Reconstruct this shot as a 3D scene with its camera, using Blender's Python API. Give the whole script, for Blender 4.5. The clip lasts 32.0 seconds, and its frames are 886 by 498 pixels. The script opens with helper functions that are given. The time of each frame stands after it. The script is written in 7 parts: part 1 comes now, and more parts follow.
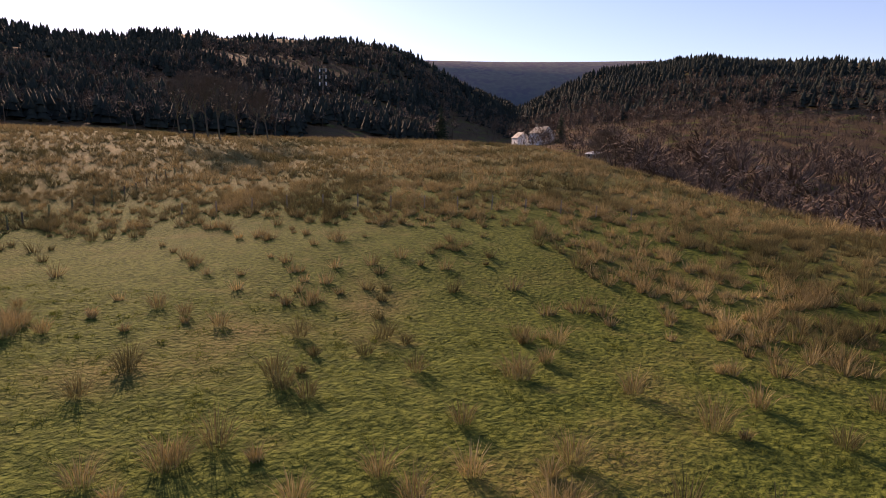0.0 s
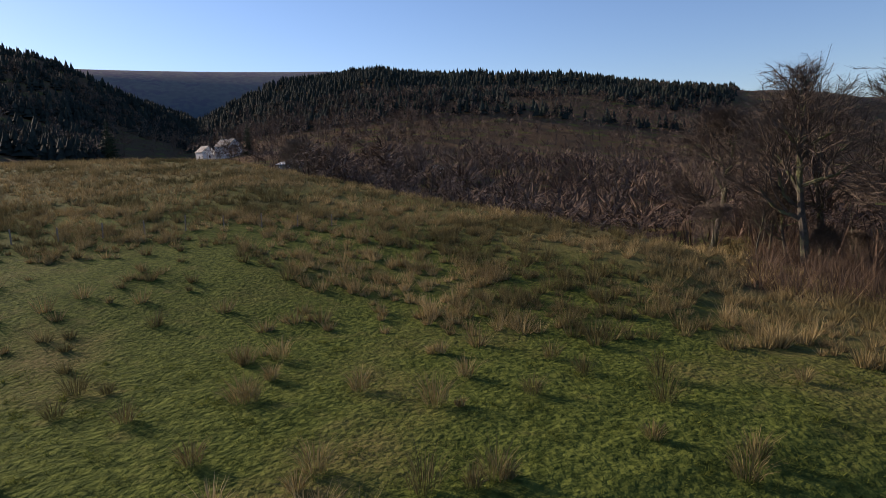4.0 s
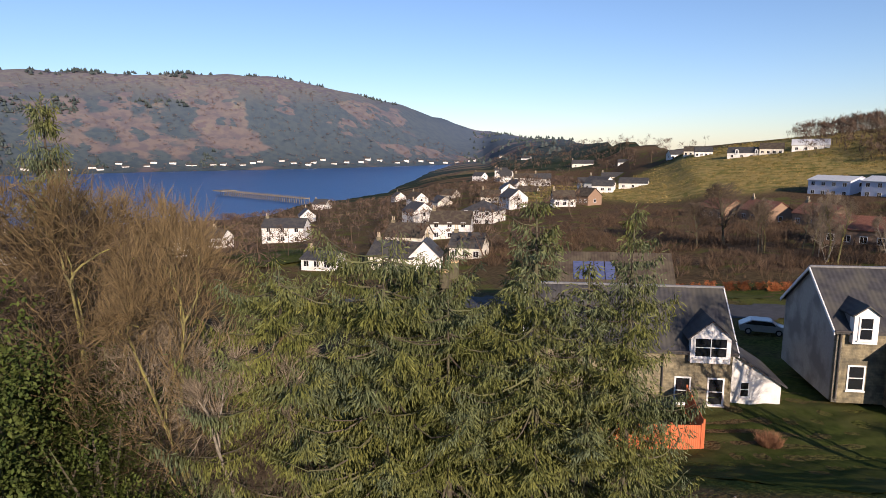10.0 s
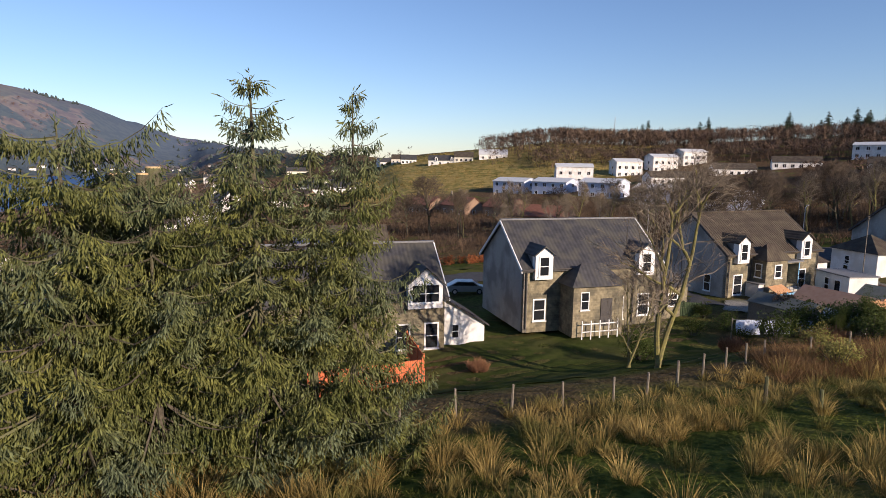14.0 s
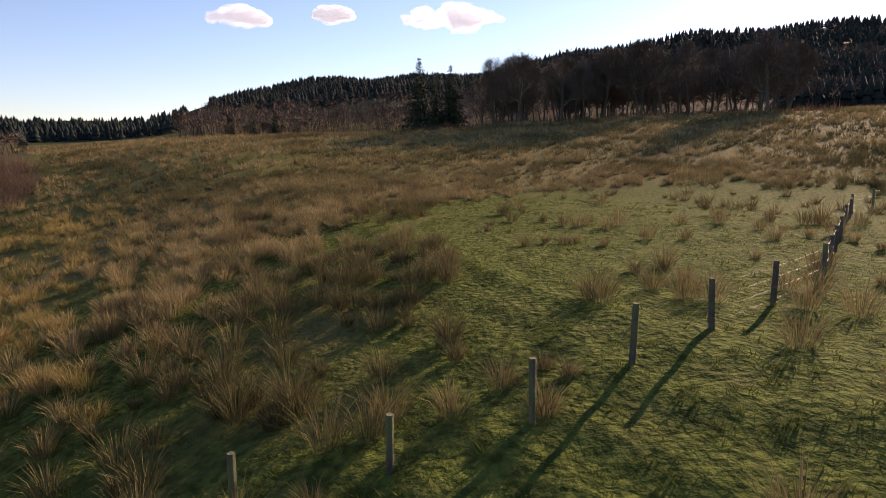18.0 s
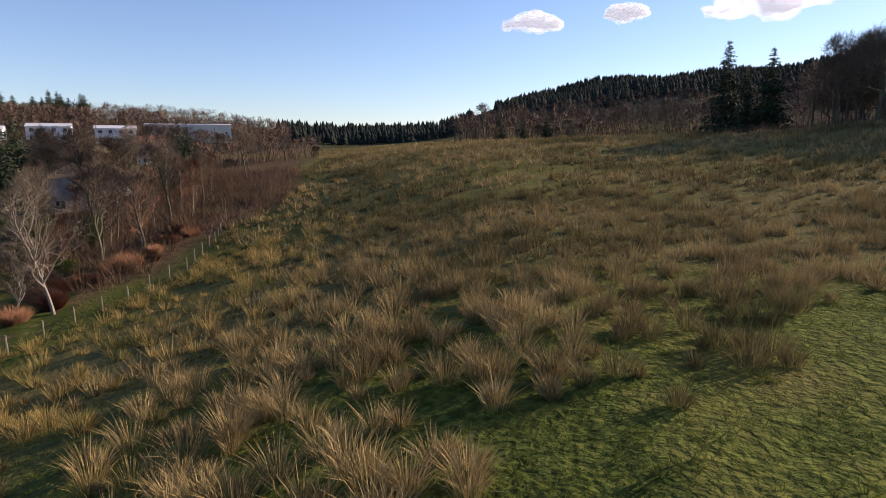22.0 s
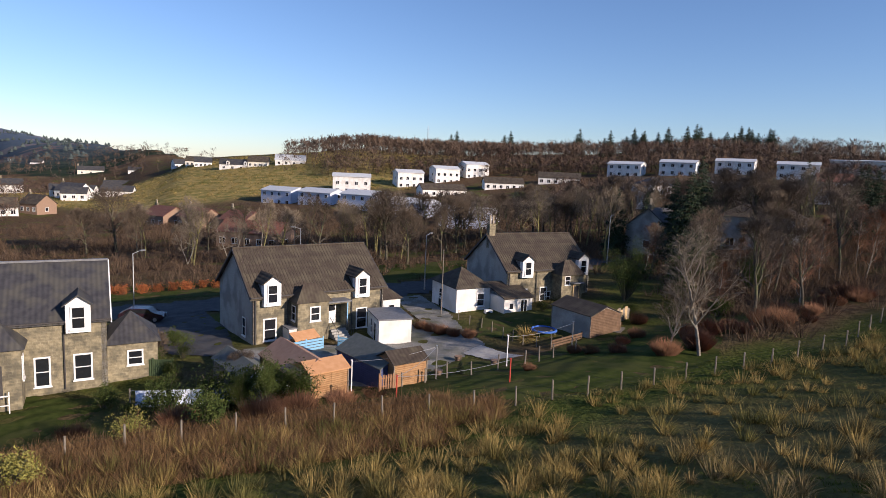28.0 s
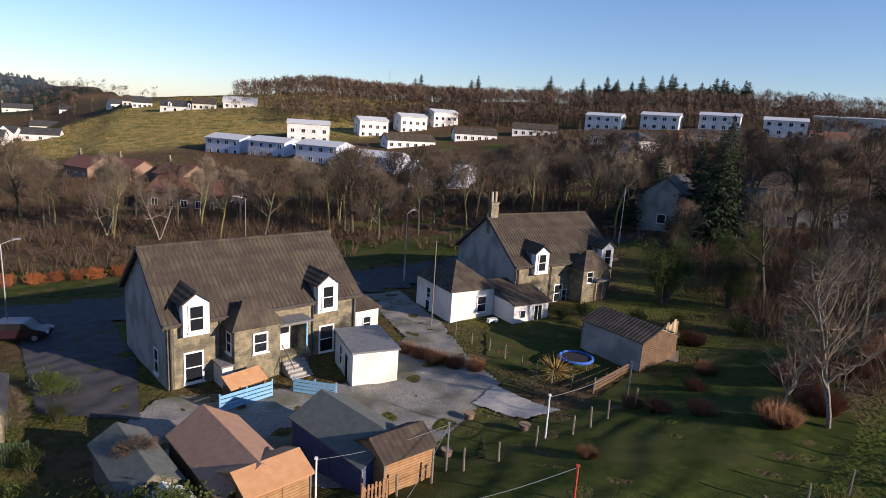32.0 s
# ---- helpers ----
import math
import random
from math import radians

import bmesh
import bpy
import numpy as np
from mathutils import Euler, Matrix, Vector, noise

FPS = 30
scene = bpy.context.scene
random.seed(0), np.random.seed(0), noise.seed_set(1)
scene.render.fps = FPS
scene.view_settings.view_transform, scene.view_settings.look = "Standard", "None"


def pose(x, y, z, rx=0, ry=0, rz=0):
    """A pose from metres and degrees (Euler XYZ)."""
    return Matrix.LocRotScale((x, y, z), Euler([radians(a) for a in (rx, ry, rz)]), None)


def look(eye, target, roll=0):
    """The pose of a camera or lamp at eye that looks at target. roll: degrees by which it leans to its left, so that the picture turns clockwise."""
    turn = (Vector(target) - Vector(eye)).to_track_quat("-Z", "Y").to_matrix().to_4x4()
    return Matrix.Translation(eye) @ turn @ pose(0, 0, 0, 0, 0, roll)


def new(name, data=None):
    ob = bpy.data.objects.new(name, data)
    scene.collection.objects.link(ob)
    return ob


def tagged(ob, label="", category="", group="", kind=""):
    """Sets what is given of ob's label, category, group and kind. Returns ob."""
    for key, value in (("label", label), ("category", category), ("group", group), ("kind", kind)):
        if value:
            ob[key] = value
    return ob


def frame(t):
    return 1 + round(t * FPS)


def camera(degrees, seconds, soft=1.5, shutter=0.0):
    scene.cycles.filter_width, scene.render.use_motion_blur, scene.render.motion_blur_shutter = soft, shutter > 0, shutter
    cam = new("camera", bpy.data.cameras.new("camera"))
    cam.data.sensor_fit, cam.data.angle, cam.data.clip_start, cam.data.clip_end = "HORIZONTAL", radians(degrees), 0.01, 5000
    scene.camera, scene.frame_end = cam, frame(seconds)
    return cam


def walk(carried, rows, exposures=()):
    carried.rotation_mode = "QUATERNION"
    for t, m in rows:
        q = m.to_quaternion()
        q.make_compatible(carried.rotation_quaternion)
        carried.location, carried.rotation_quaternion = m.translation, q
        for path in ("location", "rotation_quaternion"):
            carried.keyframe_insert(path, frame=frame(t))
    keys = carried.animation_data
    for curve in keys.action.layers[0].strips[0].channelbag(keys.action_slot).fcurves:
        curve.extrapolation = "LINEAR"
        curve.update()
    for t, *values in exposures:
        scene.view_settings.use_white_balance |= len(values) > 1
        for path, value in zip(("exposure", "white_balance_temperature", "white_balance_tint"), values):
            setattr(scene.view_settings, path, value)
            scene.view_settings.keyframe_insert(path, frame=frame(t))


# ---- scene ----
# ---- camera ----
# seconds, place, heading clockwise from +y, pitch, lean
ROWS = [
    (0, -28.51, -8.42, 2.37, -210.30, -9.22, 1.32), (0.5, -28.82, -8.34, 2.36, -218.92, -9.09, 1.26), (1, -28.92, -8.36, 2.34, -218.96, -8.81, 1.06),
    (1.5, -28.86, -8.29, 2.36, -217.86, -8.55, 0.76), (2, -28.79, -8.09, 2.37, -217.29, -8.36, 0.58), (2.5, -28.71, -8.01, 2.36, -214.35, -8.17, 0.24),
    (4.6, -28.30, -8.30, 2.43, -163.60, -9.00, -2.10), (5, -28.50, -8.40, 2.26, -150.00, -9.50, -1.50), (5.5, -28.83, -8.43, 2.04, -133.09, -9.80, -1.87),
    (6, -28.74, -8.33, 2.05, -116.12, -10.06, -1.93), (6.5, -28.69, -8.42, 2.14, -97.74, -10.27, -1.65), (7, -28.85, -8.39, 2.16, -80.64, -10.47, -1.80),
    (7.5, -28.83, -8.42, 2.14, -74.27, -10.24, -1.63), (8, -28.97, -8.36, 2.11, -72.29, -10.01, -1.35), (8.5, -28.72, -8.43, 2.16, -69.59, -9.76, -1.09),
    (9, -28.66, -8.43, 2.17, -60.39, -9.61, -0.87), (9.5, -28.54, -8.50, 2.19, -47.93, -9.71, -0.33), (10, -28.39, -8.67, 2.23, -39.50, -9.33, -0.46),
    (10.5, -28.39, -8.67, 2.23, -38.22, -9.20, -0.29), (11, -28.56, -8.69, 1.56, -37.39, -8.98, -0.14), (11.5, -28.49, -8.84, 0.66, -36.84, -8.69, 0.08),
    (12, -28.46, -8.84, -0.16, -36.18, -8.51, 0.25), (12.5, -28.51, -8.81, -0.99, -35.67, -8.49, 0.69), (13, -28.57, -8.76, -1.64, -35.15, -8.44, 0.98),
    (13.5, -28.59, -8.65, -1.75, -27.27, -8.34, 1.18), (15.5, -28.20, -8.07, -1.89, 29.10, -7.86, -0.37), (16, -27.94, -8.89, -1.47, 38.89, -8.05, -0.30),
    (16.5, -27.36, -7.46, -1.15, 66.33, -8.47, -1.33), (17, -25.51, -6.06, -1.10, 78.97, -8.84, -1.27), (17.5, -23.12, -4.82, -1.04, 82.13, -9.25, -1.05),
    (18, -20.14, -3.80, -1.02, 83.50, -9.63, -0.78), (18.5, -16.75, -2.94, -1.08, 84.73, -10.03, -0.42), (19, -12.87, -2.25, -1.10, 86.08, -10.53, -0.20),
    (19.5, -8.76, -1.65, -0.97, 87.08, -10.53, -0.15), (20, -4.97, -0.83, -0.73, 87.96, -10.47, -0.35), (20.5, -2.61, -0.15, -0.45, 85.15, -10.50, -0.60),
    (21, -1.12, 0.42, -0.33, 75.36, -10.37, -0.22), (21.5, -0.31, 0.82, -0.27, 63.89, -9.88, -0.30), (22, 0.15, 1.11, -0.17, 57.81, -9.19, -0.46),
    (22.5, 0.34, 1.35, -0.10, 51.79, -8.28, -0.21), (23, 0.28, 1.38, -0.03, 40.47, -7.39, 0.53), (23.5, 0.03, 1.11, -0.05, 27.67, -6.72, 1.70),
    (24, -0.32, 0.84, -0.01, 15.92, -6.34, 2.86), (24.5, -0.42, 0.47, 0.02, 7.68, -6.04, 3.69), (25, -0.33, -0.04, 0.04, 5.25, -5.72, 3.79),
    (25.5, -0.22, -0.23, 0.04, 3.99, -5.77, 3.71), (26, -0.00, 0.00, 0.00, 2.79, -6.18, 3.45), (26.5, 0.29, 0.56, 0.40, 1.72, -6.26, 3.37),
    (28.5, 1.43, 4.60, 1.53, 0.13, -8.29, 2.49), (29, 1.64, 7.21, 1.44, 0.13, -9.33, 2.63), (29.5, 1.96, 10.65, 1.26, 0.27, -10.24, 2.83),
    (30, 1.94, 13.82, 1.40, 0.85, -10.66, 3.05), (30.5, 1.41, 16.11, 1.70, 1.97, -11.16, 3.31), (31, 0.46, 17.57, 2.00, 2.81, -11.77, 3.45),
    (31.5, -0.61, 18.62, 2.38, 3.55, -12.23, 3.75), (32, -1.56, 19.62, 2.75, 4.52, -12.30, 3.78),
]


def eye_pose(x, y, z, heading, pitch, lean):
    return pose(x, y, z) @ pose(0, 0, 0, 0, 0, -heading) @ pose(0, 0, 0, 90 + pitch) @ pose(0, 0, 0, 0, 0, lean)


cam = camera(72.2, 32.0, soft=0.75)
walk(cam, [(r[0], eye_pose(*r[1:])) for r in ROWS],
     exposures=[(0.0, 0.98, 7700, 40), (1.0, 0.68, 7600, 40), (2.5, 0.55, 7400, 36), (4.6, 0.45, 6200, 22), (5.2, 0.45, 6200, 22), (6.2, 0.65, 6350, 23), (7.0, 0.6, 6350, 22), (13.5, 0.45, 6300, 22), (15.5, 0.55, 6350, 22), (17.2, 0.95, 7300, 34),
                (20.0, 1.0, 7400, 34), (21.0, 0.7, 6800, 28), (22.0, 0.85, 6700, 27), (23.0, 0.85, 6600, 25), (24.0, 0.6, 6200, 23), (26.0, 0.46, 6000, 22), (32.0, 0.5, 6050, 22)])

# ---- light ----
SUN_AZ, SUN_EL = 122.0, 19.5
world = bpy.data.worlds.new("sky")
scene.world = world
world.use_nodes = True
wn = world.node_tree.nodes
sky = wn.new("ShaderNodeTexSky")
sky.sky_type = "NISHITA"
sky.sun_disc = False
sky.sun_elevation = radians(SUN_EL)
sky.sun_rotation = radians(SUN_AZ)
sky.air_density, sky.dust_density, sky.ozone_density = 1.0, 0.15, 4.0
world.node_tree.links.new(sky.outputs[0], wn["Background"].inputs[0])
wn["Background"].inputs[1].default_value = 0.10
sun_data = bpy.data.lights.new("sun", "SUN")
sun_data.energy, sun_data.angle, sun_data.color = 5.0, radians(0.5), (1.0, 0.84, 0.62)
sun = new("sun", sun_data)
sa, se = radians(SUN_AZ), radians(SUN_EL)
to_sun = Vector((math.sin(sa) * math.cos(se), math.cos(sa) * math.cos(se), math.sin(se)))
sun.matrix_world = look(to_sun * 100, (0, 0, 0))


# ---- materials ----
def mat(name, c1, c2=None, scale=4.0, rough=0.85, metal=0.0, bump=0.0, bscale=None, c3=None, scale3=0.3, stretch=None, island=0.0, spec=0.3, thin=0.0):
    m = bpy.data.materials.new(name)
    m.use_nodes = True
    nt = m.node_tree
    n, li = nt.nodes, nt.links
    b = n["Principled BSDF"]
    b.inputs["Roughness"].default_value = rough
    b.inputs["Metallic"].default_value = metal
    b.inputs["Specular IOR Level"].default_value = spec
    tc = n.new("ShaderNodeTexCoord")
    vec = tc.outputs["Object"]
    if stretch:
        mp = n.new("ShaderNodeMapping")
        mp.inputs["Scale"].default_value = stretch
        li.new(vec, mp.inputs[0])
        vec = mp.outputs[0]
    no = n.new("ShaderNodeTexNoise")
    no.inputs["Scale"].default_value = scale
    no.inputs["Detail"].default_value = 6
    li.new(vec, no.inputs["Vector"])
    ramp = n.new("ShaderNodeValToRGB")
    ramp.color_ramp.elements[0].position, ramp.color_ramp.elements[1].position = 0.32, 0.68
    ramp.color_ramp.elements[0].color = (*c1, 1)
    ramp.color_ramp.elements[1].color = (*(c2 or c1), 1)
    li.new(no.outputs[0], ramp.inputs[0])
    col = ramp.outputs[0]
    if c3:
        no3 = n.new("ShaderNodeTexNoise")
        no3.inputs["Scale"].default_value = scale3
        no3.inputs["Detail"].default_value = 3
        li.new(vec, no3.inputs["Vector"])
        r3 = n.new("ShaderNodeValToRGB")
        r3.color_ramp.elements[0].position, r3.color_ramp.elements[1].position = 0.45, 0.62
        li.new(no3.outputs[0], r3.inputs[0])
        mx = n.new("ShaderNodeMix")
        mx.data_type = "RGBA"
        li.new(r3.outputs[0], mx.inputs[0])
        li.new(col, mx.inputs[6])
        mx.inputs[7].default_value = (*c3, 1)
        col = mx.outputs[2]
    if island:
        geo = n.new("ShaderNodeNewGeometry")
        hs = n.new("ShaderNodeHueSaturation")
        mr = n.new("ShaderNodeMapRange")
        mr.inputs[3].default_value, mr.inputs[4].default_value = 1 - island, 1 + island
        li.new(geo.outputs["Random Per Island"], mr.inputs[0])
        li.new(mr.outputs[0], hs.inputs["Value"])
        li.new(col, hs.inputs["Color"])
        col = hs.outputs[0]
    li.new(col, b.inputs["Base Color"])
    if thin:
        tr, ms = n.new("ShaderNodeBsdfTranslucent"), n.new("ShaderNodeMixShader")
        ms.inputs[0].default_value = thin
        li.new(col, tr.inputs[0])
        li.new(b.outputs[0], ms.inputs[1])
        li.new(tr.outputs[0], ms.inputs[2])
        li.new(ms.outputs[0], n["Material Output"].inputs[0])
    if bump:
        nb = n.new("ShaderNodeTexNoise")
        nb.inputs["Scale"].default_value = bscale or scale * 3
        nb.inputs["Detail"].default_value = 4
        li.new(vec, nb.inputs["Vector"])
        bu = n.new("ShaderNodeBump")
        bu.inputs["Strength"].default_value = min(1.0, bump)
        bu.inputs["Distance"].default_value = 0.05
        li.new(nb.outputs[0], bu.inputs["Height"])
        li.new(bu.outputs[0], b.inputs["Normal"])
    return m


def ridged(name, c1, c2, pitch_m, axis, rough=0.8, c3=None):
    """A tiled or boarded surface: relief lines at an even pitch along one local axis, over a mottled colour."""
    m = mat(name, c1, c2, 2.2, rough, c3=c3, scale3=0.9)
    nt = m.node_tree
    n, li = nt.nodes, nt.links
    tc = n.new("ShaderNodeTexCoord")
    w = n.new("ShaderNodeTexWave")
    w.bands_direction = axis
    w.inputs["Scale"].default_value = 0.314 / pitch_m
    w.inputs["Distortion"].default_value = 0.3
    li.new(tc.outputs["Object"], w.inputs["Vector"])
    bu = n.new("ShaderNodeBump")
    bu.inputs["Strength"].default_value = 0.5
    bu.inputs["Distance"].default_value = 0.04
    li.new(w.outputs[1], bu.inputs["Height"])
    li.new(bu.outputs[0], n["Principled BSDF"].inputs["Normal"])
    return m


M = {
    "stone": mat("sandstone", (0.17, 0.15, 0.10), (0.29, 0.255, 0.17), 3.5, 0.9, bump=0.7, bscale=6, c3=(0.12, 0.11, 0.08), scale3=1.1),
    "render_grey": mat("grey_harling", (0.33, 0.32, 0.29), (0.42, 0.40, 0.36), 8, 0.95, bump=0.4, bscale=60, c3=(0.24, 0.23, 0.21), scale3=0.5),
    "render_white": mat("white_harling", (0.70, 0.69, 0.66), (0.78, 0.77, 0.74), 5, 0.9, bump=0.25, bscale=50, c3=(0.62, 0.60, 0.55), scale3=0.6),
    "render_cream": mat("cream_harling", (0.62, 0.58, 0.48), (0.70, 0.66, 0.56), 5, 0.9, bump=0.25, bscale=50),
    "render_blue": mat("pale_blue_harling", (0.50, 0.54, 0.64), (0.58, 0.62, 0.72), 3, 0.9, bump=0.2, bscale=40),
    "brown_wall": mat("brown_brick", (0.22, 0.15, 0.10), (0.30, 0.2, 0.14), 9, 0.9, bump=0.3, bscale=30),
    "white": mat("white_paint", (0.78, 0.78, 0.77), (0.72, 0.72, 0.70), 6, 0.55),
    "roof_brown": ridged("brown_roof_tiles", (0.045, 0.034, 0.026), (0.066, 0.052, 0.04), 0.30, "X", 0.9, (0.085, 0.072, 0.05)),
    "roof_grey": ridged("grey_slates", (0.035, 0.035, 0.039), (0.06, 0.059, 0.062), 0.33, "X", 0.6, (0.075, 0.072, 0.062)),
    "roof_red": ridged("red_roof_tiles", (0.14, 0.06, 0.04), (0.20, 0.09, 0.06), 0.3, "X", 0.8),
    "roof_metal": mat("pale_sheet_roof", (0.50, 0.52, 0.53), (0.58, 0.6, 0.6), 1.5, 0.5),
    "felt": mat("green_grey_felt", (0.10, 0.115, 0.105), (0.14, 0.15, 0.135), 3, 0.9, bump=0.3, bscale=80),
    "felt_terra": mat("terracotta_felt", (0.34, 0.20, 0.13), (0.40, 0.25, 0.17), 2.5, 0.9, bump=0.2, bscale=60),
    "glass": mat("window_glass", (0.012, 0.014, 0.018), (0.02, 0.022, 0.026), 2, 0.06, spec=0.8),
    "wood_orange": ridged("orange_larch_boards", (0.26, 0.14, 0.06), (0.37, 0.22, 0.105), 0.14, "Z", 0.8),
    "wood_fence": ridged("orange_stained_boards", (0.50, 0.13, 0.055), (0.58, 0.17, 0.07), 0.12, "X", 0.8),
    "wood_grey": mat("weathered_wood", (0.16, 0.135, 0.105), (0.25, 0.22, 0.175), 6, 0.9, stretch=(6, 6, 1), bump=0.4),
    "wood_blue": mat("blue_painted_wood", (0.16, 0.36, 0.55), (0.22, 0.44, 0.62), 5, 0.6),
    "shed_blue": ridged("dark_blue_boards", (0.05, 0.07, 0.16), (0.07, 0.09, 0.2), 0.15, "Z", 0.7),
    "door_blue": mat("pale_blue_paint", (0.38, 0.55, 0.68), (0.42, 0.6, 0.72), 4, 0.5),
    "wood_dark": ridged("dark_brown_boards", (0.10, 0.06, 0.035), (0.16, 0.10, 0.06), 0.15, "Z", 0.8),
    "fence_green": ridged("dark_green_boards", (0.04, 0.065, 0.03), (0.06, 0.09, 0.04), 0.14, "X", 0.8),
    "wood_gate": mat("orange_brown_wood", (0.24, 0.13, 0.07), (0.34, 0.19, 0.10), 6, 0.85, stretch=(6, 6, 1), bump=0.3),
    "felt_tan": mat("orange_tan_felt", (0.46, 0.24, 0.11), (0.54, 0.30, 0.15), 2.5, 0.9, bump=0.2, bscale=60),
    "clear": mat("greenhouse_glass", (0.45, 0.5, 0.52), (0.5, 0.55, 0.56), 2, 0.1, spec=0.8),
    "lead": mat("grey_lead", (0.14, 0.145, 0.15), (0.2, 0.205, 0.21), 4, 0.6),
    "pipe": mat("dark_cast_iron", (0.05, 0.045, 0.045), (0.07, 0.065, 0.06), 5, 0.6),
    "clay": mat("buff_clay", (0.42, 0.34, 0.24), (0.5, 0.42, 0.3), 6, 0.9),
    "steel": mat("galvanised_steel", (0.45, 0.46, 0.46), (0.55, 0.55, 0.55), 5, 0.45, metal=0.8),
    "asphalt": mat("asphalt", (0.045, 0.046, 0.05), (0.07, 0.07, 0.072), 1.2, 0.9, bump=0.3, bscale=40),
    "gravel": mat("gravel", (0.17, 0.165, 0.15), (0.30, 0.29, 0.26), 9, 0.95, bump=0.7, bscale=25, c3=(0.13, 0.13, 0.09), scale3=0.4),
    "concrete": mat("concrete", (0.30, 0.29, 0.27), (0.40, 0.39, 0.36), 3, 0.9, bump=0.3),
    "lawn": mat("lawn", (0.034, 0.05, 0.012), (0.062, 0.076, 0.019), 2.0, 0.95, bump=0.8, bscale=14, spec=0.03, c3=(0.07, 0.076, 0.025), scale3=0.25),
    "bark": mat("bark", (0.06, 0.05, 0.038), (0.11, 0.095, 0.07), 7, 0.95, bump=0.6, bscale=25, c3=(0.13, 0.14, 0.06), scale3=0.6),
    "bark_pale": mat("pale_bark", (0.17, 0.15, 0.12), (0.28, 0.25, 0.2), 6, 0.9, bump=0.3),
    "bark_moss": mat("mossy_bark", (0.13, 0.115, 0.06), (0.24, 0.22, 0.07), 4, 0.95, bump=0.5),
    "twig": mat("brown_twigs", (0.075, 0.056, 0.04), (0.125, 0.096, 0.066), 3, 0.9, island=0.35),
    "twig_pale": mat("pale_twigs", (0.15, 0.12, 0.085), (0.22, 0.18, 0.13), 3, 0.9, island=0.3),
    "twig_red": mat("russet_twigs", (0.15, 0.075, 0.042), (0.23, 0.115, 0.06), 3, 0.9, island=0.35),
    "twig_gold": mat("golden_willow_twigs", (0.095, 0.068, 0.035), (0.16, 0.115, 0.055), 3, 0.9, island=0.3),
    "twig_willow": mat("willow_rods", (0.19, 0.132, 0.06), (0.30, 0.21, 0.094), 3, 0.9, island=0.3, thin=0.3),
    "needle": mat("spruce_needles", (0.075, 0.09, 0.022), (0.17, 0.175, 0.045), 0.5, 0.75, island=0.45, c3=(0.11, 0.135, 0.07), scale3=0.35, thin=0.2),
    "needle_dark": mat("dark_needles", (0.014, 0.028, 0.012), (0.03, 0.05, 0.018), 1.2, 0.8, island=0.4),
    "leaf": mat("evergreen_leaves", (0.035, 0.058, 0.014), (0.088, 0.108, 0.026), 1.5, 0.7, island=0.5, spec=0.12, thin=0.25),
    "leaf_yellow": mat("yellow_green_leaves", (0.16, 0.15, 0.03), (0.22, 0.2, 0.045), 2, 0.7, island=0.35),
    "beech": mat("russet_beech_leaves", (0.25, 0.075, 0.025), (0.36, 0.13, 0.04), 1.5, 0.8, island=0.35),
    "rush": mat("dead_rush_blades", (0.245, 0.178, 0.06), (0.44, 0.325, 0.12), 0.5, 0.9, island=0.45, c3=(0.15, 0.14, 0.045), scale3=0.3, spec=0.05, thin=0.3),
    "rush_moor": mat("grey_brown_rush", (0.18, 0.136, 0.062), (0.38, 0.29, 0.135), 0.3, 0.9, island=0.45, c3=(0.115, 0.10, 0.042), scale3=0.08, spec=0.05, thin=0.15),
    "thicket": mat("thicket_twigs", (0.075, 0.05, 0.034), (0.14, 0.095, 0.06), 0.25, 0.9, island=0.45, c3=(0.12, 0.078, 0.045), scale3=0.07, thin=0.25),
    "bracken": mat("dead_bracken", (0.14, 0.08, 0.036), (0.26, 0.16, 0.07), 0.5, 0.9, island=0.4, thin=0.25),
    "grass": mat("pasture_blades", (0.07, 0.09, 0.017), (0.145, 0.16, 0.034), 0.4, 0.95, island=0.4, spec=0.03, thin=0.25),
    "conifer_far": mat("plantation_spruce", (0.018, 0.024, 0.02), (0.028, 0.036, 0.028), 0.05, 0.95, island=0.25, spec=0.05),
    # far-hill spruce: distance haze put into a paler, bluer colour
    "conifer_hazed": mat("hazed_hill_spruce", (0.06, 0.08, 0.075), (0.085, 0.105, 0.098), 0.01, 0.95, island=0.2, spec=0.05),
    # russet far-hill wood, its colour lightened with painted haze too
    "wood_hazed": mat("hazed_hill_birchwood", (0.15, 0.095, 0.08), (0.21, 0.145, 0.115), 0.01, 0.95, island=0.25),
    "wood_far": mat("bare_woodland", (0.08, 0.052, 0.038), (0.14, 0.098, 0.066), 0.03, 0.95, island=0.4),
    "red": mat("red_paint", (0.45, 0.06, 0.04), (0.5, 0.08, 0.05), 4, 0.5),
    "yellow": mat("yellow_paint", (0.65, 0.42, 0.04), (0.7, 0.48, 0.06), 4, 0.5),
    "cloth": mat("pale_cloth", (0.55, 0.62, 0.78), (0.66, 0.72, 0.85), 3, 0.9),
    "tramp": mat("trampoline_pad", (0.04, 0.12, 0.42), (0.06, 0.16, 0.5), 4, 0.6),
    "black": mat("black_mesh", (0.02, 0.02, 0.022), (0.03, 0.03, 0.03), 4, 0.7),
    "car_plum": mat("plum_car_paint", (0.022, 0.01, 0.016), (0.028, 0.013, 0.02), 2, 0.25, spec=0.6),
    "car_silver": mat("silver_car_paint", (0.42, 0.43, 0.44), (0.45, 0.45, 0.46), 2, 0.3, metal=0.6),
    "rubber": mat("rubber", (0.02, 0.02, 0.02), (0.03, 0.03, 0.03), 4, 0.8),
    "timber_cut": mat("cut_wood_end", (0.45, 0.32, 0.16), (0.55, 0.4, 0.22), 8, 0.8),
}



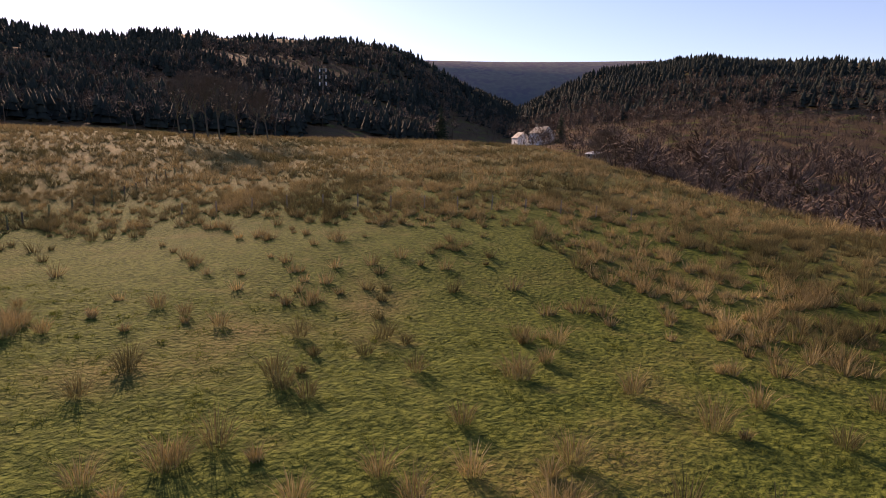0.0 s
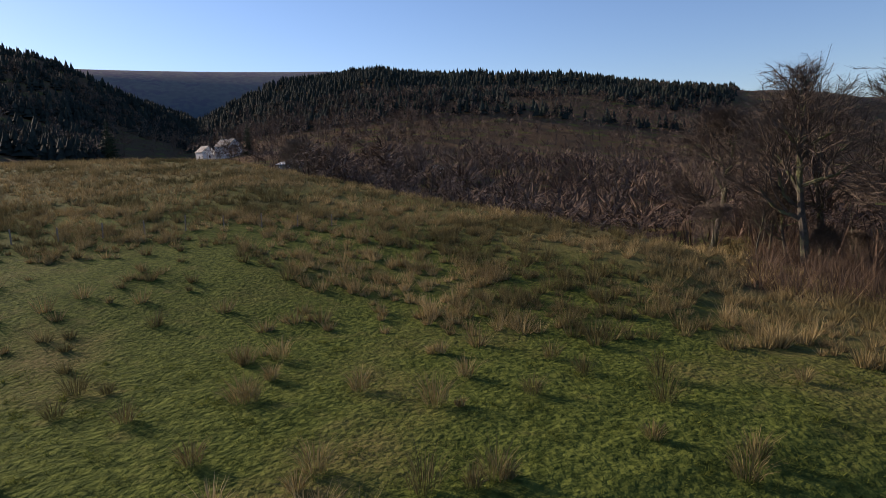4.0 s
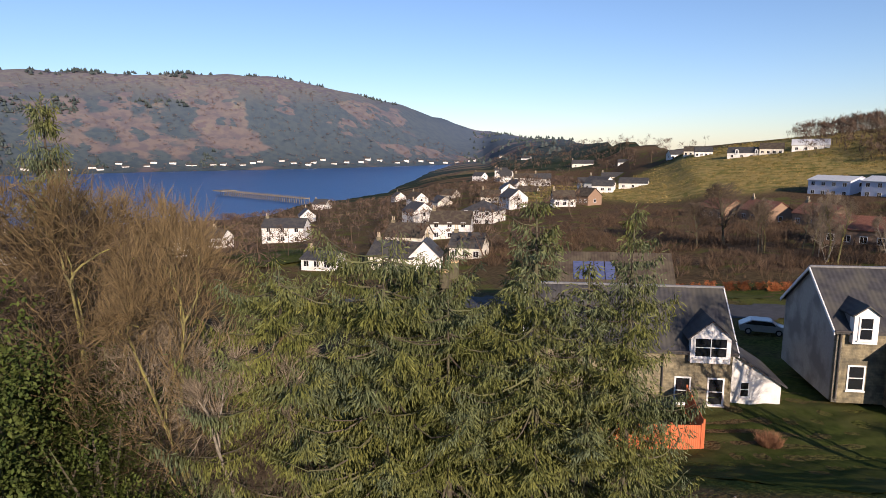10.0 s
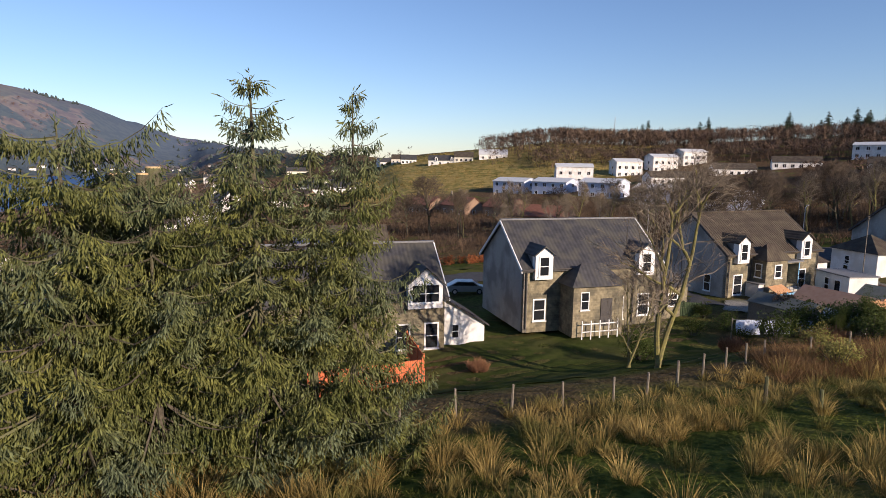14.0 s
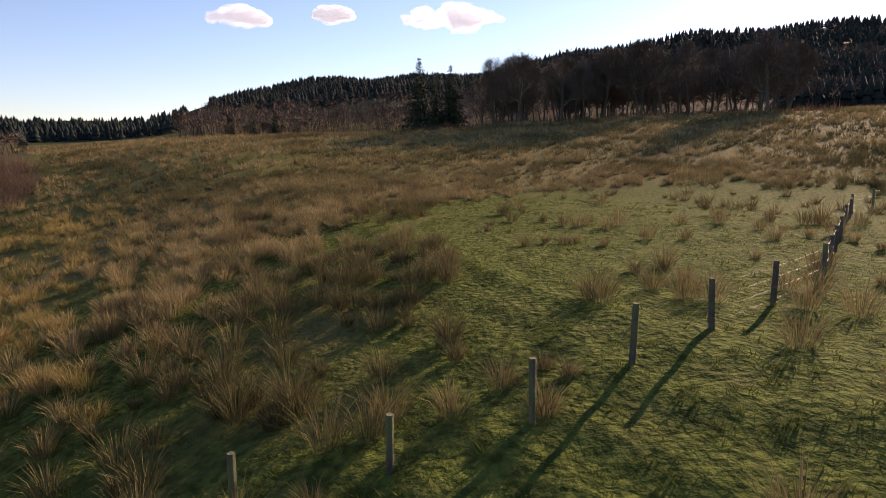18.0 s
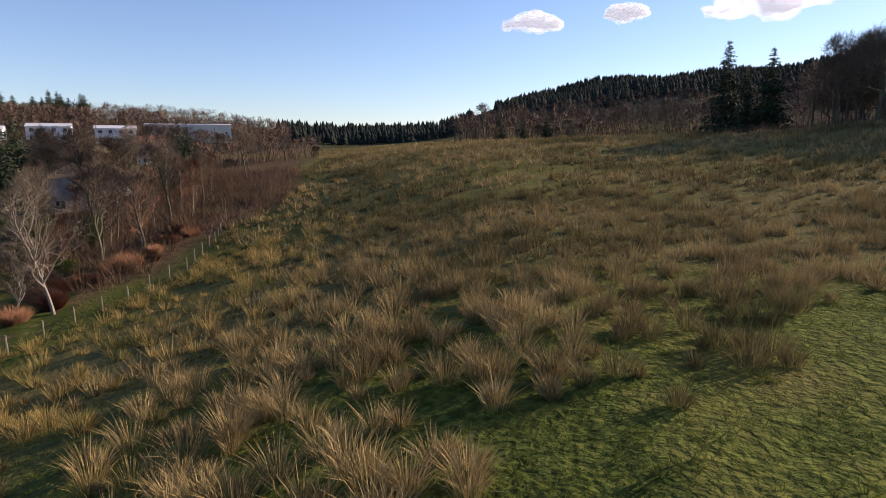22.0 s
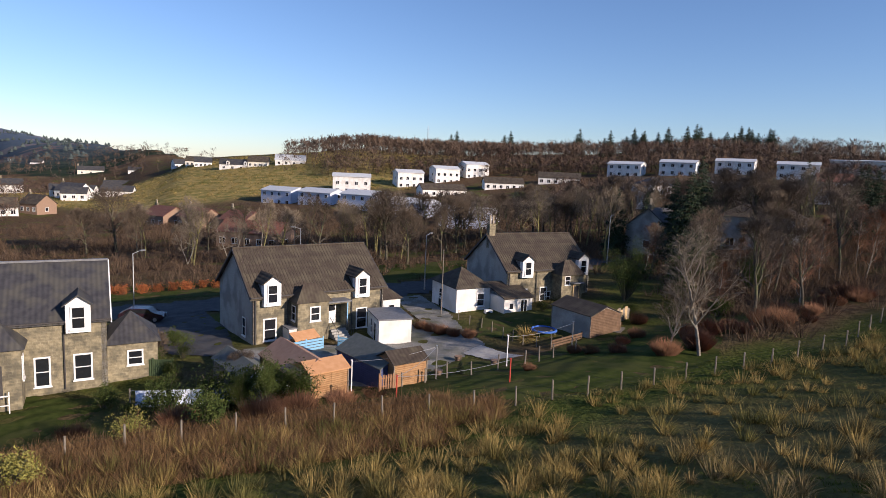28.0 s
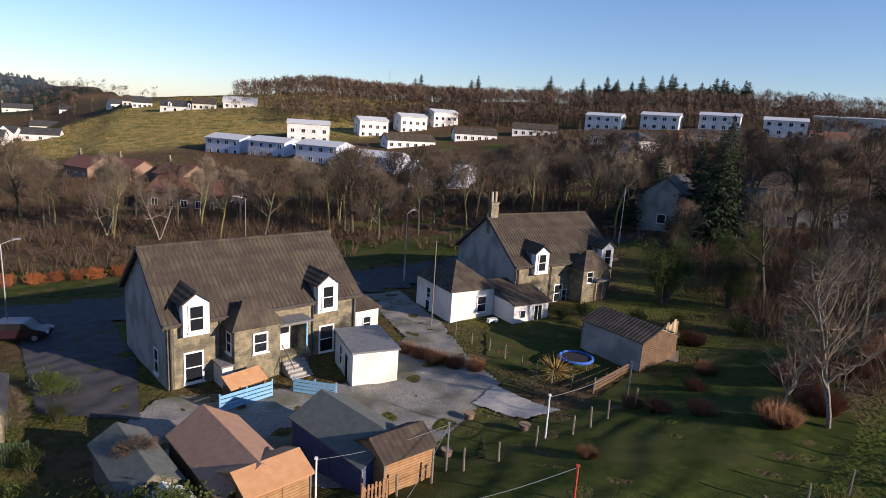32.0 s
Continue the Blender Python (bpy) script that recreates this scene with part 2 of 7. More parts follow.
def coursed(m, bw, bh):
    """Stone courses: recessed joints between blocks, with each block a little lighter or darker."""
    nt = m.node_tree
    n, li = nt.nodes, nt.links
    b = n["Principled BSDF"]
    tc, sp, ad, co = n.new("ShaderNodeTexCoord"), n.new("ShaderNodeSeparateXYZ"), n.new("ShaderNodeMath"), n.new("ShaderNodeCombineXYZ")
    li.new(tc.outputs["Object"], sp.inputs[0])
    li.new(sp.outputs[0], ad.inputs[0])
    li.new(sp.outputs[1], ad.inputs[1])
    li.new(ad.outputs[0], co.inputs[0])
    li.new(sp.outputs[2], co.inputs[1])
    br = n.new("ShaderNodeTexBrick")
    br.inputs["Scale"].default_value = 1.0
    br.inputs["Brick Width"].default_value, br.inputs["Row Height"].default_value, br.inputs["Mortar Size"].default_value = bw, bh, 0.018
    br.inputs["Color1"].default_value, br.inputs["Color2"].default_value, br.inputs["Mortar"].default_value = (1.25, 1.2, 1.1, 1), (0.7, 0.68, 0.66, 1), (1.3, 1.28, 1.2, 1)
    li.new(co.outputs[0], br.inputs["Vector"])
    mx = n.new("ShaderNodeMix")
    mx.data_type, mx.blend_type = "RGBA", "MULTIPLY"
    mx.inputs[0].default_value = 0.5
    old = b.inputs["Base Color"].links[0].from_socket
    li.new(old, mx.inputs[6])
    li.new(br.outputs["Color"], mx.inputs[7])
    li.new(mx.outputs[2], b.inputs["Base Color"])


coursed(M["stone"], 0.45, 0.2)

# ---- ground ----
def ss(t):
    t = np.clip(t, 0.0, 1.0)
    return t * t * (3 - 2 * t)


# heading, height 150 m out, where the far slope starts, its crest's distance and the crest's angle
FAR_S = [(92, 4, 180, 700, 6.4), (95, 4, 180, 700, 7.0), (102, 5, 180, 750, 7.1), (105, 5, 180, 750, 7.4), (115, 5, 180, 800, 7.4), (124, 5, 180, 850, 7.8),
         (127, 5, 180, 850, 8.2), (136, 4, 180, 900, 8.6), (141.5, 4, 190, 900, 8.3), (146, 3, 200, 900, 8.0), (149, 3, 210, 900, 7.0), (153, 2, 230, 900, 5.2),
         (157.5, 1, 250, 950, 3.6), (164, 0, 220, 900, 6.1), (171.5, -2, 200, 900, 7.1), (173.3, -2, 200, 900, 7.3), (177, -3, 180, 900, 6.9), (180, -5, 170, 900, 6.8)]
FAR_W = [(-180, -5, 170, 900, 6.8), (-174.7, -7, 160, 900, 6.5), (-168, -9, 160, 900, 5.7), (-158, -11, 190, 950, 4.6), (-148, -13, 250, 1200, 3.2), (-138, -18, 300, 2400, 2.2), (-130, -22, 900, 4300, 2.3),
         (-127, -24, 1700, 4300, 2.0), (-123.4, -24, 1900, 4300, 2.6), (-121, -24, 1900, 4300, 1.7), (-119, -24, 1900, 4300, 1.1), (-117.4, -24, 1700, 4200, 1.4), (-115.5, -24, 1600, 4000, 0.9), (-113.3, -24, 1500, 2900, 1.6), (-109.7, -24, 1460, 2700, 3.2)]
FAR_N = [(-104.6, -24, 1450, 2500, 3.3), (-99.8, -24, 1450, 2400, 4.3), (-95.2, -24, 1450, 2300, 5.0), (-89.7, -24, 1460, 2200, 5.2), (-86.9, -23, 1460, 2200, 5.4), (-80, -23, 1480, 2200, 5.6), (-76.6, -22, 1490, 2200, 6.0),
         (-59, -22, 1550, 2200, 6.4), (-55.5, -22, 1560, 2200, 6.4), (-49.5, -22, 1600, 2200, 5.5), (-44, -21, 1700, 2300, 4.1), (-40, -20, 1800, 2500, 2.8), (-36.3, -20, 1900, 2800, 1.7)]
FAR_E = [(-32, -19, 600, 3000, 0.9), (-28, -19, 400, 1800, 0.6), (-24.5, -18, 240, 800, 0.3), (-20.4, -17, 180, 460, 0.1), (-15, -17, 160, 420, 0.4), (-9.6, -16, 150, 420, 0.8), (-5.6, -15, 150, 420, 1.4), (0, -15, 150, 420, 1.4),
         (14, -12, 150, 430, 2.1), (25, -9, 150, 430, 2.4), (36, -6, 150, 500, 2.0), (46, -3, 180, 800, 1.9), (58.3, 1, 200, 900, 1.6),
         (60, 1, 200, 900, 2.1), (62.7, 1.5, 200, 900, 3.2), (65.7, 1.5, 200, 900, 4.1), (70.5, 2, 200, 900, 4.7), (76, 2, 200, 900, 5.1), (84, 3, 200, 900, 5.2), (90, 4, 180, 900, 5.5)]
FAR = np.array(FAR_W + FAR_N + FAR_E + FAR_S)
WATER = -43.0
CX, CY = -14.0, -3.0


# the near shore of the loch by heading, and the brow of the field to the south, about the pasture's west end: heading, distance, height
SHORE = np.array([(-127, 540), (-100, 540), (-84, 480), (-75, 430), (-61, 420), (-57, 440), (-54, 515), (-50, 560), (-46, 640), (-43, 900), (-40, 1500), (-37, 2400)])
BROW = np.array([(120, 170, 5.0), (140, 150, 4.6), (150, 140, 4.2), (158, 125, 3.2), (165, 105, 0.2), (173, 84, -2.4), (180, 70, -3.6), (186, 62, -4.2), (193, 55, -5.0), (205, 50, -6.0)])


def fence_side(x, y):
    """Metres beyond the field's lower fence, towards the gardens."""
    return -0.5 * (x + 36) + 0.86 * (y - 12)


def ground(x, y):
    x, y = np.asarray(x, float), np.asarray(y, float)
    e = fence_side(x, y)
    near = -5.2 - 6.8 * (0.7 * np.clip((e + 31) / 31, 0, 1) + 0.3 * ss((e + 31) / 31)) - 2.5 * ss((e - 1) / 14)
    near = near - 0.05 * np.clip(-x - 14, 0, 40) * ss(e / 14)
    r = np.hypot(x - CX, y - CY)
    az = np.degrees(np.arctan2(x - CX, y - CY))
    zb, r0, r1, el = (np.interp(az, FAR[:, 0], FAR[:, k]) for k in range(1, 5))
    near = near - 1.2 * ss((-az - 95) / 40) * ss((r - 20) / 40) * (az < 0) * ss((az + 180) / 35)
    z = near + (zb - near) * ss((r - 35) / 115)
    crest = r1 * np.tan(np.radians(el))
    up = ss((r - r0) / (r1 - r0)) ** 0.8
    loch = ss((az + 129) / 3) * ss((-34.5 - az) / 2)
    shore = np.interp(az, SHORE[:, 0], SHORE[:, 1])
    bed = zb + (-42.0 - zb) * np.clip((r - 150) / (shore - 160), 0, 1) - 5 * ss((r - shore) / 60)
    bed = np.where((r > r0 - 60) & (shore < r0 - 60), -46.5 + 4.2 * ss((r - r0 + 60) / 60), bed)
    far = zb * (1 - loch) + bed * loch
    z = np.where(r > 150, far + (crest - far) * up, z)
    z = np.where(r > r1, crest - (r - r1) * 0.05, z)
    # a second, farther hill closes the valley
    back = ss((az - 138) / 8) * ss((176 - az) / 8)
    z = np.where((r > 1350) & (back > 0), np.maximum(z, 2200 * math.tan(radians(8.0)) * ss((r - 1350) / 850) * back - 60 * ss((r - 2200) / 900)), z)
    rp, ap = np.hypot(x + 28.6, y + 8.4), np.degrees(np.arctan2(x + 28.6, y + 8.4)) % 360
    rc, zc = np.interp(ap, BROW[:, 0], BROW[:, 1]), np.interp(ap, BROW[:, 0], BROW[:, 2])
    brow = np.where(rp < rc, -5.2 + (zc + 5.2) * np.clip((rp - 25) / (rc - 25), 0, 1), zc - 10 * ss((rp - rc) / 45) * ss((ap - 158) / 12))
    wb_ = ss((ap - 118) / 25) * ss((206 - ap) / 12) * ss((rp - 20) / 20) * ss((rc + 120 - rp) / 70)
    z = z * (1 - wb_) + brow * wb_
    u = np.sin(x * 0.021 + 1.3 * np.sin(y * 0.017)) * np.cos(y * 0.024 + 0.7)
    z = z + u * np.clip(r - 120, 0, 500) * 0.012 * (r < r1) * np.where(loch > 0.5, up, 1)
    tuft = np.sin(x * 1.9 + 2 * np.sin(y * 0.7)) * np.sin(y * 2.3 + np.sin(x * 0.9))
    return z + 0.07 * tuft * (r < 90) + 0.07 * np.sin(x * 0.21 + 1) * np.sin(y * 0.17) * ss((-e - 2) / 10) * (r < 120)


def gz(x, y):
    return float(ground(x, y))


def mesh_ob(name, verts, faces, material, parent=None, smooth=False):
    me = bpy.data.meshes.new(name)
    me.from_pydata([tuple(v) for v in verts], [], [tuple(f) for f in faces])
    me.materials.append(material)
    if smooth:
        me.polygons.foreach_set("use_smooth", [True] * len(me.polygons))
    me.update()
    ob = new(name, me)
    ob.parent = parent
    return ob


NA, NR = 540, 210
radii = np.concatenate([[0.0], 0.5 * (9600.0 ** (np.arange(NR) / (NR - 1)))])
angs = np.arange(NA) * 2 * math.pi / NA
gx = CX + np.outer(radii[1:], np.sin(angs)).ravel()
gy = CY + np.outer(radii[1:], np.cos(angs)).ravel()
gverts = np.stack([gx, gy, ground(gx, gy)], 1)
idx = np.arange(NR * NA).reshape(NR, NA)
nxt = np.roll(idx, -1, axis=1)
gfaces = np.stack([idx[:-1], idx[1:], nxt[1:], nxt[:-1]], -1).reshape(-1, 4)
gfaces = [tuple(f) for f in gfaces.tolist()] + [tuple(idx[0].tolist())]


def litter(x, y):
    """How far the ground is brown with dead leaves and scrub: under the woods and between the village houses."""
    x, y = np.asarray(x, float), np.asarray(y, float)
    ax, ay = x + 28.0, y + 8.0
    az, r = np.degrees(np.arctan2(ax, ay)), np.hypot(ax, ay)
    wob = 3.0 * np.sin(x * 0.21 + 2 * np.sin(y * 0.13)) + 2.0 * np.sin(y * 0.37 + x * 0.11)
    e = fence_side(x, y)
    lower = ss((r - 42 + wob) / 8) * ss((az + 158) / 6) * ss((-78 - az) / 8)
    vill = ss((r - 75 + wob) / 12) * ss((az + 95) / 8) * ss((8 - az) / 8) * 0.85
    back = ss((y - 88 + wob) / 8) * ss((az + 40) / 8) * ss((62 - az) / 6)
    crest = np.clip(meadow(x, y), 0, 1)
    right = ss((x - 26 + 0.5 * wob) / 5) * ss((y - 46 - 0.45 * (x - 26) + 0.5 * wob) / 5) * ss((130 - y) / 10)
    upper = ss((az - 78) / 4) * ss((116 - az) / 4) * ss((r - 142 + wob) / 10)
    south = ss((np.where(az < 0, az + 360, az) - 100) / 10) * ss((212 - np.where(az < 0, az + 360, az)) / 8) * ss((r - np.interp(np.where(az < 0, az + 360, az), [150, 165, 180], [215, 140, 92]) + wob) / 14) * 0.95
    a0 = np.degrees(np.arctan2(x, y))
    right = right * ss((46 - a0) / 4)
    back = back * ss((48 - a0) / 4)
    garden = ss((e - 6) / 3) * ss((92 - y) / 6) * (r < 115) * np.clip(0.5 + 0.5 * np.sin(x * 0.33 + 2 * np.sin(y * 0.27)) * np.cos(y * 0.41), 0.1, 0.9)
    bank = ss((e + 0.5 + 0.3 * wob) / 2) * ss((5.5 - e + 0.3 * wob) / 2) * (r < 120)
    return np.clip(np.maximum.reduce([lower, vill * (1 - crest), south, np.maximum(back, 0) * (1 - crest), right, upper, 0.8 * bank, garden]), 0, 1)


def meadow(x, y, wild=False):
    """The tawny rough grass of the hill above the village, and the rushy moor where wild is asked for."""
    ax, ay = np.asarray(x, float) + 28.0, np.asarray(y, float) + 8.0
    az, r = np.degrees(np.arctan2(ax, ay)), np.hypot(ax, ay)
    wob = 3.0 * np.sin(x * 0.06 + 2 * np.sin(y * 0.04)) + 2.0 * np.sin(y * 0.11 + x * 0.05)
    e = fence_side(x, y)
    moor = 0.8 * ss((np.hypot(x + 4, y + 20) - 38 + wob) / 14) * ss((-2 - e) / 6) * (r < 420) * (0.75 + 0.25 * np.sin(x * 0.05 + 2 * np.sin(y * 0.033)))
    return (moor if wild else 0) + ss((az + 36) / 3) * ss((6 + 0.8 * wob - az) / 3) * ss((r - 235 + 3 * wob) / 12) * ss((400 - r) / 15)


def ground_material():
    """Pasture near by; heather, bracken, forest and grass over the far hills, by height, slope and noise."""
    m = bpy.data.materials.new("hillside")
    m.use_nodes = True
    nt = m.node_tree
    n, li = nt.nodes, nt.links
    b = n["Principled BSDF"]
    b.inputs["Roughness"].default_value = 0.95
    b.inputs["Specular IOR Level"].default_value = 0.02
    geo = n.new("ShaderNodeNewGeometry")

    def noise_ramp(scale, lo, hi, detail=5):
        t = n.new("ShaderNodeTexNoise")
        t.inputs["Scale"].default_value = scale
        t.inputs["Detail"].default_value = detail
        li.new(geo.outputs["Position"], t.inputs["Vector"])
        r = n.new("ShaderNodeMapRange")
        r.interpolation_type = "SMOOTHSTEP"
        r.inputs[1].default_value, r.inputs[2].default_value = lo, hi
        li.new(t.outputs[0], r.inputs[0])
        return r.outputs[0]

    def mix(f, a, c):
        x = n.new("ShaderNodeMix")
        x.data_type = "RGBA"
        li.new(f, x.inputs[0])
        for k, v in ((6, a), (7, c)):
            if isinstance(v, tuple):
                x.inputs[k].default_value = (*v, 1)
            else:
                li.new(v, x.inputs[k])
        return x.outputs[2]

    green = mix(noise_ramp(3.5, 0.35, 0.65), (0.04, 0.056, 0.012), (0.098, 0.118, 0.025))
    straw = mix(noise_ramp(6.0, 0.4, 0.6), (0.15, 0.12, 0.045), (0.10, 0.095, 0.03))
    field = mix(noise_ramp(0.11, 0.52, 0.78), green, straw)
    field = mix(noise_ramp(0.6, 0.56, 0.8), field, (0.12, 0.115, 0.035))
    moor = mix(noise_ramp(0.012, 0.42, 0.58), (0.16, 0.12, 0.055), (0.13, 0.075, 0.05))
    moor = mix(noise_ramp(0.06, 0.45, 0.6), moor, (0.19, 0.155, 0.07))
    forest = mix(noise_ramp(0.05, 0.4, 0.6), (0.02, 0.032, 0.02), (0.04, 0.052, 0.03))
    brown = mix(noise_ramp(0.03, 0.4, 0.6), (0.095, 0.062, 0.038), (0.15, 0.102, 0.056))
    hill = mix(noise_ramp(0.0036, 0.42, 0.45, 8), mix(noise_ramp(0.002, 0.42, 0.55), moor, brown), forest)
    hill = mix(noise_ramp(0.0051, 0.59, 0.61, 9), hill, brown)
    hill = mix(noise_ramp(0.019, 0.57, 0.6, 6), hill, forest)
    sep = n.new("ShaderNodeSeparateXYZ")
    li.new(geo.outputs["Position"], sep.inputs[0])
    top = n.new("ShaderNodeMapRange")
    top.inputs[1].default_value, top.inputs[2].default_value = 130.0, 230.0
    li.new(sep.outputs[2], top.inputs[0])
    hill = mix(top.outputs[0], hill, moor)
    # distance from the field's middle
    dist = n.new("ShaderNodeVectorMath")
    dist.operation = "DISTANCE"
    dist.inputs[1].default_value = (CX, CY, 0)
    li.new(geo.outputs["Position"], dist.inputs[0])
    d1 = n.new("ShaderNodeMapRange")
    d1.inputs[1].default_value, d1.inputs[2].default_value = 170.0, 420.0
    li.new(dist.outputs["Value"], d1.inputs[0])
    col = mix(d1.outputs[0], mix(noise_ramp(0.02, 0.3, 0.7), field, (0.17, 0.145, 0.05)), hill)
    d0 = n.new("ShaderNodeMapRange")
    d0.inputs[1].default_value, d0.inputs[2].default_value = 60.0, 150.0
    li.new(dist.outputs["Value"], d0.inputs[0])
    col = mix(d0.outputs[0], field, col)
    am = n.new("ShaderNodeAttribute")
    am.attribute_name = "meadow"
    col = mix(am.outputs["Fac"], col, mix(noise_ramp(0.3, 0.4, 0.6), (0.33, 0.25, 0.092), mix(noise_ramp(0.05, 0.4, 0.6), (0.25, 0.20, 0.07), (0.17, 0.16, 0.05))))
    aw = n.new("ShaderNodeAttribute")
    aw.attribute_name = "moor"
    col = mix(aw.outputs["Fac"], col, mix(noise_ramp(0.9, 0.4, 0.62), (0.125, 0.102, 0.044), mix(noise_ramp(0.09, 0.4, 0.6), (0.09, 0.088, 0.03), (0.18, 0.142, 0.06))))
    at = n.new("ShaderNodeAttribute")
    at.attribute_name = "litter"
    dead = mix(noise_ramp(1.4, 0.38, 0.62), (0.075, 0.048, 0.03), (0.13, 0.088, 0.05))
    dead = mix(noise_ramp(0.12, 0.52, 0.66), dead, (0.10, 0.105, 0.03))
    col = mix(at.outputs["Fac"], col, dead)
    # air light painted into the base colour: bluer with distance
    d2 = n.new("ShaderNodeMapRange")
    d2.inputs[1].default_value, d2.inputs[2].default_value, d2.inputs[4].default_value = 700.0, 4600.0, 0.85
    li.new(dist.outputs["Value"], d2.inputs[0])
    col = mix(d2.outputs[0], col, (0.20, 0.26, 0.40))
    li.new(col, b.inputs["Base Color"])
    bn = n.new("ShaderNodeTexNoise")
    bn.inputs["Scale"].default_value, bn.inputs["Detail"].default_value = 4.6, 8
    li.new(geo.outputs["Position"], bn.inputs["Vector"])
    bu = n.new("ShaderNodeBump")
    bu.inputs["Strength"].default_value, bu.inputs["Distance"].default_value = 1.0, 0.2
    li.new(bn.outputs[0], bu.inputs["Height"])
    li.new(bu.outputs[0], b.inputs["Normal"])
    return m


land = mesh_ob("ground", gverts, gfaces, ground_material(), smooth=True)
land.data.attributes.new("litter", "FLOAT", "POINT").data.foreach_set("value", litter(gx, gy).astype(np.float32) * (np.hypot(gx, gy) < np.where(gy < -100, 1300, 520)))
land.data.attributes.new("meadow", "FLOAT", "POINT").data.foreach_set("value", meadow(gx, gy).astype(np.float32))
land.data.attributes.new("moor", "FLOAT", "POINT").data.foreach_set("value", np.clip(meadow(gx, gy, True) - meadow(gx, gy), 0, 1).astype(np.float32))
tagged(land, "rough green pasture, moor and forested hills", "ground", kind="structure")

water = bpy.data.materials.new("loch_water")
water.use_nodes = True
wb = water.node_tree.nodes["Principled BSDF"]
wb.inputs["Base Color"].default_value = (0.01, 0.07, 0.22, 1)
wb.inputs["Roughness"].default_value = 0.35
wb.inputs["IOR"].default_value = 1.33
wt = water.node_tree.nodes.new("ShaderNodeTexNoise")
wt.inputs["Scale"].default_value, wt.inputs["Detail"].default_value = 0.4, 4
wg = water.node_tree.nodes.new("ShaderNodeNewGeometry")
water.node_tree.links.new(wg.outputs["Position"], wt.inputs["Vector"])
wu = water.node_tree.nodes.new("ShaderNodeBump")
wu.inputs["Strength"].default_value, wu.inputs["Distance"].default_value = 0.6, 0.6
water.node_tree.links.new(wt.outputs[0], wu.inputs["Height"])
water.node_tree.links.new(wu.outputs[0], wb.inputs["Normal"])
loch_az = np.radians(np.linspace(-150, -34, 40))
wv = [(CX + r * math.sin(a), CY + r * math.cos(a), WATER) for a in loch_az for r in (380, 2300)]
wf = [(2 * i, 2 * i + 1, 2 * i + 3, 2 * i + 2) for i in range(39)]
tagged(mesh_ob("water", wv, wf, water), "deep blue rippled loch water", "water", kind="structure")


# ---- making things ----
def thing(name, label, category, m=None, group="", kind=""):
    ob = new(name)
    if m is not None:
        ob.matrix_world = m
    return tagged(ob, label, category, group, kind)


def part(name, bm, material, parent, label=""):
    me = bpy.data.meshes.new(name)
    bm.to_mesh(me)
    bm.free()
    me.materials.append(material)
    ob = new(name, me)
    ob.parent = parent
    return tagged(ob, label)


def box(bm, x0, x1, y0, y1, z0, z1):
    v = [bm.verts.new(p) for p in ((x0, y0, z0), (x1, y0, z0), (x1, y1, z0), (x0, y1, z0), (x0, y0, z1), (x1, y0, z1), (x1, y1, z1), (x0, y1, z1))]
    for f in ((3, 2, 1, 0), (4, 5, 6, 7), (0, 1, 5, 4), (1, 2, 6, 5), (2, 3, 7, 6), (3, 0, 4, 7)):
        bm.faces.new([v[i] for i in f])


def boxes(*dims):
    bm = bmesh.new()
    for d in dims:
        box(bm, *d)
    return bm


def prism(bm, poly, axis, a, b):
    """A flat outline of (u, v) pushed along an axis from a to b. axis x: (u, v) = (y, z); y: (x, z); z: (x, y)."""
    def at(u, v, w):
        return {"x": (w, u, v), "y": (u, w, v), "z": (u, v, w)}[axis]
    lo = [bm.verts.new(at(u, v, a)) for u, v in poly]
    hi = [bm.verts.new(at(u, v, b)) for u, v in poly]
    bm.faces.new(lo[::-1])
    bm.faces.new(hi)
    for i in range(len(poly)):
        j = (i + 1) % len(poly)
        bm.faces.new((lo[i], lo[j], hi[j], hi[i]))


def slab(bm, quad, thick):
    """A sloping slab: four corners of its top, and its thickness downwards."""
    t = [bm.verts.new(p) for p in quad]
    b = [bm.verts.new((p[0], p[1], p[2] - thick)) for p in quad]
    bm.faces.new(t)
    bm.faces.new(b[::-1])
    for i in range(len(quad)):
        j = (i + 1) % len(quad)
        bm.faces.new((t[j], t[i], b[i], b[j]))


class Soup:
    """Tubes, blades and leaves gathered into one mesh."""

    def __init__(self):
        self.v, self.f = [], []

    def tube(self, pts, r0, r1, sides=5):
        base, n = len(self.v), len(pts)
        for i, p in enumerate(pts):
            d = (pts[min(i + 1, n - 1)] - pts[max(i - 1, 0)]).normalized()
            a = d.orthogonal().normalized()
            b = d.cross(a)
            r = r0 + (r1 - r0) * i / (n - 1)
            for k in range(sides):
                w = 2 * math.pi * k / sides
                self.v.append(p + a * (math.cos(w) * r) + b * (math.sin(w) * r))
        for i in range(n - 1):
            for k in range(sides):
                k2 = (k + 1) % sides
                q = base + i * sides
                self.f.append((q + k, q + k2, q + sides + k2, q + sides + k))

    def blade(self, p, q, w, side):
        b = len(self.v)
        self.v += [p - side * w, p + side * w, q]
        self.f.append((b, b + 1, b + 2))

    def leaf(self, p, d, s, w):
        b = len(self.v)
        m = p + d * 0.5
        self.v += [p, m + s * w, p + d, m - s * w]
        self.f.append((b, b + 1, b + 2, b + 3))

    def mesh(self, name, material):
        me = bpy.data.meshes.new(name)
        me.from_pydata([tuple(v) for v in self.v], [], self.f)
        me.materials.append(material)
        me.update()
        return me


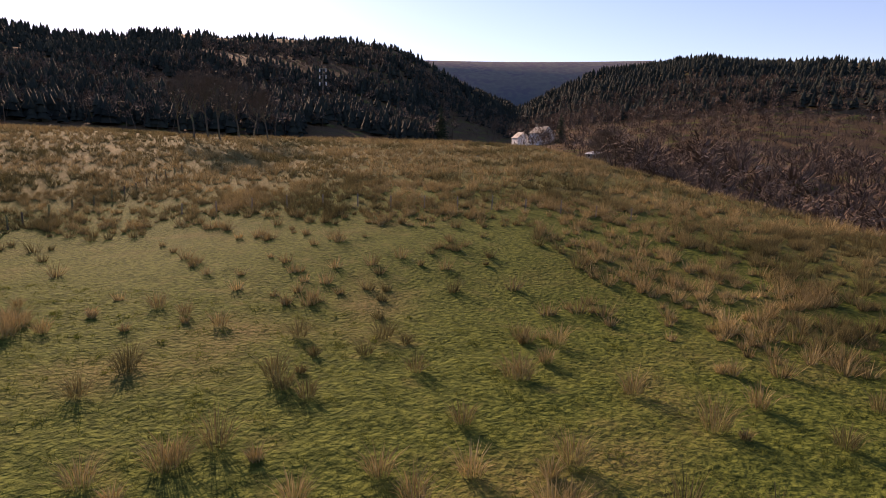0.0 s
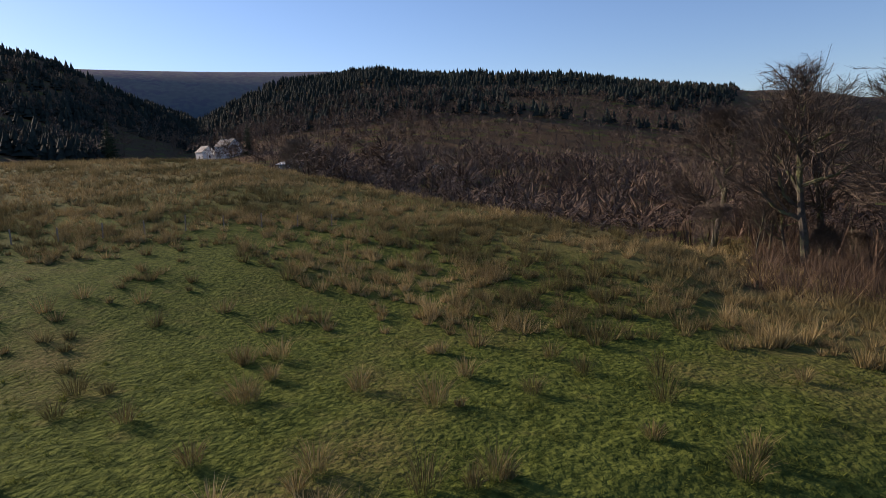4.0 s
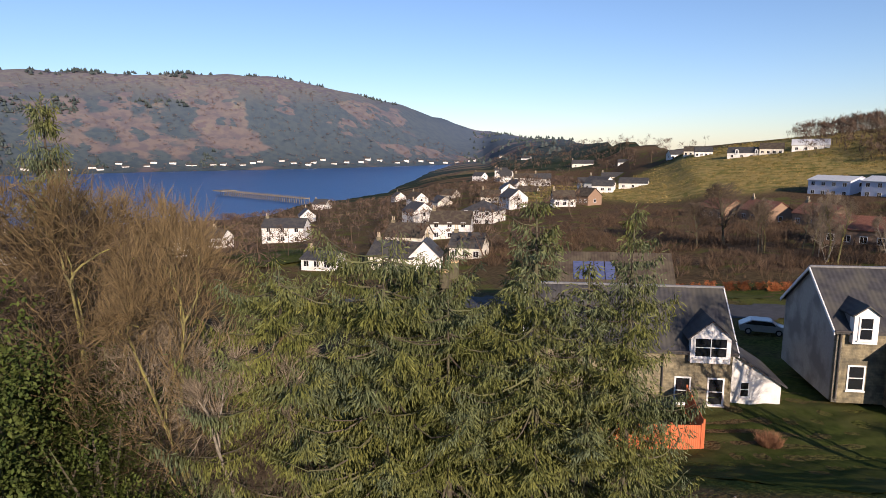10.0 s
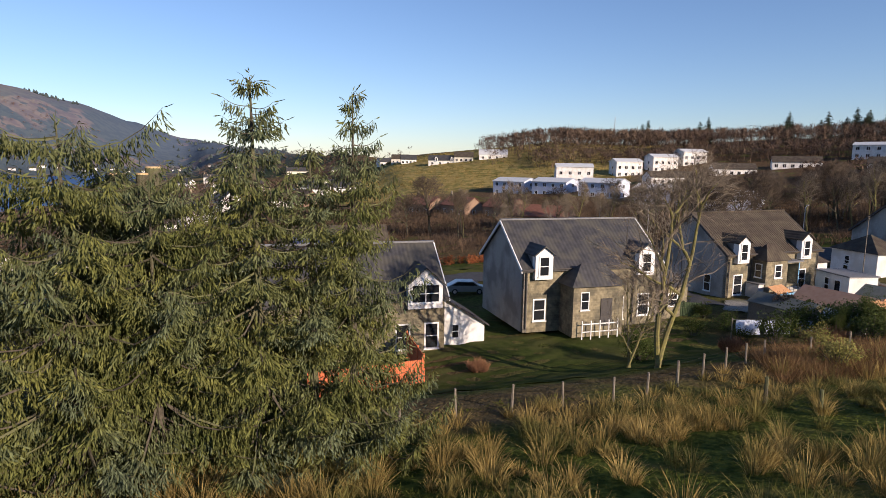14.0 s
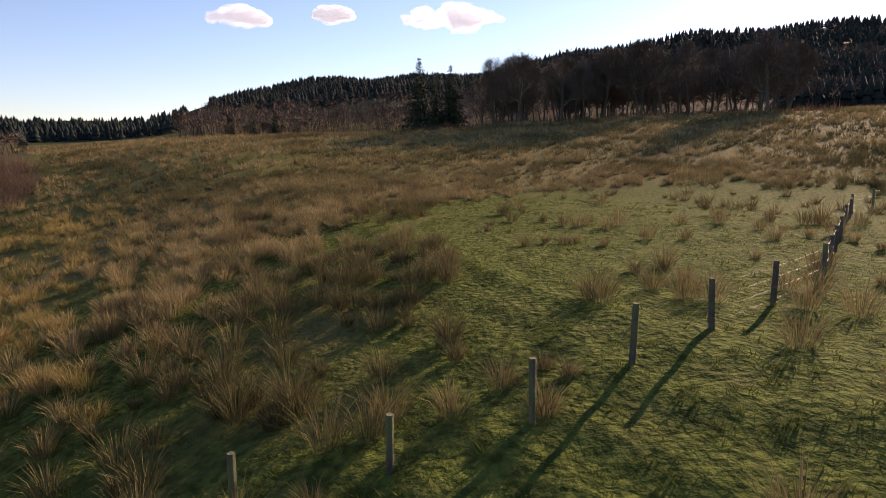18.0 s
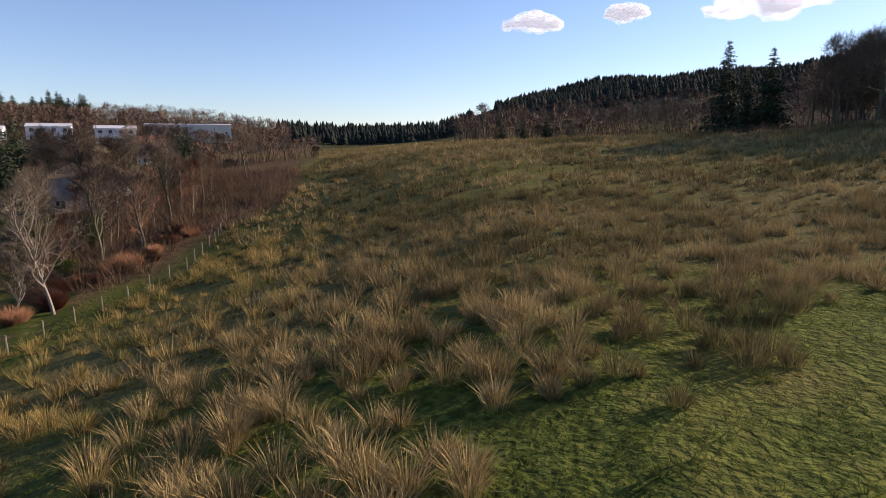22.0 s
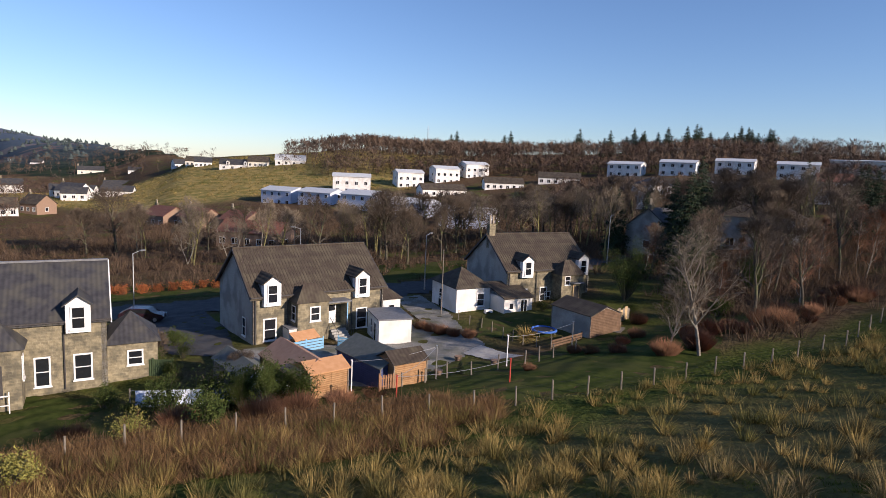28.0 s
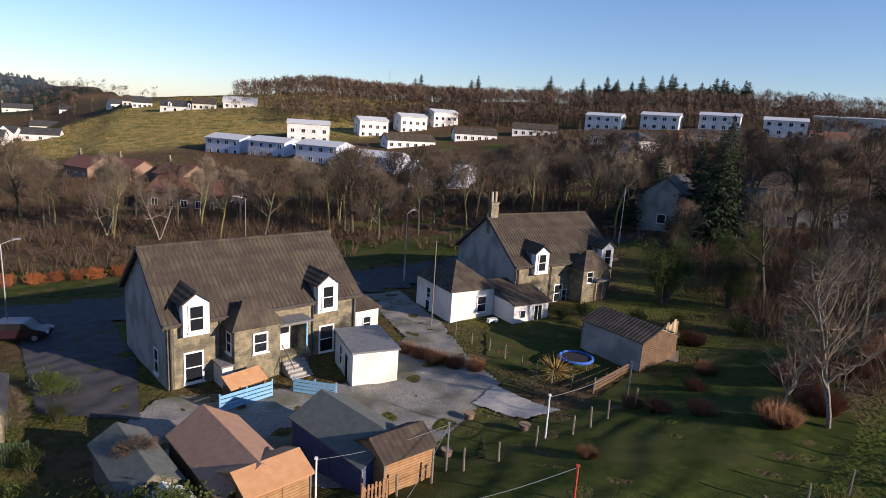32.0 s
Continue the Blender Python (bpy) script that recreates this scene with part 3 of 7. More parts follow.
def rnd_dir(rng, up=0.0):
    while True:
        v = Vector((rng.uniform(-1, 1), rng.uniform(-1, 1), rng.uniform(-1, 1)))
        if 0.05 < v.length < 1:
            v.normalize()
            return (v + Vector((0, 0, up))).normalized()


def conifer(seed, height, radius, needle, sprays=26, whorls=30, droop=0.35, per=9, bare=0.05, taper=0.75, cut=1.0, fat=0.10, fine=0.24):
    rng = random.Random(seed)
    trunk, crown = Soup(), Soup()
    trunk.tube([Vector((0, 0, -0.3)), Vector((0.05, 0, height * 0.5)), Vector((0, 0, height * 0.99))], height * 0.016, 0.02, 7)
    for w in range(whorls):
        t = bare + (1 - bare) * (w + rng.random() * 0.6) / whorls
        z = height * t
        ln = radius * (1 - t * cut) ** taper * rng.uniform(0.82, 1.12) + 0.15
        for k in range(per):
            a = 2 * math.pi * (k + rng.random()) / per + w
            out = Vector((math.cos(a), math.sin(a), 0))
            L = ln * rng.uniform(0.55, 1.25)
            p0 = Vector((0, 0, z + rng.uniform(-0.2, 0.2)))
            p1 = p0 + out * L * 0.55 + Vector((0, 0, L * (0.10 - droop * 0.3)))
            p2 = p0 + out * L + Vector((0, 0, -L * droop * 0.6 + 0.12 * L))
            trunk.tube([p0, p1, p2], 0.012 + 0.006 * L, 0.006, 3)
            side = out.cross(Vector((0, 0, 1)))
            ns = max(5, int(sprays * L / radius))
            for s in range(ns):
                u = (s + rng.random()) / ns
                b = p0.lerp(p1, u * 2) if u < 0.5 else p1.lerp(p2, u * 2 - 1)
                b = b + rnd_dir(rng, -0.4) * (rng.random() * 0.13 * L)
                sg = 1 if s % 2 else -1
                d = (side * sg * rng.uniform(0.3, 1.0) + out * rng.uniform(0.2, 0.7) + Vector((0, 0, -rng.uniform(0.15, 0.5 + droop * 1.6)))).normalized()
                sl = (0.16 + fine * L * (1 - 0.55 * u)) * rng.uniform(0.6, 1.3)
                sl = min(sl, 0.95)
                crown.leaf(b, d * sl, d.cross(rnd_dir(rng)).normalized(), fat * sl + 0.011)
    return trunk.mesh("trunk", M["bark"]), crown.mesh("crown", needle)


def bush(seed, radius, height, leafm, count=2600, size=0.11, stems=14, twigm=None):
    """An evergreen or twiggy bush: stems, and leaves in uneven clumps over a lumpy outline."""
    rng = random.Random(seed)
    wood, crown = Soup(), Soup()
    hubs = []
    for s in range(stems):
        a, q = rng.uniform(0, 2 * math.pi), math.sqrt(rng.random())
        top = Vector((math.cos(a) * q * radius * 0.85, math.sin(a) * q * radius * 0.85, height * rng.uniform(0.55, 1.0) * (1.05 - 0.45 * q * q)))
        mid = top * 0.5 + rnd_dir(rng) * radius * 0.1
        wood.tube([Vector((math.cos(a) * 0.1, math.sin(a) * 0.1, -0.2)), mid, top], 0.02 + 0.012 * height, 0.01, 4)
        for h in range(4):
            hubs.append((mid.lerp(top, rng.random()) + rnd_dir(rng) * radius * 0.3, radius * rng.uniform(0.16, 0.34)))
    for i in range(count):
        c, rr = hubs[i % len(hubs)]
        d = rnd_dir(rng)
        p = c + d * rr * rng.uniform(0.6, 1.05)
        if p.z < 0.05:
            p.z = rng.uniform(0.05, 0.5)
        l = (d * 0.5 + rnd_dir(rng, -0.1)).normalized()
        crown.leaf(p, l * size * rng.uniform(0.7, 1.4), l.orthogonal().normalized(), size * 0.3)
    return wood.mesh("stem", M["bark"] if twigm is None else twigm), crown.mesh("foliage", leafm)


def willow(seed, radius, height, twigm, count=1500):
    """A dense dome of thin upright rods."""
    rng = random.Random(seed)
    s, tw = Soup(), Soup()
    for i in range(count):
        a, q = rng.uniform(0, 2 * math.pi), math.sqrt(rng.random())
        b = Vector((math.cos(a) * q * radius * 0.45, math.sin(a) * q * radius * 0.45, -0.1))
        d = Vector((math.cos(a) * q * 0.9, math.sin(a) * q * 0.9, 1.15)).normalized()
        L = height * rng.uniform(0.55, 1.0) * (1.05 - 0.25 * q)
        m = b + (d + rnd_dir(rng) * 0.1) * L * 0.6
        e = m + (d + rnd_dir(rng, 0.1) * 0.3).normalized() * L * 0.42
        sd = d.orthogonal().normalized()
        s.blade(b, m, 0.028, sd)
        tw.blade(m - d * 0.25, e, 0.022, sd)
        for k in range(2):
            c = b.lerp(m, rng.uniform(0.4, 1))
            tw.blade(c, c + (d + rnd_dir(rng, 0.2) * 0.5).normalized() * L * 0.32, 0.018, sd)
    return s.mesh("stem", twigm), tw.mesh("crown", twigm)


def plant(name, label, category, meshes, x, y, scale=1.0, turn=0.0, sink=0.0, group="", zs=None):
    """A tree or bush as one thing whose parts share the meshes given."""
    ob = thing(name, label, category, pose(x, y, gz(x, y) - sink, 0, 0, turn) @ Matrix.Diagonal((scale, scale, zs or scale, 1)), group)
    for me in meshes:
        p = new(me.name.split(".")[0], me)
        p.parent = ob
    return ob


def dense_tree(seed, height, radius, wood, twig, low=0.25, forks=(8, 6, 6), twigs=16, gnarl=0.3, stems=1, thick=0.02, fine=0.011, rise=0.35, trunk_top=0.75, twig_len=0.75):
    """A leafless tree grown by forking inside an egg-shaped crown: trunk and boughs in one mesh, branches and twigs in another."""
    rng = random.Random(seed)
    trunk, crown = Soup(), Soup()
    mid, rz = Vector((0, 0, height * (1 + low) / 2)), height * (1 - low) / 2

    def room(p, d):
        o = p - mid
        qa = (d.x ** 2 + d.y ** 2) / radius ** 2 + d.z ** 2 / rz ** 2
        qb = (o.x * d.x + o.y * d.y) / radius ** 2 + o.z * d.z / rz ** 2
        qc = (o.x ** 2 + o.y ** 2) / radius ** 2 + o.z ** 2 / rz ** 2 - 1
        return max(0.4, (-qb + math.sqrt(max(0.0, qb * qb - qa * qc))) / qa)

    def grow_branch(p, d, r, level):
        full = room(p, d)
        length = full * (0.62, 0.6, 0.72)[level - 1] * rng.uniform(0.75, 1.1)
        n = (5, 4, 3)[level - 1]
        pts = [p]
        for _ in range(n):
            d = (d + rnd_dir(rng, 0.15) * gnarl).normalized()
            pts.append(pts[-1] + d * length / n)
        (trunk if level < 2 else crown).tube(pts, r, r * 0.42, (6, 4, 3)[level - 1])
        for k in range(forks[level] if level < 3 else twigs):
            t = 0.25 + 0.75 * (k + rng.random()) / (forks[level] if level < 3 else twigs)
            i = min(int(t * n), n - 1)
            q = pts[i].lerp(pts[i + 1], t * n - i)
            away = Vector((q.x, q.y, 0)) * (0.35 / radius)
            dd = (d * 0.75 + rnd_dir(rng) * 0.8 + away + Vector((0, 0, 0.22))).normalized()
            if level < 3:
                grow_branch(q, dd, r * rng.uniform(0.4, 0.55) * (1.1 - 0.4 * t), level + 1)
            else:
                end = q + dd * min(twig_len, room(q, dd) + 0.25) * rng.uniform(0.5, 1.2)
                crown.blade(q, end, fine, dd.orthogonal().normalized())

    for s in range(stems):
        a = rng.uniform(0, 6.3)
        p = Vector((math.cos(a) * 0.25, math.sin(a) * 0.25, -0.3)) if stems > 1 else Vector((0, 0, -0.3))
        d = (Vector((0, 0, 1)) + rnd_dir(rng) * (0.1 if stems == 1 else 0.4)).normalized()
        r = height * thick / math.sqrt(stems)
        n = 8
        pts = [p]
        for _ in range(n):
            d = (d + rnd_dir(rng) * 0.1 + Vector((0, 0, 0.05))).normalized()
            pts.append(pts[-1] + d * height * trunk_top / n)
        trunk.tube(pts, r, r * 0.35, 8)
        m = max(3, forks[0] // stems)
        for k in range(m + 2):
            t = 1.0 if k >= m else low / trunk_top + 0.05 + (0.95 - low / trunk_top) * (k + rng.random()) / m
            i = min(int(t * n), n - 1)
            a = rng.uniform(0, 6.3)
            dd = (Vector((math.cos(a), math.sin(a), 0)) * (1.0 - 0.55 * t) + Vector((0, 0, rise + 0.5 * t))).normalized()
            grow_branch(pts[i].lerp(pts[i + 1], min(1.0, t * n - i)), dd, r * (0.62 - 0.22 * t), 1)
    return trunk.mesh("trunk", wood), crown.mesh("crown", twig)


def drooping_spruce(seed, height, radius, needle, whorls=22, per=7, taper=0.7, cut=1.0, bare=0.04):
    """A shaggy spruce: boughs that sag and lift at the tip, each fringed with hanging strings of small needle sprays."""
    rng = random.Random(seed)
    trunk, crown = Soup(), Soup()
    trunk.tube([Vector((0, 0, -0.3)), Vector((0.06, 0, height * 0.5)), Vector((0, 0, height * 0.995))], height * 0.017, 0.02, 7)
    down = Vector((0, 0, -1))

    def strand(p, d, n, size):
        for _ in range(n):
            d = (d + rnd_dir(rng) * 0.25).normalized()
            sz = size * rng.uniform(0.7, 1.3)
            crown.leaf(p, d * sz, d.cross(rnd_dir(rng)).normalized(), 0.012 + 0.055 * sz)
            p = p + d * sz * 0.62

    for w in range(whorls):
        t = bare + (1 - bare) * (w + rng.random() * 0.7) / whorls
        ln = radius * (1 - t * cut) ** taper + 0.12
        for k in range(per):
            a = 2 * math.pi * (k + rng.random() * 0.9) / per + w * 1.3
            out = Vector((math.cos(a), math.sin(a), 0))
            L = ln * rng.uniform(0.5, 1.25)
            p = Vector((0, 0, height * t + rng.uniform(-0.25, 0.25)))
            sag = rng.uniform(0.25, 0.6) * (1 - 0.6 * t)
            pts = [p + out * L * u + Vector((0, 0, L * (0.32 * u * t + (-sag * math.sin(u * 2.4) + 0.12 * u * u * u)))) for u in (0, 0.2, 0.4, 0.6, 0.8, 1.0)]
            trunk.tube(pts, 0.014 + 0.008 * L, 0.006, 3)
            side = out.cross(Vector((0, 0, 1)))
            ns = max(5, int(L * 14))
            for j in range(ns):
                u = 0.12 + 0.88 * (j + rng.random()) / ns
                i = min(int(u * 5), 4)
                b = pts[i].lerp(pts[i + 1], u * 5 - i)
                sl = (0.15 + 0.30 * L * (1.05 - u)) * rng.uniform(0.5, 1.2)
                sd = (side * (1 if j % 2 else -1) + out * rng.uniform(0.3, 0.9) + down * rng.uniform(0.1, 0.6)).normalized()
                e = b + sd * sl
                for q in range(2 + int(sl * 7)):
                    f = rng.random()
                    strand(b.lerp(e, f), (down + sd * rng.uniform(0.1, 0.8)).normalized(), rng.randint(2, 3), 0.17)
                strand(e, (sd + down * 0.3).normalized(), 2, 0.2)
            strand(pts[-1], (out + Vector((0, 0, 0.3))).normalized(), 2, 0.2)
    for j in range(26):
        q = Vector((0, 0, height * (0.92 + 0.09 * j / 26)))
        strand(q, rnd_dir(rng, 0.5), 1, 0.2)
    return trunk.mesh("trunk", M["bark"]), crown.mesh("crown", needle)


rng = random.Random(7)
OAKS = [dense_tree(10 + i, 13, 6.0, M["bark"], M["twig"], low=0.2, forks=(10, 7, 6), twigs=18, gnarl=0.42, thick=0.022, fine=0.012) for i in range(4)]
TALL = [dense_tree(20 + i, 12, 3.3, M["bark"], M["twig"], low=0.25, forks=(8, 5, 5), twigs=11, gnarl=0.3, thick=0.016, fine=0.014, rise=0.7) for i in range(5)]
PALE = [dense_tree(30 + i, 9, 3.0, M["bark_pale"], M["twig_pale"], low=0.25, forks=(8, 5, 5), twigs=12, gnarl=0.4, stems=1 + i % 2, thick=0.017, fine=0.010, rise=0.6) for i in range(3)]
BIRCH = [dense_tree(40 + i, 9, 1.9, M["bark_pale"], M["twig_red"], low=0.12, forks=(12, 5, 4), twigs=12, gnarl=0.25, thick=0.010, fine=0.009, rise=0.7, trunk_top=0.9) for i in range(3)]
SCRUB = [dense_tree(50 + i, 5.5, 2.4, M["bark"], M["twig"], low=0.06, forks=(9, 5, 5), twigs=12, gnarl=0.4, stems=3, thick=0.016, fine=0.011, rise=0.6) for i in range(4)]
MOSSY = [dense_tree(60 + i, 9.5, 3.7, M["bark_moss"], M["twig_gold"], low=0.08, forks=(11, 6, 5), twigs=11, gnarl=0.42, stems=3, thick=0.017, fine=0.010, rise=0.8) for i in range(2)]
BELT = [dense_tree(24 + i, 12, 2.7, M["bark_moss"], M["twig_pale"], low=0.3, forks=(8, 5, 5), twigs=9, gnarl=0.32, thick=0.013, fine=0.012, rise=0.9) for i in range(3)]
SPRUCE = [drooping_spruce(70 + i, 12, 4.2, M["needle"], whorls=18, per=6, taper=0.85) for i in range(2)]
SAWN = [drooping_spruce(75 + i, 10, 5.0, M["needle"], whorls=12, per=7, taper=0.5, cut=0.84) for i in range(2)]
FIR = [conifer(80 + i, 12, 2.9, M["needle_dark"], sprays=34, whorls=26, droop=0.3, per=9, fat=0.16) for i in range(3)]
HOLLY = [bush(90 + i, 2.3, 3.6, M["leaf"], 5200, 0.13, 18) for i in range(2)]
HOLM = [bush(110 + i, 2.5, 6.8, M["leaf"], 14000, 0.11, 22) for i in range(2)]
SHRUB = [bush(95 + i, 1.2, 1.7, M["leaf"], 2200, 0.10, 12) for i in range(2)]
YELLOWB = bush(99, 1.3, 1.7, M["leaf_yellow"], 1800, 0.10, 14)
BEECH = bush(101, 1.0, 1.1, M["beech"], 1500, 0.10, 10)
WILLOW = [willow(103 + i, 3.0, 4.2, M["twig_willow"], 1900) for i in range(2)]
RUSSET = [willow(106 + i, 1.6, 2.0, M["twig_red"], 600) for i in range(2)]

# ---- the wood beyond the field's west corner ----
OAK_L = "tall bare oak with a spreading crown on the wood's edge"
for x, y, s, k in [(-67, -57, 1.62, 0), (-76, -64, 1.7, 1), (-72, -45, 1.3, 2), (-70, -50, 1.15, 3), (-60, -66, 1.5, 1), (-82, -55, 1.5, 2), (-88, -48, 1.2, 3), (-66, -74, 1.5, 0), (-90, -70, 1.6, 0), (-56, -78, 1.3, 2), (-84, -40, 1.0, 1)]:
    plant("oak_tree", OAK_L, "tree", OAKS[k], x, y, s, rng.uniform(0, 360), group="oaks on the wood's edge")
for i in range(34):
    a, r = radians(rng.uniform(-158, -112)), rng.uniform(62, 96)
    x, y = -28 + r * math.sin(a), -8 + r * math.cos(a)
    plant("alder_tree", "bare brown alder among the oaks on the wood's edge", "tree", rng.choice(SCRUB + TALL + OAKS[:2]), x, y, rng.uniform(0.6, 1.0), rng.uniform(0, 360), group="trees of the lower wood")
for i in range(76):
    a, r = radians(rng.uniform(-140, -88)), rng.uniform(56, 130)
    x, y = -28 + r * math.sin(a), -8 + r * math.cos(a)
    plant("alder_tree", "bare brown alder in the thick wood below the field", "tree", rng.choice(TALL + SCRUB + PALE[:1]), x, y, rng.uniform(0.55, 0.9), rng.uniform(0, 360), group="trees of the lower wood")
for i in range(22):
    a, r = radians(rng.uniform(-165, -130)), rng.uniform(95, 190)
    x, y = -28 + r * math.sin(a), -8 + r * math.cos(a)
    plant("bare_tree", "bare brown tree in the valley wood", "tree", rng.choice(TALL + SCRUB), x, y, rng.uniform(0.6, 1.0), rng.uniform(0, 360), group="trees of the valley wood")
for x, y, s, h in [(-52.2, -31.0, 0.95, 0.66), (-53.6, -25.6, 0.85, 0.75), (-55.6, -22.0, 0.9, 0.85), (-58.5, -27.5, 0.9, 0.7), (-58.0, -18.6, 0.7, 0.6)]:
    plant("willow_bush", "round golden-brown leafless willow bush at the field edge", "bush", WILLOW[int(x) % 2], x, y, s, rng.uniform(0, 360), group="willows along the fence", zs=h)
for x, y, s, k in [(-66, -18.5, 0.75, 0), (-74, -39, 0.8, 1), (-71, -21, 0.6, 2)]:
    plant("birch_tree", "slender birch with russet twigs beside the willows", "tree", BIRCH[k], x, y, s, rng.uniform(0, 360), group="birches")
for x, y, s, k in [(-72, -25, 0.95, 0), (-76, -18, 1.0, 1), (-80, -30, 1.0, 2), (-70, -30, 0.7, 1), (-84, -14, 0.9, 0), (-74, -32, .8, 2)]:
    plant("ash_tree", "pale-stemmed leafless ash in the garden below", "tree", PALE[k], x, y, s, rng.uniform(0, 360), group="ash trees")

# ---- the trees on the lower fence ----
SP_L = "broad shaggy yellow-green spruce with drooping branches by the fence"
for x, y, m, k, t, z in [(-38.4, 8.2, SPRUCE[0], 1.1, 20, 1.03), (-35.8, 9.8, SPRUCE[1], 0.85, 140, 1.0), (-40.4, 10.2, SPRUCE[1], 1.0, 250, 0.85), (-37.0, 9.2, SPRUCE[1], 1.0, 75, 0.86), (-42.9, 8.5, SAWN[0], 0.75, 10, 0.92), (-42.6, 5.4, SAWN[0], 1.0, 60, 1.08), (-45.6, 3.4, SAWN[1], 0.95, 160, 0.98), (-43.4, 8.4, SAWN[1], 0.9, 290, 1.0), (-40.6, 6.4, SAWN[0], 0.8, 200, 0.9)]:
    plant("spruce_tree", SP_L, "tree", m, x, y, k, t, zs=z, group="spruces on the fence")
POINTED = drooping_spruce(79, 12, 2.2, M["needle"], whorls=26, per=6, taper=0.6)
plant("fir_tree", "pointed yellow-green fir rising behind the bare thicket", "tree", POINTED, -57.4, 0.6, 1.05, 40, zs=1.4)
for x, y, k, t, z, m in [(-50.4, -1.2, 1.1, 60, 1.4, 0), (-48.0, 1.4, 0.95, 200, 1.3, 1), (-54.5, -3.6, 1.0, 310, 1.3, 1), (-53.0, 2.0, 1.0, 10, 1.4, 0)]:
    plant("alder_tree", "leafless alder with mossy stems at the fence", "tree", MOSSY[m], x, y, k, t, zs=z, group="alders on the fence")
for x, y, k in [(-47.6, 0.2, 0.9), (-46.2, 2.4, 0.8), (-51.5, -5.4, 0.9), (-45.4, 3.0, 0.7)]:
    plant("scrub_tree", "dense leafless thorn scrub at the fence", "tree", SCRUB[int(abs(x * 3)) % 4], x, y, k, rng.uniform(0, 360), group="scrub on the fence")
for x, y, k, t, m in [(-49.0, 0.6, 0.95, 20, PALE[0]), (-52.0, -0.6, 1.0, 140, TALL[2]), (-46.6, 2.6, 0.9, 200, PALE[1]), (-55.6, -4.6, 0.9, 320, PALE[2]), (-51.0, -3.0, 0.85, 80, TALL[4])]:
    plant("thorn_tree", "slender bare tree with pale stems in the fence thicket", "tree", m, x, y, k, t, group="fence thicket")
for x, y, k, m in [(-49.4, -3.9, 1.3, 0), (-48.4, -1.6, 1.1, 1), (-50.2, -5.8, 1.1, 1), (-51.6, -4.4, 1.25, 0), (-52.0, -7.2, 0.85, 1)]:
    plant("holly_tree", "tall green holly inside the bare thicket", "tree", HOLM[m], x, y, k, rng.uniform(0, 360), group="hollies at the fence")
for x, y, k, m in [(-49.8, -7.0, 1.1, 0), (-47.6, -3.4, 1.0, 1), (-47.0, -1.2, 0.9, 1), (-52.6, -9.0, 0.9, 0)]:
    plant("holly_bush", "dark green holly thick with glossy leaves", "bush", HOLLY[m], x, y, k, rng.uniform(0, 360), group="hollies at the fence")
SYC = dense_tree(64, 12.5, 4.3, M["bark_moss"], M["twig_pale"], low=0.12, forks=(10, 6, 5), twigs=9, gnarl=0.38, stems=2, thick=0.02, fine=0.009, rise=0.6)
plant("sycamore_tree", "leafless garden tree with yellow-lichened trunk", "tree", SYC, -24.0, 26.4, 1.0, 20)
plant("sycamore_tree", "smaller leafless garden tree with lichened trunk", "tree", SYC, -25.6, 28.4, 0.5, 120)

# ---- the bare tree and scrub at the right of the gardens ----
ROWAN = dense_tree(33, 9.5, 2.9, M["bark_pale"], M["twig_pale"], low=0.1, forks=(12, 5, 4), twigs=7, gnarl=0.3, thick=0.013, fine=0.009, rise=0.9)
plant("rowan_tree", "silvery bare tree standing at the field's edge", "tree", ROWAN, 20.6, 46.2, 1.08, 30)
plant("rowan_tree", "smaller silvery bare tree at the field's edge", "tree", ROWAN, 18.9, 47.8, 0.62, 200)
for x, y, s in [(35.7, 87.4, 1.1), (70.8, 132.2, 0.85), (67.0, 99.4, 0.9), (35.3, 104.0, 0.8)]:
    plant("fir_tree", "dark conifer among the houses", "tree", FIR[int(s * 10) % 3], x, y, s * 1.15, rng.uniform(0, 360), group="conifers among the houses", zs=s)
for i in range(26):
    a, r = radians(rng.uniform(14, 46)), rng.uniform(108, 180)
    plant("bare_tree", "bare brown tree among the upper houses", "tree", rng.choice(TALL + SCRUB + BIRCH), r * math.sin(a), r * math.cos(a), rng.uniform(0.55, 0.9), rng.uniform(0, 360), group="trees among the upper houses")
for i in range(34):
    x = rng.uniform(27, 62)
    y = 60 + (x - 27) * 0.75 + rng.uniform(-9, 22)
    plant("bare_tree", "bare russet tree in the thicket beside the field", "tree", rng.choice(BIRCH + TALL + SCRUB), x, y, rng.uniform(0.6, 0.95), rng.uniform(0, 360), group="trees of the thicket")
for x, y, s, k in [(22.4, 70.5, 0.85, 0), (27.5, 68.5, 0.72, 1), (31, 74, 0.8, 0), (36, 70, 0.6, 1)]:
    plant("holm_oak", "small round evergreen tree in a garden", "tree", HOLM[k], x, y, s * 1.2, 40)
for x, y, s, k in [(36, 94, 1.0, 0), (40.5, 96, 1.25, 1), (29, 99, 0.9, 2), (63, 92, 0.95, 0), (66, 131, 1.0, 1), (84, 142, 1.1, 2), (71, 101, 0.9, 1), (48, 112, 1.0, 2)]:
    plant("fir_tree", "dark conifer among the houses", "tree", FIR[k], x, y, s, rng.uniform(0, 360), group="conifers among the houses")
for i in range(30):
    x, y = rng.uniform(20, 40), 0
    x = rng.uniform(16, 44)
    y = 47 + (x - 20) * 0.55 + rng.uniform(-0.5, 4.5)
    plant("russet_bush", "low russet leafless scrub along the fence", "bush", RUSSET[i % 2], x, y, rng.uniform(0.5, 1.05), rng.uniform(0, 360), group="scrub along the fence")

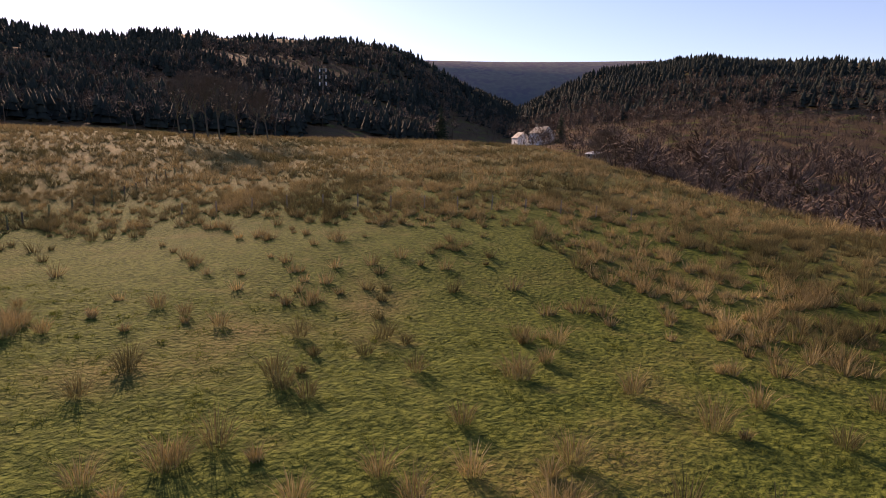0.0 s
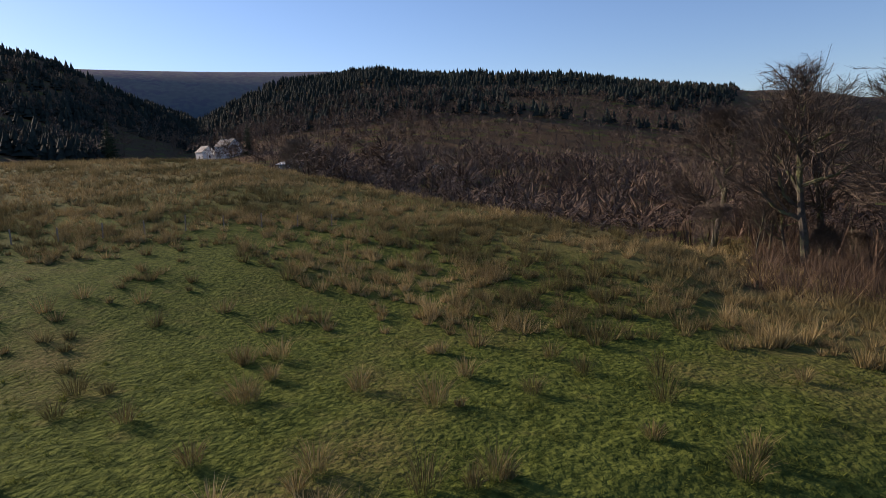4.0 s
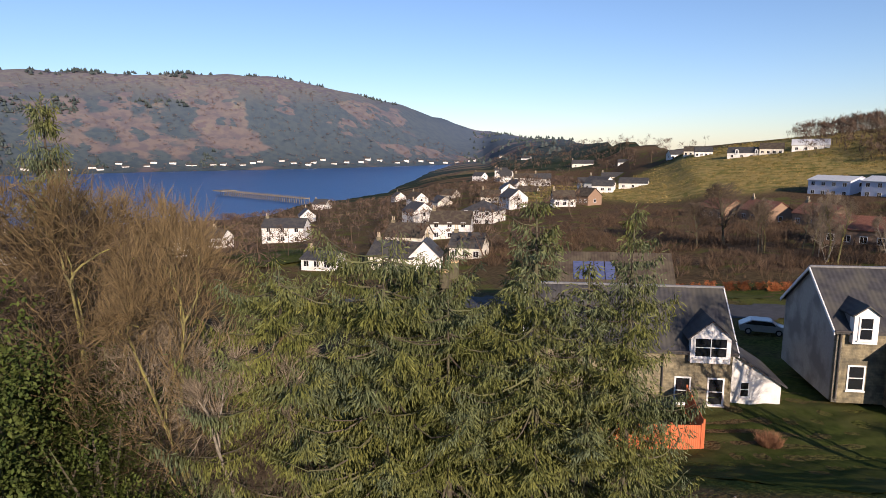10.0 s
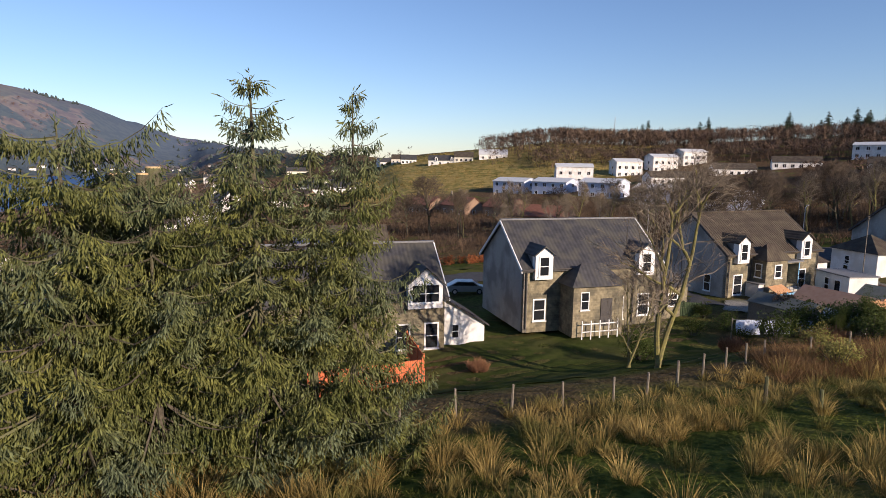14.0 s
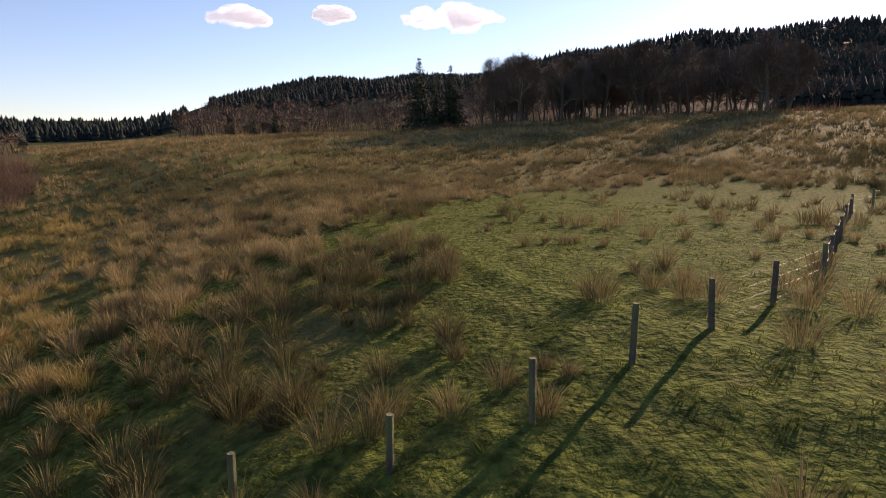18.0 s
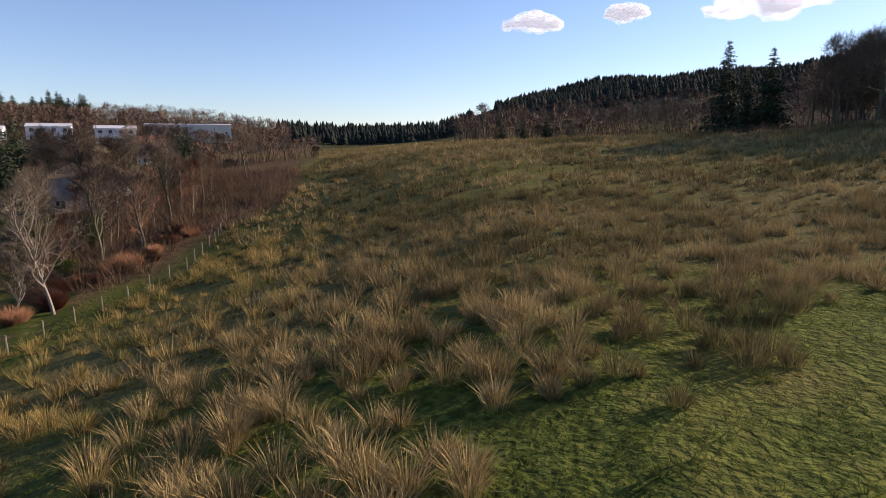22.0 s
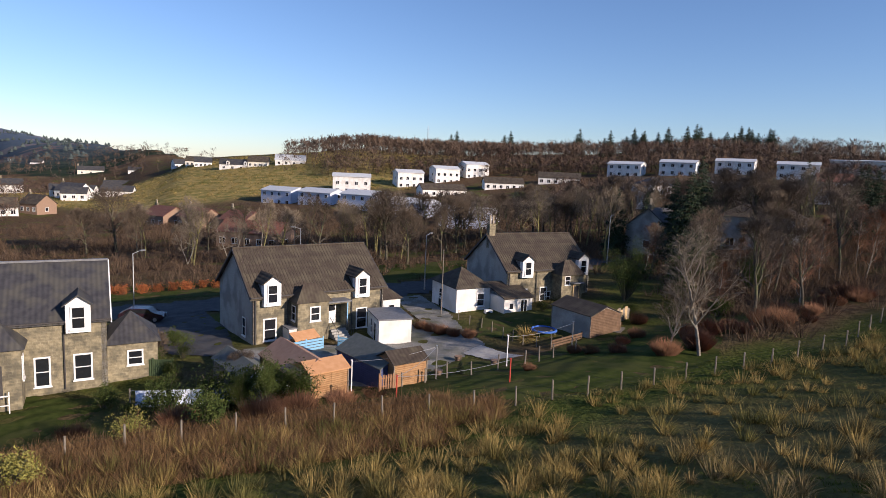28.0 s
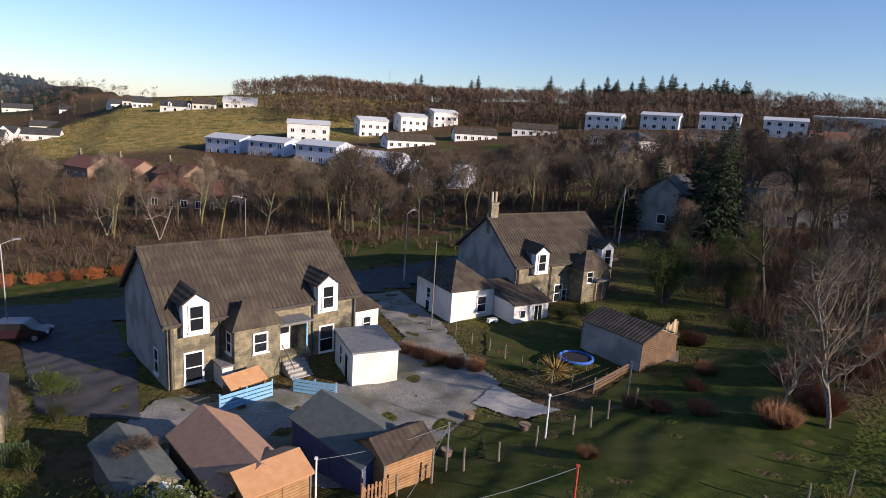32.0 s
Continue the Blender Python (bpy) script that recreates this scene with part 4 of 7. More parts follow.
# ---- the wood behind the houses ----
for i in range(78):
    a, r = radians(rng.uniform(-42, 36)), rng.uniform(98, 135)
    x, y = r * math.sin(a), r * math.cos(a)
    if y < 92 - 0.25 * x or (abs(x - 2) < 22 and y > 138):
        continue
    plant("bare_tree", "bare brown tree in the belt behind the houses", "tree", rng.choice(BELT + TALL[:2] + OAKS[:1]), x, y, rng.uniform(0.7, 1.0), rng.uniform(0, 360), group="trees behind the houses")
for x, y, s in [(-8, 106, 0.95), (4, 112, 0.8), (-3, 118, 0.85)]:
    plant("bare_tree", "spreading bare tree in the belt behind the houses", "tree", OAKS[int(s * 20) % 4], x, y, s, rng.uniform(0, 360), group="trees behind the houses")
for i in range(26):
    x = -62 + i * 1.75
    y = 74 + (x + 62) * 0.27 + rng.uniform(-0.4, 0.4)
    if x < -18:
        plant("beech_hedge", "clipped beech hedge with dead russet leaves", "hedge", BEECH, x, y, rng.uniform(1.0, 1.25), rng.uniform(0, 360), group="beech hedge along the road")


# ---- houses ----
WIN = {}


def lattice(xs, zs, y0, y1):
    """A frame with its glazing bars as one solid: strips between every odd pair of xs and zs are wood, the rest is open."""
    bm = bmesh.new()
    nx, nz = len(xs) - 1, len(zs) - 1
    solid = {(i, j) for i in range(nx) for j in range(nz) if i % 2 == 0 or j % 2 == 0}
    vs = {}

    def at(i, j, k):
        if (i, j, k) not in vs:
            vs[i, j, k] = bm.verts.new((xs[i], (y0, y1)[k], zs[j]))
        return vs[i, j, k]

    for i, j in solid:
        bm.faces.new((at(i, j, 0), at(i + 1, j, 0), at(i + 1, j + 1, 0), at(i, j + 1, 0)))
        bm.faces.new((at(i, j, 1), at(i, j + 1, 1), at(i + 1, j + 1, 1), at(i + 1, j, 1)))
        for (di, dj), (p, q) in {(-1, 0): ((i, j + 1), (i, j)), (1, 0): ((i + 1, j), (i + 1, j + 1)), (0, -1): ((i, j), (i + 1, j)), (0, 1): ((i + 1, j + 1), (i, j + 1))}.items():
            if (i + di, j + dj) not in solid:
                bm.faces.new((at(*q, 0), at(*p, 0), at(*p, 1), at(*q, 1)))
    return bm


def as_mesh(name, bm, material):
    me = bpy.data.meshes.new(name)
    bm.to_mesh(me)
    bm.free()
    me.materials.append(M[material])
    return me


def window(parent, x, z, w, h, y=0.0, turn=0.0, bars=1, cross=0, proud=0.05):
    """A sash window: a painted surround with its rails, and the pane behind them. x: middle, z: sill; turn: 0 faces -y."""
    key = (round(w, 2), round(h, 2), bars, cross, proud)
    if key not in WIN:
        b = 0.11 if w > 0.7 else 0.07
        xs, zs = [-w / 2 - b, -w / 2], [-b, 0.0]
        for i in range(cross):
            xx = -w / 2 + w * (i + 1) / (cross + 1)
            xs += [xx - 0.03, xx + 0.03]
        for i in range(bars):
            zz = h * (i + 1) / (bars + 1)
            zs += [zz - 0.03, zz + 0.03]
        xs += [w / 2, w / 2 + b]
        zs += [h, h + b]
        me = bpy.data.meshes.new("window")
        f = lattice(xs, zs, -proud, 0.06)
        f.to_mesh(me)
        f.free()
        me.materials.append(M["white"])
        g = boxes((-w / 2 - 0.01, w / 2 + 0.01, -proud + 0.03, 0.03, -0.01, h + 0.01))
        mg = bpy.data.meshes.new("pane")
        g.to_mesh(mg)
        g.free()
        mg.materials.append(M["glass"])
        ml = as_mesh("sill", boxes((-w / 2 - b - 0.06, w / 2 + b + 0.06, -proud - 0.07, -proud + 0.03, -b - 0.05, -b + 0.03)), "white") if proud > 0.045 else None
        WIN[key] = (me, mg, ml)
    fr = new("window", WIN[key][0])
    fr.parent = parent
    fr.matrix_local = pose(x, y, z, 0, 0, turn)
    pa = new("pane", WIN[key][1])
    pa.parent = fr
    if WIN[key][2]:
        si = new("sill", WIN[key][2])
        si.parent = fr
    return fr


def holed_wall(bm, L, h, holes, t=0.35):
    """A wall along x from 0 to L at y 0..t with openings (x0, x1, z0, z1) through it."""
    xs = sorted({0.0, L, *(v for o in holes for v in o[:2])})
    zs = sorted({-0.6, h, *(v for o in holes for v in o[2:])})
    for x0, x1 in zip(xs, xs[1:]):
        run = None
        for z0, z1 in zip(zs, zs[1:]):
            xm, zm = (x0 + x1) / 2, (z0 + z1) / 2
            if any(o[0] < xm < o[1] and o[2] < zm < o[3] for o in holes):
                if run:
                    box(bm, x0, x1, 0, t, *run)
                run = None
            else:
                run = (run[0] if run else z0, z1)
        if run:
            box(bm, x0, x1, 0, t, *run)


def gable_roof(bm, L, D, h, rise, over=0.3, thick=0.16, x0=0.0):
    m = D / 2
    k = rise / m
    slab(bm, [(x0 - over, -over, h - over * k + 0.1), (x0 + L + over, -over, h - over * k + 0.1), (x0 + L + over, m, h + rise + 0.1), (x0 - over, m, h + rise + 0.1)], thick)
    slab(bm, [(x0 + L + over, D + over, h - over * k + 0.1), (x0 - over, D + over, h - over * k + 0.1), (x0 - over, m, h + rise + 0.1), (x0 + L + over, m, h + rise + 0.1)], thick)


def hip_roof(bm, L, D, h, rise, over=0.3, inset=None):
    i = D / 2 if inset is None else inset
    o = over
    a = [(-o, -o, h), (L + o, -o, h), (L + o, D + o, h), (-o, D + o, h)]
    r = [(i, D / 2, h + rise), (L - i, D / 2, h + rise)]
    v = [bm.verts.new(p) for p in a + r]
    for f in ((0, 1, 5, 4), (1, 2, 5), (2, 3, 4, 5), (3, 0, 4), (3, 2, 1, 0)):
        bm.faces.new([v[k] for k in f])


def ends(bm, L, D, h, rise, t=0.35):
    for a in (0, L - t):
        prism(bm, [(0.0, -0.6), (D, -0.6), (D, h), (D / 2, h + rise), (0.0, h)], "x", a, a + t)
    box(bm, t, L - t, D - t, D, -0.6, h)


def dormer(parent, x, z, k, w=1.5, h=1.75, roofm="roof_brown"):
    """A white wall-head dormer with its own little gabled roof and a sash window. k: the main roof's slope."""
    top = z + h
    bm = bmesh.new()
    prism(bm, [(x - w / 2, z - 0.32), (x + w / 2, z - 0.32), (x + w / 2, top), (x, top + w * 0.36), (x - w / 2, top)], "y", -0.47, 0.12)
    d = part("dormer", bm, M["white"], parent, "white-painted dormer front")
    bm = boxes((x - w / 2 + 0.03, x + w / 2 - 0.03, 0.12, h / k, z - 0.1, top - 0.02))
    part("dormer_cheek", bm, M["lead"], d)
    bm = bmesh.new()
    back = (h + w * 0.36) / k + 0.2
    for s in (-1, 1):
        q = [(x + s * (w / 2 + 0.18), -0.66, top - 0.1), (x, -0.66, top + w * 0.36 + 0.06), (x, back, top + w * 0.36 + 0.06), (x + s * (w / 2 + 0.18), back, top - 0.1)]
        slab(bm, q if s < 0 else q[::-1], 0.1)
    part("dormer_roof", bm, M[roofm], d)
    window(d, x, z + 0.02, 0.72 * w / 1.5, 1.42 * h / 1.75, y=-0.48)


def pots(parent, x, y, z, n=2, h=1.3, w=1.0):
    bm = boxes((x - w / 2, x + w / 2, y - 0.3, y + 0.3, z - 1.6, z + h), (x - w / 2 - 0.06, x + w / 2 + 0.06, y - 0.36, y + 0.36, z + h - 0.12, z + h))
    c = part("chimney", bm, M["stone"], parent, "stone chimney stack")
    for i in range(n):
        s = Soup()
        xx = x + (i - (n - 1) / 2) * 0.42
        s.tube([Vector((xx, y, z + h - 0.02)), Vector((xx, y, z + h + 0.95))], 0.13, 0.11, 8)
        p = new("chimney_pot", s.mesh("chimney_pot", M["clay"]))
        p.parent = c


def cottage(name, label, ox, oy, oz, turn, L, D, h, rise, wins, dorms, wallm="stone", roofm="roof_brown", endm=None, drains=()):
    """A gabled house: the near eave's left corner at (ox, oy), the front along local x and facing -y."""
    hs = thing(name, label, "house", pose(ox, oy, oz, 0, 0, turn))
    bm = bmesh.new()
    holed_wall(bm, L, h, [(x - w / 2, x + w / 2, z, z + wh) for x, z, w, wh in wins])
    bmesh.ops.remove_doubles(bm, verts=bm.verts[:], dist=0.001)
    part("front_wall", bm, M[wallm], hs, "coursed stone front wall")
    bm = bmesh.new()
    ends(bm, L, D, h - 0.02, rise)
    part("wall", bm, M[endm or wallm], hs, "grey rendered gable and rear walls")
    bm = bmesh.new()
    gable_roof(bm, L, D, h, rise)
    rf = part("roof", bm, M[roofm], hs, "weathered tiled pitched roof")
    bm = boxes((-0.3, L + 0.3, D / 2 - 0.12, D / 2 + 0.12, h + rise + 0.06, h + rise + 0.2))
    part("ridge", bm, M["lead" if roofm == "roof_grey" else roofm], rf)
    for s in (0, 1):
        xg = -0.34 if s == 0 else L + 0.26
        bm = bmesh.new()
        k = rise / (D / 2)
        for a, b in ((-0.3, D / 2), (D + 0.3, D / 2)):
            prism(bm, [(a, h + (rise if a == D / 2 else -0.3 * k) - 0.14), (b, h + rise - 0.12), (b, h + rise + 0.12), (a, h - 0.3 * k + 0.12)], "x", xg, xg + 0.08)
        part("bargeboard", bm, M["white"] if roofm == "roof_grey" else M["pipe"], hs)
    bm = boxes((-0.3, L + 0.3, -0.42, -0.30, h - 0.12, h - 0.02))
    part("gutter", bm, M["pipe"], hs)
    for xd in drains:
        s = Soup()
        s.tube([Vector((xd, -0.1, -0.3)), Vector((xd, -0.1, h - 0.1))], 0.05, 0.05, 6)
        p = new("downpipe", s.mesh("downpipe", M["pipe"]))
        p.parent = hs
    for x, z, w, wh in wins:
        window(hs, x, z, w, wh, y=0.0)
    for x in dorms:
        dormer(hs, x, h - 0.55, rise / (D / 2), roofm=roofm)
    return hs


def lean_block(parent, x0, x1, y0, y1, h, rise, wallm, roofm, hip=True, name="annex", label=""):
    bm = boxes((x0, x1, y0, y1, -0.6, h))
    a = part(name, bm, M[wallm], parent, label)
    bm = bmesh.new()
    if hip:
        hip_roof(bm, x1 - x0, y1 - y0, h, rise, 0.25, inset=min(x1 - x0, y1 - y0) / 2)
    else:
        gable_roof(bm, x1 - x0, y1 - y0, h, rise, 0.2, 0.12)
    for v in bm.verts:
        v.co += Vector((x0, y0, 0.0))
    part("annex_roof", bm, M[roofm], a)
    return a


def tile_rolls(house, L, D, h, rise, step=0.3):
    """Raised rolls running down the front slope of a tiled roof, a piece each."""
    m = D / 2
    k = rise / m
    run = math.hypot(m + 0.3, rise + 0.3 * k)
    bm = bmesh.new()
    prism(bm, [(-0.05, 0.0), (0.05, 0.0), (0.03, 0.032), (-0.03, 0.032)], "y", 0.0, run)
    me = bpy.data.meshes.new("tile_roll")
    bm.to_mesh(me)
    bm.free()
    me.materials.append(M["roof_brown"])
    roof = [c for c in house.children if c.name.startswith("roof")][0]
    tilt = math.degrees(math.atan(k))
    for i in range(int((L + 0.5) / step)):
        p = new("tile_roll", me)
        p.parent = roof
        p.matrix_local = pose(-0.25 + i * step, -0.3, h - 0.3 * k + 0.095, tilt)


# the middle house, with its porch, steps and outbuilding
H3 = cottage("house", "two-storey brown stone house with white dormers and tiled roof", -14.84, 54.65, -14.5, 36.9, 12.6, 9.0, 4.1, 3.4,
             [(1.45, 0.25, 0.95, 1.75), (10.3, 0.3, 0.95, 1.75)], (1.5, 10.1), endm="render_grey", drains=(0.15, 3.0, 9.2, 12.4))
H3.matrix_world = H3.matrix_world @ Matrix.Scale(1.045, 4)
lean_block(H3, 3.3, 6.2, -1.5, 0.3, 3.5, 1.5, "stone", "roof_brown", name="bay", label="hipped two-storey stone bay")
window(H3, 4.9, 1.9, 0.75, 1.1, y=-1.5)
window(H3, 3.3, 1.9, 0.6, 1.2, y=-0.7, turn=-90)
po = part("porch", boxes((6.2, 8.3, -1.3, 0.0, -0.6, 1.05), (6.25, 8.25, -1.25, 0.0, 3.05, 3.2), (8.1, 8.2, -1.2, -0.02, 1.05, 3.05)), M["stone"], H3, "raised stone porch")
part("porch_roof", boxes((6.1, 8.45, -1.5, 0.0, 3.2, 3.32)), M["lead"], po)
part("porch_screen", boxes((8.12, 8.22, -1.25, -0.05, 1.05, 3.1), (6.22, 6.3, -1.25, -0.05, 1.05, 3.1)), M["wood_blue"], po, "blue-painted porch screens")
dr = part("door", boxes((6.7, 7.55, -0.12, -0.04, 1.06, 3.02)), M["white"], H3, "white glazed front door")
part("pane", boxes((6.8, 7.45, -0.16, -0.11, 2.2, 2.85)), M["glass"], dr)
for i in range(6):
    part("step", boxes((6.4, 7.9, -1.3 - 0.28 * (i + 1), -1.3 - 0.28 * i, -0.6, 1.0 - 0.17 * (i + 1))), M["concrete"], H3, "worn stone step")
for xr in (6.4, 7.9):
    s = Soup()
    s.tube([Vector((xr, -1.3, 1.95)), Vector((xr, -3.0, 0.95))], 0.025, 0.025, 5)
    for i in range(5):
        y = -1.35 - i * 0.4
        s.tube([Vector((xr, y, 0.85 - 0.6 * i * 0.4)), Vector((xr, y, 1.92 - 0.59 * i * 0.4))], 0.018, 0.018, 4)
    p = new("handrail", s.mesh("handrail", M["pipe"]))
    p.parent = H3
part("coal_house", boxes((2.6, 3.3, -1.4, 0.0, -0.6, 1.3)), M["render_white"], H3)
part("coal_roof", boxes((2.5, 3.35, -1.5, 0.05, 1.3, 1.4)), M["lead"], H3)
lean_block(H3, 12.6, 15.0, 0.6, 5.2, 2.5, 1.4, "render_white", "roof_brown", name="annex", label="white rendered side annex")
window(H3, 14.0, 1.0, 0.6, 0.9, y=0.6)
window(H3, 0.0, 0.3, 0.7, 1.5, y=2.2, turn=-90, cross=0)
s = Soup()
s.tube([Vector((13.1, 3.2, 4.4)), Vector((13.1, 3.2, 6.4))], 0.025, 0.02, 5)
for i in range(4):
    s.tube([Vector((12.8, 3.2, 5.6 + i * 0.2)), Vector((13.4, 3.2, 5.6 + i * 0.2))], 0.01, 0.01, 3)
p = new("aerial", s.mesh("aerial", M["steel"]))
p.parent = H3

OB = thing("outbuilding", "white flat-roofed outbuilding beside the stone house", "outbuilding", pose(-3.9, 55.4, -14.55, 0, 0, 20))
part("wall", boxes((0, 3.0, 0, 4.4, -0.4, 2.5)), M["render_white"], OB)
part("roof", boxes((-0.12, 3.12, -0.12, 4.5, 2.5, 2.62)), M["lead"], OB, "grey felt flat roof")
window(OB, 0.0, 0.7, 0.5, 1.3, y=2.8, turn=-90)
window(OB, 0.0, 0.05, 0.7, 1.9, y=1.4, turn=-90, bars=0)
part("plinth", boxes((-2.6, 3.4, -0.5, -0.25, -0.35, -0.1)), M["white"], OB)

# the right-hand house with its white annexes
H4 = cottage("house", "grey stone house with tall chimneys and white dormers", 8.9, 70.0, -13.6, 26.8, 11.6, 9.4, 4.2, 3.5,
             [(2.2, 0.3, 0.9, 1.6), (5.0, 0.5, 0.8, 1.5)], (2.4, 10.3), endm="render_grey", drains=(0.2, 3.9, 11.3))
tile_rolls(H3, 12.6, 9.0, 4.1, 3.4)
tile_rolls(H4, 11.6, 9.4, 4.2, 3.5)
pots(H4, 0.4, 4.7, 7.7, 2, 1.3, 0.8)
lean_block(H4, 6.2, 9.2, -1.8, 0.3, 3.7, 1.6, "stone", "roof_brown", name="bay", label="hipped two-storey bay")
window(H4, 5.6, 0.3, 0.7, 1.2, y=-0.02)
window(H4, 7.0, 2.6, 0.6, 0.9, y=-1.8)
dp = part("door", boxes((7.8, 8.7, -1.92, -1.8, 0.6, 2.6)), M["timber_cut"], H4, "varnished wooden doorway")
part("door_panel", boxes((7.95, 8.55, -1.96, -1.91, 0.6, 2.4)), M["pipe"], dp)
part("door_canopy", boxes((7.4, 9.0, -2.5, -1.8, 2.75, 2.85)), M["lead"], H4)
AN = thing("annex_block", "white rendered cottage annex with brown hipped roof", "outbuilding", pose(3.2, 67.2, -14.1, 0, 0, 26.8))
part("wall", boxes((0, 4.2, 0, 6.0, -0.5, 2.9)), M["render_white"], AN)
bm = bmesh.new()
hip_roof(bm, 4.2, 6.0, 2.9, 1.9, 0.3, 2.1)
part("roof", bm, M["roof_brown"], AN)
window(AN, 3.0, 0.9, 0.8, 1.3, y=0)
window(AN, 0, 1.2, 0.55, 1.0, y=3.8, turn=-90)
window(AN, 0, 0.1, 0.6, 1.2, y=3.9, turn=-90, bars=0)
AN2 = thing("annex_block", "small white rendered porch block with sloping roof", "outbuilding", pose(7.6, 68.0, -14.1, 0, 0, 26.8))
part("wall", boxes((0, 3.6, -1.6, 2.4, -0.5, 2.2)), M["render_white"], AN2)
bm = bmesh.new()
slab(bm, [(-0.2, -1.85, 2.25), (3.8, -1.85, 2.25), (3.8, 2.5, 3.3), (-0.2, 2.5, 3.3)], 0.12)
part("roof", bm, M["roof_brown"], AN2)
window(AN2, 0.9, 1.0, 0.5, 0.6, y=-1.6, bars=0)
window(AN2, 2.5, 0.1, 0.75, 1.8, y=-1.6, bars=0, cross=1)
TK = thing("heat_pump", "white heat pump box on the garden wall", "heat pump", pose(6.4, 66.9, -14.3, 0, 0, 26.8))
part("case", boxes((0, 0.85, 0, 0.4, 0.05, 0.95)), M["white"], TK)
part("grille", boxes((0.1, 0.6, -0.02, 0.02, 0.2, 0.75)), M["black"], TK)

# the left-hand house with a slate roof
H2 = cottage("house", "stone house with dark slate roof and white gabled dormers", -33.0, 38.6, -14.5, 30.0, 12.5, 9.0, 4.6, 3.3,
             [(1.4, 0.4, 0.9, 1.6), (8.6, 0.1, 0.75, 1.9), (11.0, 0.3, 0.95, 1.7)], (1.5, 10.8), roofm="roof_grey", endm="render_grey", drains=(0.2, 9.9))
lean_block(H2, 3.2, 7.6, -2.2, 0.3, 3.4, 1.6, "stone", "roof_grey", name="bay", label="hipped stone bay")
window(H2, 4.2, 1.6, 0.6, 1.3, y=-2.2)
window(H2, 7.6, 1.2, 0.7, 1.5, y=-1.2, turn=90)
part("dark_door", boxes((5.6, 6.6, -2.26, -2.19, 0.2, 2.4)), M["pipe"], H2)
lean_block(H2, 12.5, 15.8, 0.5, 5.0, 2.4, 1.9, "stone", "roof_grey", name="annex", label="low stone side annex with hipped slate roof")
window(H2, 14.3, 0.8, 0.85, 0.95, y=0.5)
sk = part("skylight", boxes((7.8, 8.5, 1.4, 2.0, 5.5, 5.62)), M["lead"], H2)
sk.matrix_local = Matrix.Identity(4)
FR = thing("garden_rack", "white painted garden frame in front of the house", "frame", pose(-28.4, 38.2, gz(-28.4, 38.2), 0, 0, 30))
part("frame_rail", boxes((0, 3.2, 0, 0.06, 1.2, 1.28), (0, 3.2, 0, 0.06, 0.6, 0.66)), M["white"], FR)
for i in range(5):
    part("frame_post", boxes((i * 0.78, i * 0.78 + 0.07, 0, 0.07, -0.2, 1.5)), M["white"], FR)

# the house behind the spruces
H1 = cottage("house", "stone house with slate roof and large white dormer", -50.6, 27.8, -15.8, 30.0, 14.0, 8.5, 4.2, 3.4,
             [(10.8, 0.3, 0.9, 1.8), (13.0, 0.3, 0.9, 1.8)], (), roofm="roof_grey", drains=(9.4,))
bm = bmesh.new()
prism(bm, [(11.1, 3.4), (13.7, 3.4), (13.7, 5.3), (12.4, 6.4), (11.1, 5.3)], "y", -0.47, 0.1)
dd = part("dormer", bm, M["white"], H1, "wide white timber dormer")
bm = bmesh.new()
for s_ in (-1, 1):
    q = [(12.4 + s_ * 1.55, -0.68, 5.15), (12.4, -0.68, 6.5), (12.4, 3.6, 6.5), (12.4 + s_ * 1.55, 3.6, 5.15)]
    slab(bm, q if s_ < 0 else q[::-1], 0.1)
part("dormer_roof", bm, M["roof_grey"], dd)
part("dormer_cheek", boxes((11.15, 13.65, 0.1, 2.6, 3.6, 5.2)), M["lead"], dd)
window(dd, 12.4, 3.9, 2.0, 1.25, y=-0.48, cross=1)
bm = bmesh.new()
prism(bm, [(14.0, -0.5), (17.6, -0.5), (17.6, 1.6), (14.0, 3.9)], "y", 1.0, 6.0)
an = part("annex", bm, M["render_white"], H1, "white lean-to with a long sloping roof")
bm = bmesh.new()
slab(bm, [(17.9, 0.7, 1.55), (17.9, 6.3, 1.55), (13.9, 6.3, 4.1), (13.9, 0.7, 4.1)], 0.14)
part("annex_roof", bm, M["roof_grey"], an)
window(H1, 15.2, 0.6, 0.5, 1.0, y=1.0)
pv = thing("house", "brown tiled house with solar panels beyond the slate house", "house", pose(-57, 44, -15.9, 0, 0, 30))
part("wall", boxes((0, 11, 0, 8, -0.5, 4.0)), M["render_grey"], pv)
bm = bmesh.new()
gable_roof(bm, 11, 8, 4.0, 3.4)
part("roof", bm, M["roof_brown"], pv)
for i in range(4):
    bm = bmesh.new()
    slab(bm, [(1.5 + i * 1.05, 1.2, 5.25), (2.45 + i * 1.05, 1.2, 5.25), (2.45 + i * 1.05, 2.9, 6.7), (1.5 + i * 1.05, 2.9, 6.7)], 0.06)
    part("solar_panel", bm, M["shed_blue"], pv, "dark blue solar panel")


